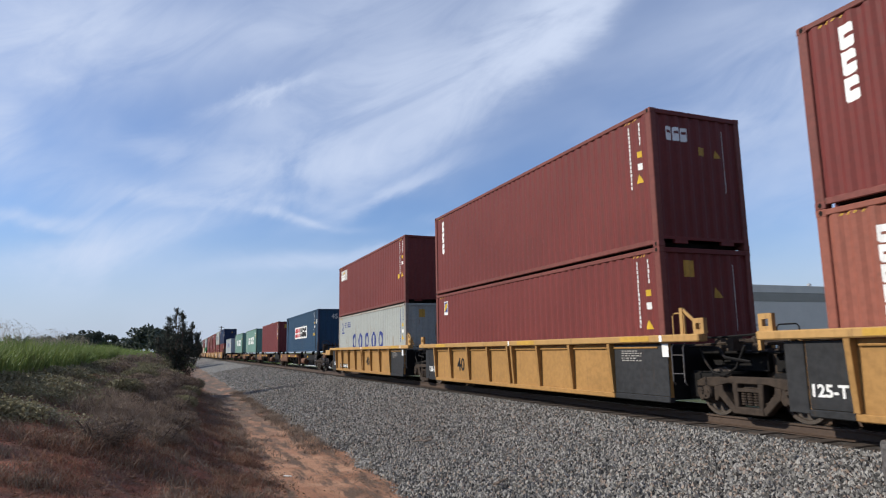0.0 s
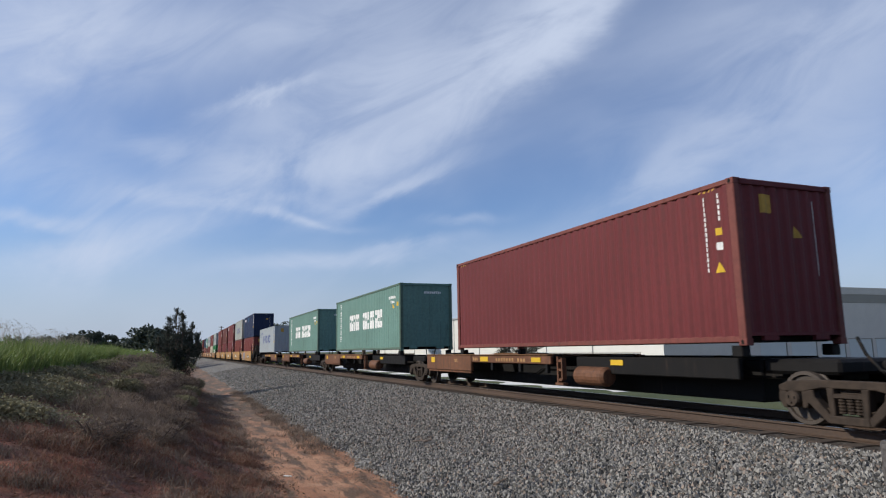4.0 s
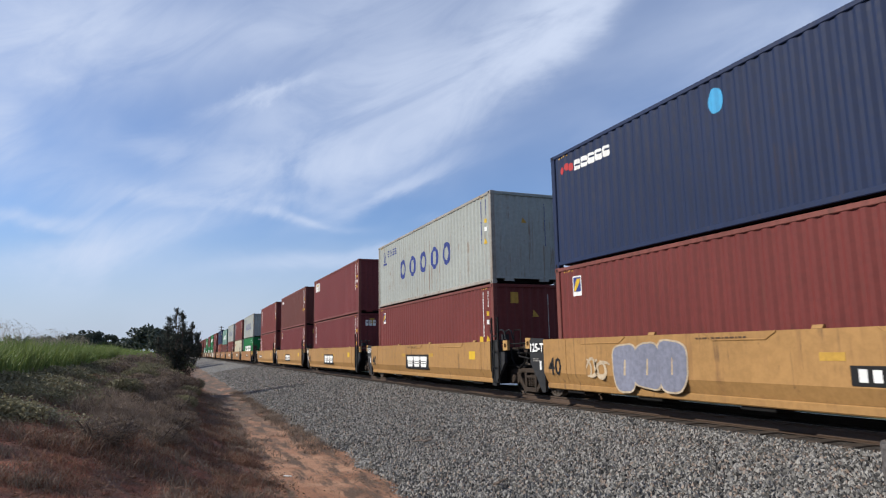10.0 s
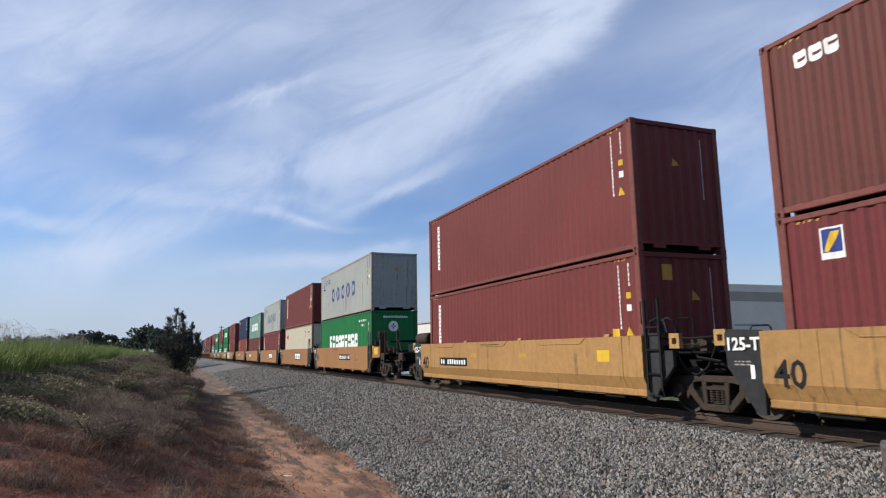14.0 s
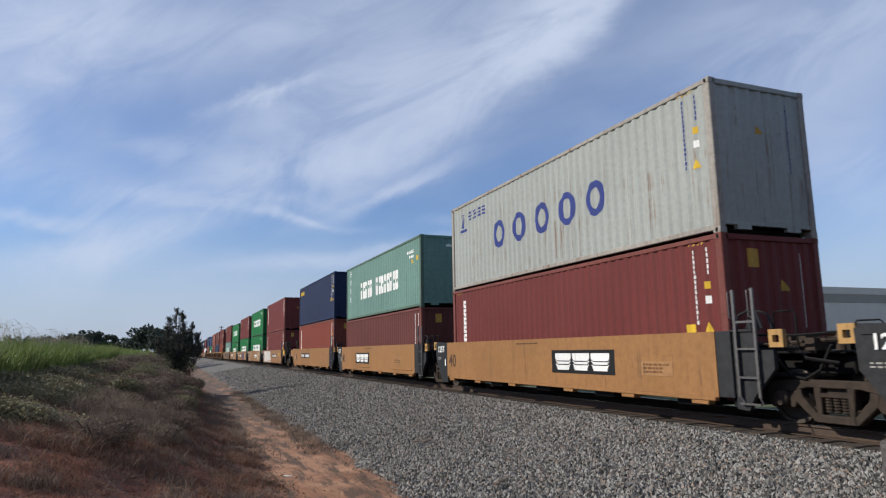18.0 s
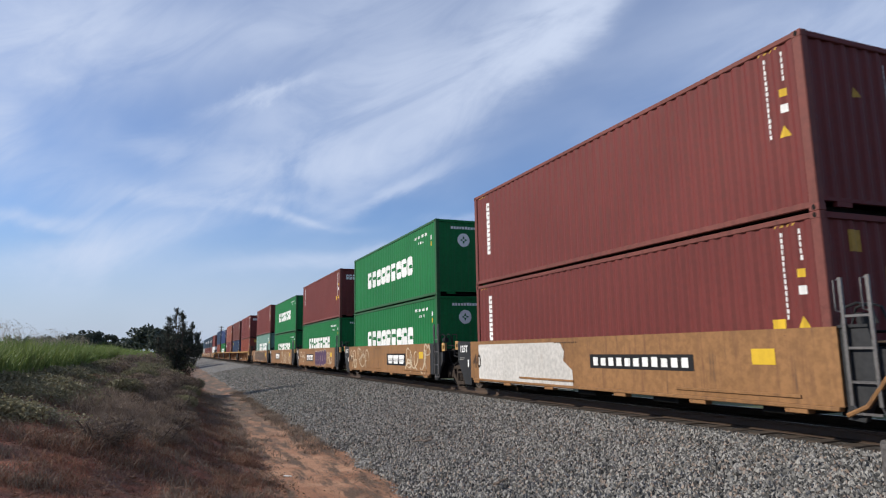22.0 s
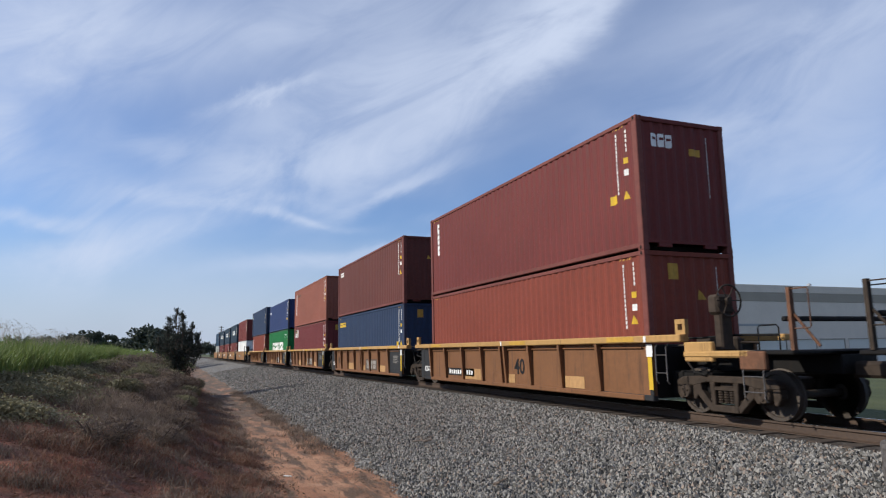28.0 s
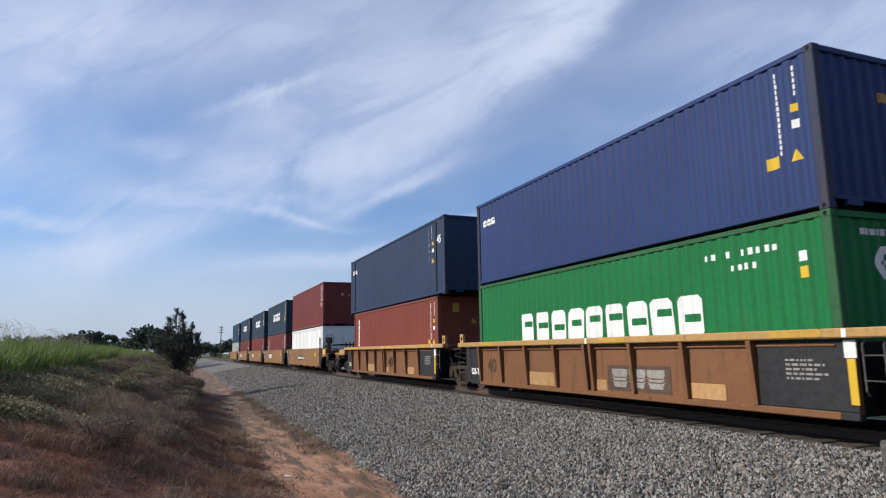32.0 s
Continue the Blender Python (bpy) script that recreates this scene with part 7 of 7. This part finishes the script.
    v, q = blades(on_ground(x, y), rng.uniform(0.03, 0.15, n), rng.uniform(0.004, 0.010, n), rng.uniform(0.4, 1.8, n), rng)
    pale = np.tile(rng.random(n) < 0.35, 2)
    tagged(new("dry_stems", array_mesh("dry_stems", v, q[pale], M_STRAW)), "pale dry stems on the bare slope", "grass", kind="stuff")
    q = q[~pale]
    tagged(new("stubble", array_mesh("stubble", v, q, M_DEAD)), "thin dead stubble on the bare slope", "grass", kind="stuff")
    # dark flat mats of dead grass on the path: middle, half length, half width
    for mx, my, hl, hw in ((-12.6, 2.80, 0.55, 0.28), (-12.0, 3.15, 0.7, 0.18), (-15.4, 3.10, 0.7, 0.16), (-13.6, 3.45, 0.6, 0.14), (-18.6, 3.3, 1.2, 0.18), (-22.8, 3.35, 1.6, 0.20), (-10.8, 2.9, 0.4, 0.12), (-17.2, 2.0, 0.8, 0.14), (-30.0, 2.6, 2.2, 0.35), (-36.0, 2.3, 2.5, 0.4)):
        n = int(1100 * hl)
        x, y = mx + rng.normal(0, hl * 0.55, n), my + rng.normal(0, hw * 0.55, n)
        v, q = blades(on_ground(x, y), rng.uniform(0.015, 0.06, n), rng.uniform(0.005, 0.012, n), rng.uniform(0.8, 2.2, n), rng)
        tagged(new("grass_mat", array_mesh("grass_mat", v, q, M_BRUSH)), "flat dark mat of dead grass on the clay path", "grass", kind="stuff")
    # sparse short tufts on the path
    n = 260
    cx, cy = -4.5 - 26 * rng.uniform(0, 1, n) ** 1.3, rng.uniform(2.3, 3.6, n)
    keep = np.array([wobble(a, b * 2, 1.1, 12.0) for a, b in zip(cx, cy)]) > 0.12
    cx, cy = cx[keep], cy[keep]
    x, y = np.repeat(cx, 30) + rng.normal(0, 0.13, len(cx) * 30), np.repeat(cy, 30) + rng.normal(0, 0.06, len(cx) * 30)
    v, q = blades(on_ground(x, y), rng.uniform(0.03, 0.10, len(x)), rng.uniform(0.005, 0.01, len(x)), rng.uniform(0.3, 1.2, len(x)), rng)
    tagged(new("path_tufts", array_mesh("path_tufts", v, q, M_STRAW)), "short dry tufts growing on the clay path", "grass", kind="stuff")


def shrub(x, y, high, wide, seed, label="grey-brown leafless shrub on the bank", leafy=0.4):
    rng = np.random.default_rng(seed)
    ob = thing("shrub", label, "shrub", "shrubs on the bank", at=(x, y, ground_z(x, y) - 0.05))
    bm = bmesh.new()
    for i in range(16):
        a, l = rng.uniform(0, 6.28), rng.uniform(0.6, 1.0)
        p1 = Vector((math.cos(a) * wide * 0.2, math.sin(a) * wide * 0.2, high * 0.4 * l))
        p2 = Vector((math.cos(a + 0.3) * wide * 0.5 * l, math.sin(a + 0.3) * wide * 0.5 * l, high * l))
        tube(bm, [(0, 0, 0), p1, p2], 0.008, 4)
        for k in range(3):
            d = Vector(rng.normal(size=3)) * high * 0.18
            tube(bm, [p1.lerp(p2, 0.3 + 0.25 * k), p1.lerp(p2, 0.3 + 0.25 * k) + d], 0.004, 3)
    part("twig_frame", bm, M_TWIG, ob)
    n = 3000
    u = rng.normal(size=(n, 3))
    u /= np.linalg.norm(u, axis=1)[:, None]
    r = rng.uniform(0.25, 1.0, n) ** 0.6
    pts = u * r[:, None] * np.array([wide / 2, wide / 2, high * 0.5]) + np.array([0, 0, high * 0.55])
    v, q = leaves(pts, rng.uniform(0.03, 0.075, n) * (1.0 if x < -20 else 0.5), rng, 1.0, 0.22)
    tagged(part("leaf_mass", array_mesh("leaf_mass", v, q, M_WEED if rng.random() < leafy else M_BRUSH), None, ob), kind="stuff")


def cedar(x, y, seed, label):
    """A wild cedar: a leader and side spires of different heights out of one dark skirt, with sky between them."""
    rng = np.random.default_rng(seed)
    ob = thing("cedar_tree", label, "tree", at=(x, y, ground_z(x, y) - 0.15))
    trunk, limbs, pts = bmesh.new(), bmesh.new(), []
    lathe(trunk, [(0.0, 0.14), (1.4, 0.09), (3.4, 0.02)], "Z", 8)
    # spires: offset across the view, offset along it, top, width
    for u, v, top, wide in ((-0.12, 0.0, 4.22, 1.00), (-0.66, 0.3, 3.80, 0.72), (0.34, -0.2, 3.98, 0.78), (0.76, 0.1, 3.48, 0.66), (1.06, 0.3, 2.92, 0.62), (-1.0, -0.2, 2.75, 0.70), (0.10, 0.5, 3.3, 0.9), (1.22, -0.1, 2.30, 0.6), (-0.38, -0.5, 3.2, 0.8), (0.56, 0.4, 3.0, 0.8)):
        foot, tip = np.array([0.25 * u * RIGHT.x, 0.25 * u * RIGHT.y, 0.5]), np.array([u * RIGHT.x + v * AIM.x, u * RIGHT.y + v * AIM.y, top])
        bend = foot * 0.45 + tip * 0.55 + np.array([0.22 * u * RIGHT.x, 0.22 * u * RIGHT.y, -0.1])
        tube(trunk, [tuple(foot), tuple(bend), tuple(tip)], 0.028, 5)
        for i in range(46):
            f = rng.uniform(0.25, 1.0)
            at = bend * (1 - (f - 0.25) / 0.75) + tip * ((f - 0.25) / 0.75)
            reach = wide / 2 * (1.10 - f) ** 0.45 * rng.uniform(0.25, 1.5)
            a = rng.uniform(0, 6.283)
            end = at + np.array([math.cos(a) * reach, math.sin(a) * reach, reach * rng.uniform(-0.05, 0.85)])
            end[2] = min(end[2], top + 0.06)
            tube(limbs, [tuple(at), tuple(end)], 0.009, 3)
            m = 34
            k = rng.uniform(0.25, 1.08, m)[:, None]
            pts.append(at * (1 - k) + end * k + rng.normal(size=(m, 3)) * np.array([0.030, 0.030, 0.055]))
    for i in range(260):          # the skirt
        z = rng.uniform(0.1, 2.3)
        reach = (1.18 - 0.30 * abs(z - 1.0)) * rng.uniform(0.4, 1.08)
        a = i * 2.4 + rng.uniform(-0.4, 0.4)
        end = np.array([math.cos(a) * reach, math.sin(a) * reach, z + reach * rng.uniform(0.1, 0.5)])
        tube(limbs, [(0, 0, z * 0.8), tuple(end)], 0.010, 3)
        m = 52
        k = rng.uniform(0.2, 1.05, m)[:, None]
        pts.append(np.array([0, 0, z * 0.8]) * (1 - k) + end * k + rng.normal(size=(m, 3)) * 0.07)
    part("trunk", trunk, M_BARK, ob)
    part("limb_frame", limbs, M_BARK, ob)
    pts = np.concatenate(pts)
    v, q = leaves(pts, rng.uniform(0.025, 0.060, len(pts)), rng, 2.4, 0.28)
    part("crown", array_mesh("crown", v, q, M_CEDAR), None, ob)


def conifer(x, y, high, wide, seed, base=None, label="dark evergreen cedar standing on the bank"):
    """A cedar: trunk, upswept limbs and sprays of scale leaves with gaps between them."""
    rng = np.random.default_rng(seed)
    ob = thing("cedar_tree", label, "tree", at=(x, y, (ground_z(x, y) if base is None else base) - 0.1))
    bm = bmesh.new()
    lathe(bm, [(0.0, high * 0.035), (high * 0.4, high * 0.022), (high * 0.97, 0.01)], "Z", 8)
    part("trunk", bm, M_BARK, ob)
    limbs = bmesh.new()
    pts, n_limb = [], 190
    for i in range(n_limb):
        f = (i + 0.5) / n_limb
        z0 = high * (0.03 + 0.90 * f)
        reach = wide / 2 * (1 - f) ** 0.75 * rng.uniform(0.55, 1.12)
        a = i * 2.4 + rng.uniform(-0.5, 0.5)
        rise = rng.uniform(0.10, 0.45) * reach + 0.08 * high * f
        tip = np.array([math.cos(a) * reach, math.sin(a) * reach, min(z0 + rise, high * 1.0)])
        tube(limbs, [(0, 0, z0), tuple(tip * np.array([0.55, 0.55, 0]) + np.array([0, 0, z0 + rise * 0.35])), tuple(tip)], 0.012 + 0.006 * (1 - f), 4)
        m = int(70 * (1 - 0.45 * f))
        k = rng.uniform(0.15, 1.05, m)
        line = np.array([0, 0, z0]) * (1 - k)[:, None] + tip * k[:, None]
        line[:, 2] -= 0.12 * rise * np.sin(np.pi * np.clip(k, 0, 1))
        pts.append(line + rng.normal(size=(m, 3)) * np.array([0.035, 0.035, 0.045]) * high / 4.2 * 1.15)
    part("limb_frame", limbs, M_BARK, ob)
    pts = np.concatenate(pts)
    pts = np.repeat(pts, 2, axis=0) + rng.normal(size=(2 * len(pts), 3)) * 0.03 * high / 4.2
    v, q = leaves(pts, rng.uniform(0.03, 0.062, len(pts)) * high / 4.2, rng, 2.6, 0.3)
    part("crown", array_mesh("crown", v, q, M_CEDAR), None, ob)


def broadleaf(x, y, high, wide, seed, base=None, label="dark green broadleaf tree in the distance", clumps=26, per=150, leaf=0.22):
    rng = np.random.default_rng(seed)
    ob = thing("tree", label, "tree", "distant trees", at=(x, y, (ground_z(x, y) if base is None else base) - 0.2))
    bm = bmesh.new()
    lathe(bm, [(0.0, high * 0.03), (high * 0.35, high * 0.02), (high * 0.75, high * 0.006)], "Z", 8)
    crown = []
    for i in range(clumps):
        u = rng.normal(size=3)
        u /= np.linalg.norm(u)
        c = u * np.array([wide * 0.40, wide * 0.40, high * 0.30]) * rng.uniform(0.35, 1.0) + np.array([0, 0, high * 0.60])
        if i < 9:
            tube(bm, [(0, 0, high * rng.uniform(0.25, 0.5)), tuple(c * np.array([0.6, 0.6, 0.92])), tuple(c)], high * 0.006, 4)
        d = rng.normal(size=(per, 3))
        d /= np.linalg.norm(d, axis=1)[:, None]
        crown.append(c + d * (rng.uniform(0.3, 1.0, per) ** 0.5)[:, None] * np.array([1, 1, 0.75]) * wide * rng.uniform(0.10, 0.19))
    part("trunk", bm, M_BARK, ob)
    crown = np.concatenate(crown)
    v, q = leaves(crown, rng.uniform(0.6, 1.3, len(crown)) * leaf, rng, 0.8)
    part("crown", array_mesh("crown", v, q, M_TREE), None, ob)


def along(px, k, drop=0.0):
    """The place k metres ahead at a bearing whose tangent from the axis is px."""
    d = AIM + RIGHT * px
    return EYE.x + d.x * k, EYE.y + d.y * k


def planting():
    cedar(-39.0, 0.05, 5, "dark ragged evergreen cedar standing on the bank")
    for i, (x, y, h, w) in enumerate(((-33.5, -0.9, 1.0, 1.6), (-35.5, -0.2, 0.9, 1.5), (-31.0, -1.4, 0.85, 1.5), (-28.0, -1.9, 0.75, 1.3), (-24.5, -1.1, 0.65, 1.1), (-37.0, -1.4, 1.2, 1.8),
                                       (-30.0, -2.6, 0.6, 1.3), (-36.0, 0.6, 0.7, 1.2), (-17.0, -1.0, 0.5, 0.9), (-34.5, 0.5, 0.8, 1.5), (-32.0, 0.1, 0.85, 1.5), (-29.0, -0.5, 0.85, 1.5), (-26.0, -0.4, 0.75, 1.3), (-37.5, 0.9, 0.8, 1.3), (-38.0, -1.0, 1.2, 1.9), (-22.0, -0.7, 0.65, 1.2),
                                       (-10.3, -0.85, 0.45, 0.85), (-12.5, -0.2, 0.4, 0.9), (-15.5, 0.1, 0.5, 1.0), (-19.0, -0.1, 0.55, 1.1), (-33.0, -2.0, 1.0, 1.8), (-27.0, -1.2, 0.75, 1.4), (-25.0, 0.2, 0.6, 1.2), (-29.5, 0.45, 0.6, 1.2), (-20.5, -1.3, 0.55, 1.1), (-22.8, 0.2, 0.5, 1.1))):
        shrub(x, y, h, w, 60 + i, leafy=0.5 if x < -20 else 0.0)
    rnd = random.Random(9)
    # tree line behind the field
    for px, k, h, w in ((-0.655, 210, 7.0, 9), (-0.625, 200, 7.2, 9), (-0.59, 190, 7.4, 10), (-0.565, 190, 7.8, 9), (-0.545, 185, 8.2, 9), (-0.525, 180, 8.0, 8), (-0.508, 185, 7.0, 7),
                        (-0.495, 190, 4.8, 9), (-0.478, 170, 5.2, 9), (-0.46, 150, 5.8, 8), (-0.449, 120, 7.6, 7.5), (-0.432, 110, 6.0, 7), (-0.42, 105, 5.0, 6), (-0.40, 140, 6, 8),
                        (-0.385, 240, 6.5, 9), (-0.368, 250, 7.5, 10), (-0.352, 260, 7.0, 11), (-0.336, 255, 8.0, 10), (-0.322, 250, 9.5, 10), (-0.305, 260, 8.0, 11), (-0.29, 270, 8.5, 11), (-0.27, 280, 9, 12)):
        x, y = along(px, k)
        broadleaf(x, y, h + rnd.uniform(-0.4, 0.4), w, int(1000 - px * 1000), None if y < 0 else -1.2, clumps=20, per=110, leaf=0.30)
    for px, k, h, w in ((-0.122, 150, 16.4, 10.0), (-0.100, 152, 14.6, 8.0), (-0.248, 215, 14.0, 12), (-0.226, 225, 12.5, 11), (-0.21, 230, 12, 10)):
        x, y = along(px, k)
        broadleaf(x, y, h, w, int(2000 - px * 1000), -1.4, clumps=26, per=150, leaf=0.32)
    x, y = along(0.123, 70)
    conifer(x, y, 5.6, 6.4, 21, -1.55, "small dark evergreen tree before the warehouse")
    x, y = along(0.090, 69)
    conifer(x, y, 3.7, 4.0, 22, -1.55, "small dark evergreen tree before the warehouse")
    # low scrub beyond the end of the field
    rng = np.random.default_rng(31)
    n = 16000
    x, y = rng.uniform(-330, -110, n), rng.uniform(-14, 3.0, n)
    far = rng.random(n) < 0.4
    y[far] = rng.uniform(14.5, 26, far.sum())
    pts = on_ground(x, y)
    pts[:, 2] += rng.uniform(0, 1, n) ** 2 * np.where(y > 5, 1.6, 1.3)
    v, q = leaves(pts, rng.uniform(0.1, 0.3, n), rng)
    tagged(new("scrub", array_mesh("scrub", v, q, M_GRASS)), "yellow-green scrub beside the distant track", "bushes", kind="stuff")


field()
bank_weeds()
planting()


# ---------------------------------------------------------------- small things beside the track
def roadside():
    ob = thing("marker_post", "grey galvanised steel marker post standing in the ballast", "post", at=(-4.35, 6.35, -0.62))
    bm = bmesh.new()
    prism(bm, [(-0.05, 0.0), (0.05, 0.0), (0.05, 0.93), (0.03, 0.96), (-0.03, 0.96), (-0.05, 0.93)], -0.03, 0.03)
    box(bm, -0.02, 0.02, -0.05, -0.03, 0.0, 0.92)
    part("steel_post", bm, M_STEEL, ob)
    sx, sy = -12.75, 2.02
    scrap = part("paper_scrap", bbox(-0.075, 0.075, -0.03, 0.03, 0.0, 0.012, 0.003), M_WHITE, None)
    scrap.location = (sx, sy, ground_z(sx, sy) + 0.006)
    scrap.rotation_euler = (0.05, 0.08, 1.1)
    tagged(scrap, "small white scrap of paper on the clay path", "litter")
    for i, (x, y, l) in enumerate(((-33.0, 4.6, 0.9), (-13.9, 4.9, 0.55), (-9.3, 4.6, 0.4))):
        bm = bmesh.new()
        tube(bm, [(0, 0, 0.03), (l * 0.4, 0.05, 0.07), (l * 0.8, -0.03, 0.08), (l, 0.06, 0.12)], 0.018, 6)
        tube(bm, [(l * 0.5, 0.02, 0.07), (l * 0.7, 0.18, 0.16)], 0.011, 5)
        st = part("dead_branch", bm, M_TWIG, None)
        st.location = (x, y, ballast_z(x, y) + 0.01)
        st.rotation_euler = (0, 0, 1.2 - 0.8 * i)
        tagged(st, "dark dead branch lying on the ballast", "branch", "branches on the ballast")
    x, y = along(-0.338, 230)
    pole = thing("utility_pole", "slim lattice utility pole above distant trees", "utility pole", at=(x, y, -1.2))
    bm = bmesh.new()
    tube(bm, [(0, 0, 0), (0, 0, 11.8)], 0.16, 8)
    part("mast", bm, M_BARK, pole)
    for z in (11.4, 10.5, 9.6):
        part("cross_arm", bbox(-0.1, 0.1, -0.9, 0.9, z, z + 0.16, 0.02), M_BARK, pole)


roadside()


# ---------------------------------------------------------------- beyond the track
M_WALLWHITE = material("white_metal_siding", (0.58, 0.575, 0.54), 0.55, 0.0, 0.04, 6.0, (0.5, 0.5, 0.46), 0.05)
M_WALLGREY = material("grey_metal_siding", (0.62, 0.545, 0.475), 0.6, 0.0, 0.05, 6.0)
M_BANDGREY = material("dark_grey_band", (0.31, 0.27, 0.22), 0.6, 0.0, 0.06, 6.0)
M_TRIM = material("grey_trim", (0.30, 0.31, 0.32), 0.5, 0.0, 0.05, 8.0)
M_CONCRETE = material("pale_concrete", (0.62, 0.61, 0.57), 0.85, 0.0, 0.08, 3.0, (0.4, 0.39, 0.36), 0.2, coords="World")

BX1, BY1 = -63.8, 54.8     # near corner of the warehouse


def warehouse():
    ob = thing("warehouse", "long white metal warehouse with a grey end wall and parapet", "building", at=(BX1, BY1, -1.7))
    put("side_wall", ("wh",), lambda: bbox(-120, 0, 0, 0.3, 0, 9.2, 0.02), M_WALLWHITE, ob, label="white metal siding")
    put("end_wall", ("wh",), lambda: bbox(0.003, 0.3, -0.02, 62, 0, 8.55, 0.02), M_WALLGREY, ob, label="grey metal siding")
    put("parapet_band", ("wh",), lambda: bbox(0.0, 0.34, -0.02, 62, 8.555, 9.75, 0.02), M_BANDGREY, ob, label="dark grey parapet band")
    put("parapet_cap", ("wh",), lambda: bbox(0.0, 0.36, -0.03, 62, 9.755, 10.75, 0.02), M_WALLGREY, ob, label="light grey parapet cap")
    put("corner_trim", ("wh",), lambda: bbox(-0.25, 0.37, -0.12, -0.035, 0, 10.8, 0.02), M_WALLWHITE, ob, label="white corner trim")
    put("eave", ("wh",), lambda: bbox(-120, -0.26, -0.35, 0.1, 9.205, 9.50, 0.03), M_TRIM, ob, label="grey eave gutter")
    put("roof", ("wh",), lambda: extruded([(0.3, 9.3), (31, 10.3), (62, 9.3), (62, 9.2), (0.3, 9.2)], -120, -0.01), M_WALLGREY, ob)
    put("back_wall", ("wh",), lambda: bbox(-120, 0, 61.8, 62, 0, 9.2, 0.02), M_WALLGREY, ob)
    for i in range(9):
        put("downpipe", ("wh",), lambda: bbox(-0.07, 0.07, -0.12, -0.005, 0, 9.2, 0.02), M_TRIM, ob, (-14.4 - 12.5 * i, 0, 0))
    put("vent", ("wh",), lambda: vent_louvre(), M_TRIM, ob, (-7.5, -0.02, 4.4), "grey wall louvre")
    for i in range(8):
        d = put("dock_door", ("wh",), lambda: bbox(0.303, 0.34, -2.3, 2.3, 0.2, 3.4, 0.01), M_WALLWHITE, ob, (0, 18 + 5.6 * i, 0), "pale roll-up dock door")
        put("door_frame", ("wh",), lambda: dock_frame(), M_BANDGREY, d)
    put("wall_sign", ("wh",), lambda: bbox(0.303, 0.33, 11.5, 17.5, 5.3, 5.6, 0.01), M_TRIM, ob)
    for x, y in ((-1.2, 5.3), (-3.0, 30.0)):
        put("roof_vent", ("wh",), lambda: roof_vent(), M_TRIM, ob, (x, y, 10.3), "small roof vent pipe")


def vent_louvre():
    bm = bmesh.new()
    for i in range(7):
        box(bm, -0.75, 0.75, -0.06, 0.0, i * 0.26, i * 0.26 + 0.13)
    return bm


def dock_frame():
    bm = bmesh.new()
    box(bm, 0.33, 0.42, -2.45, 2.45, 3.42, 3.55)
    box(bm, 0.33, 0.42, 2.32, 2.45, 0.2, 3.41)
    return bm


def roof_vent():
    bm = bmesh.new()
    lathe(bm, [(0.0, 0.12), (0.9, 0.12), (0.92, 0.3), (1.15, 0.3), (1.25, 0.1)], "Z", 12)
    return bm


warehouse()
bm = bmesh.new()
box(bm, -190, -28, 17.6, 25.5, -1.35, -1.02)
apron = part("concrete_apron", bm, M_CONCRETE, None)
tagged(apron, "pale concrete yard beside the warehouse", "pavement", kind="structure")


# ---------------------------------------------------------------- moving the train
def run_at(t):
    return float(np.interp(t, [q[0] for q in RUN], [q[1] for q in RUN]))


def motions():
    for ob, base in MOVERS:
        walk(ob, [(t, pose(base.x + run, base.y, base.z)) for t, run in RUN])
    steps = [i * 0.04 for i in range(801)]
    turns = [(t, Euler((0, run_at(t) / WHEEL_R, 0)).to_matrix().to_4x4()) for t in steps]
    lead = {}
    for w, x in WHEELSETS:
        if x not in lead:
            walk(w, [(t, Matrix.Translation((x, 0, WHEEL_R)) @ m) for t, m in turns])
            lead[x] = w.animation_data
        else:       # all wheelsets turn alike: they follow the curves of the first one
            w.rotation_mode = "QUATERNION"
            keys = w.animation_data_create()
            keys.action = lead[x].action
            keys.action_slot = lead[x].action_slot


motions()
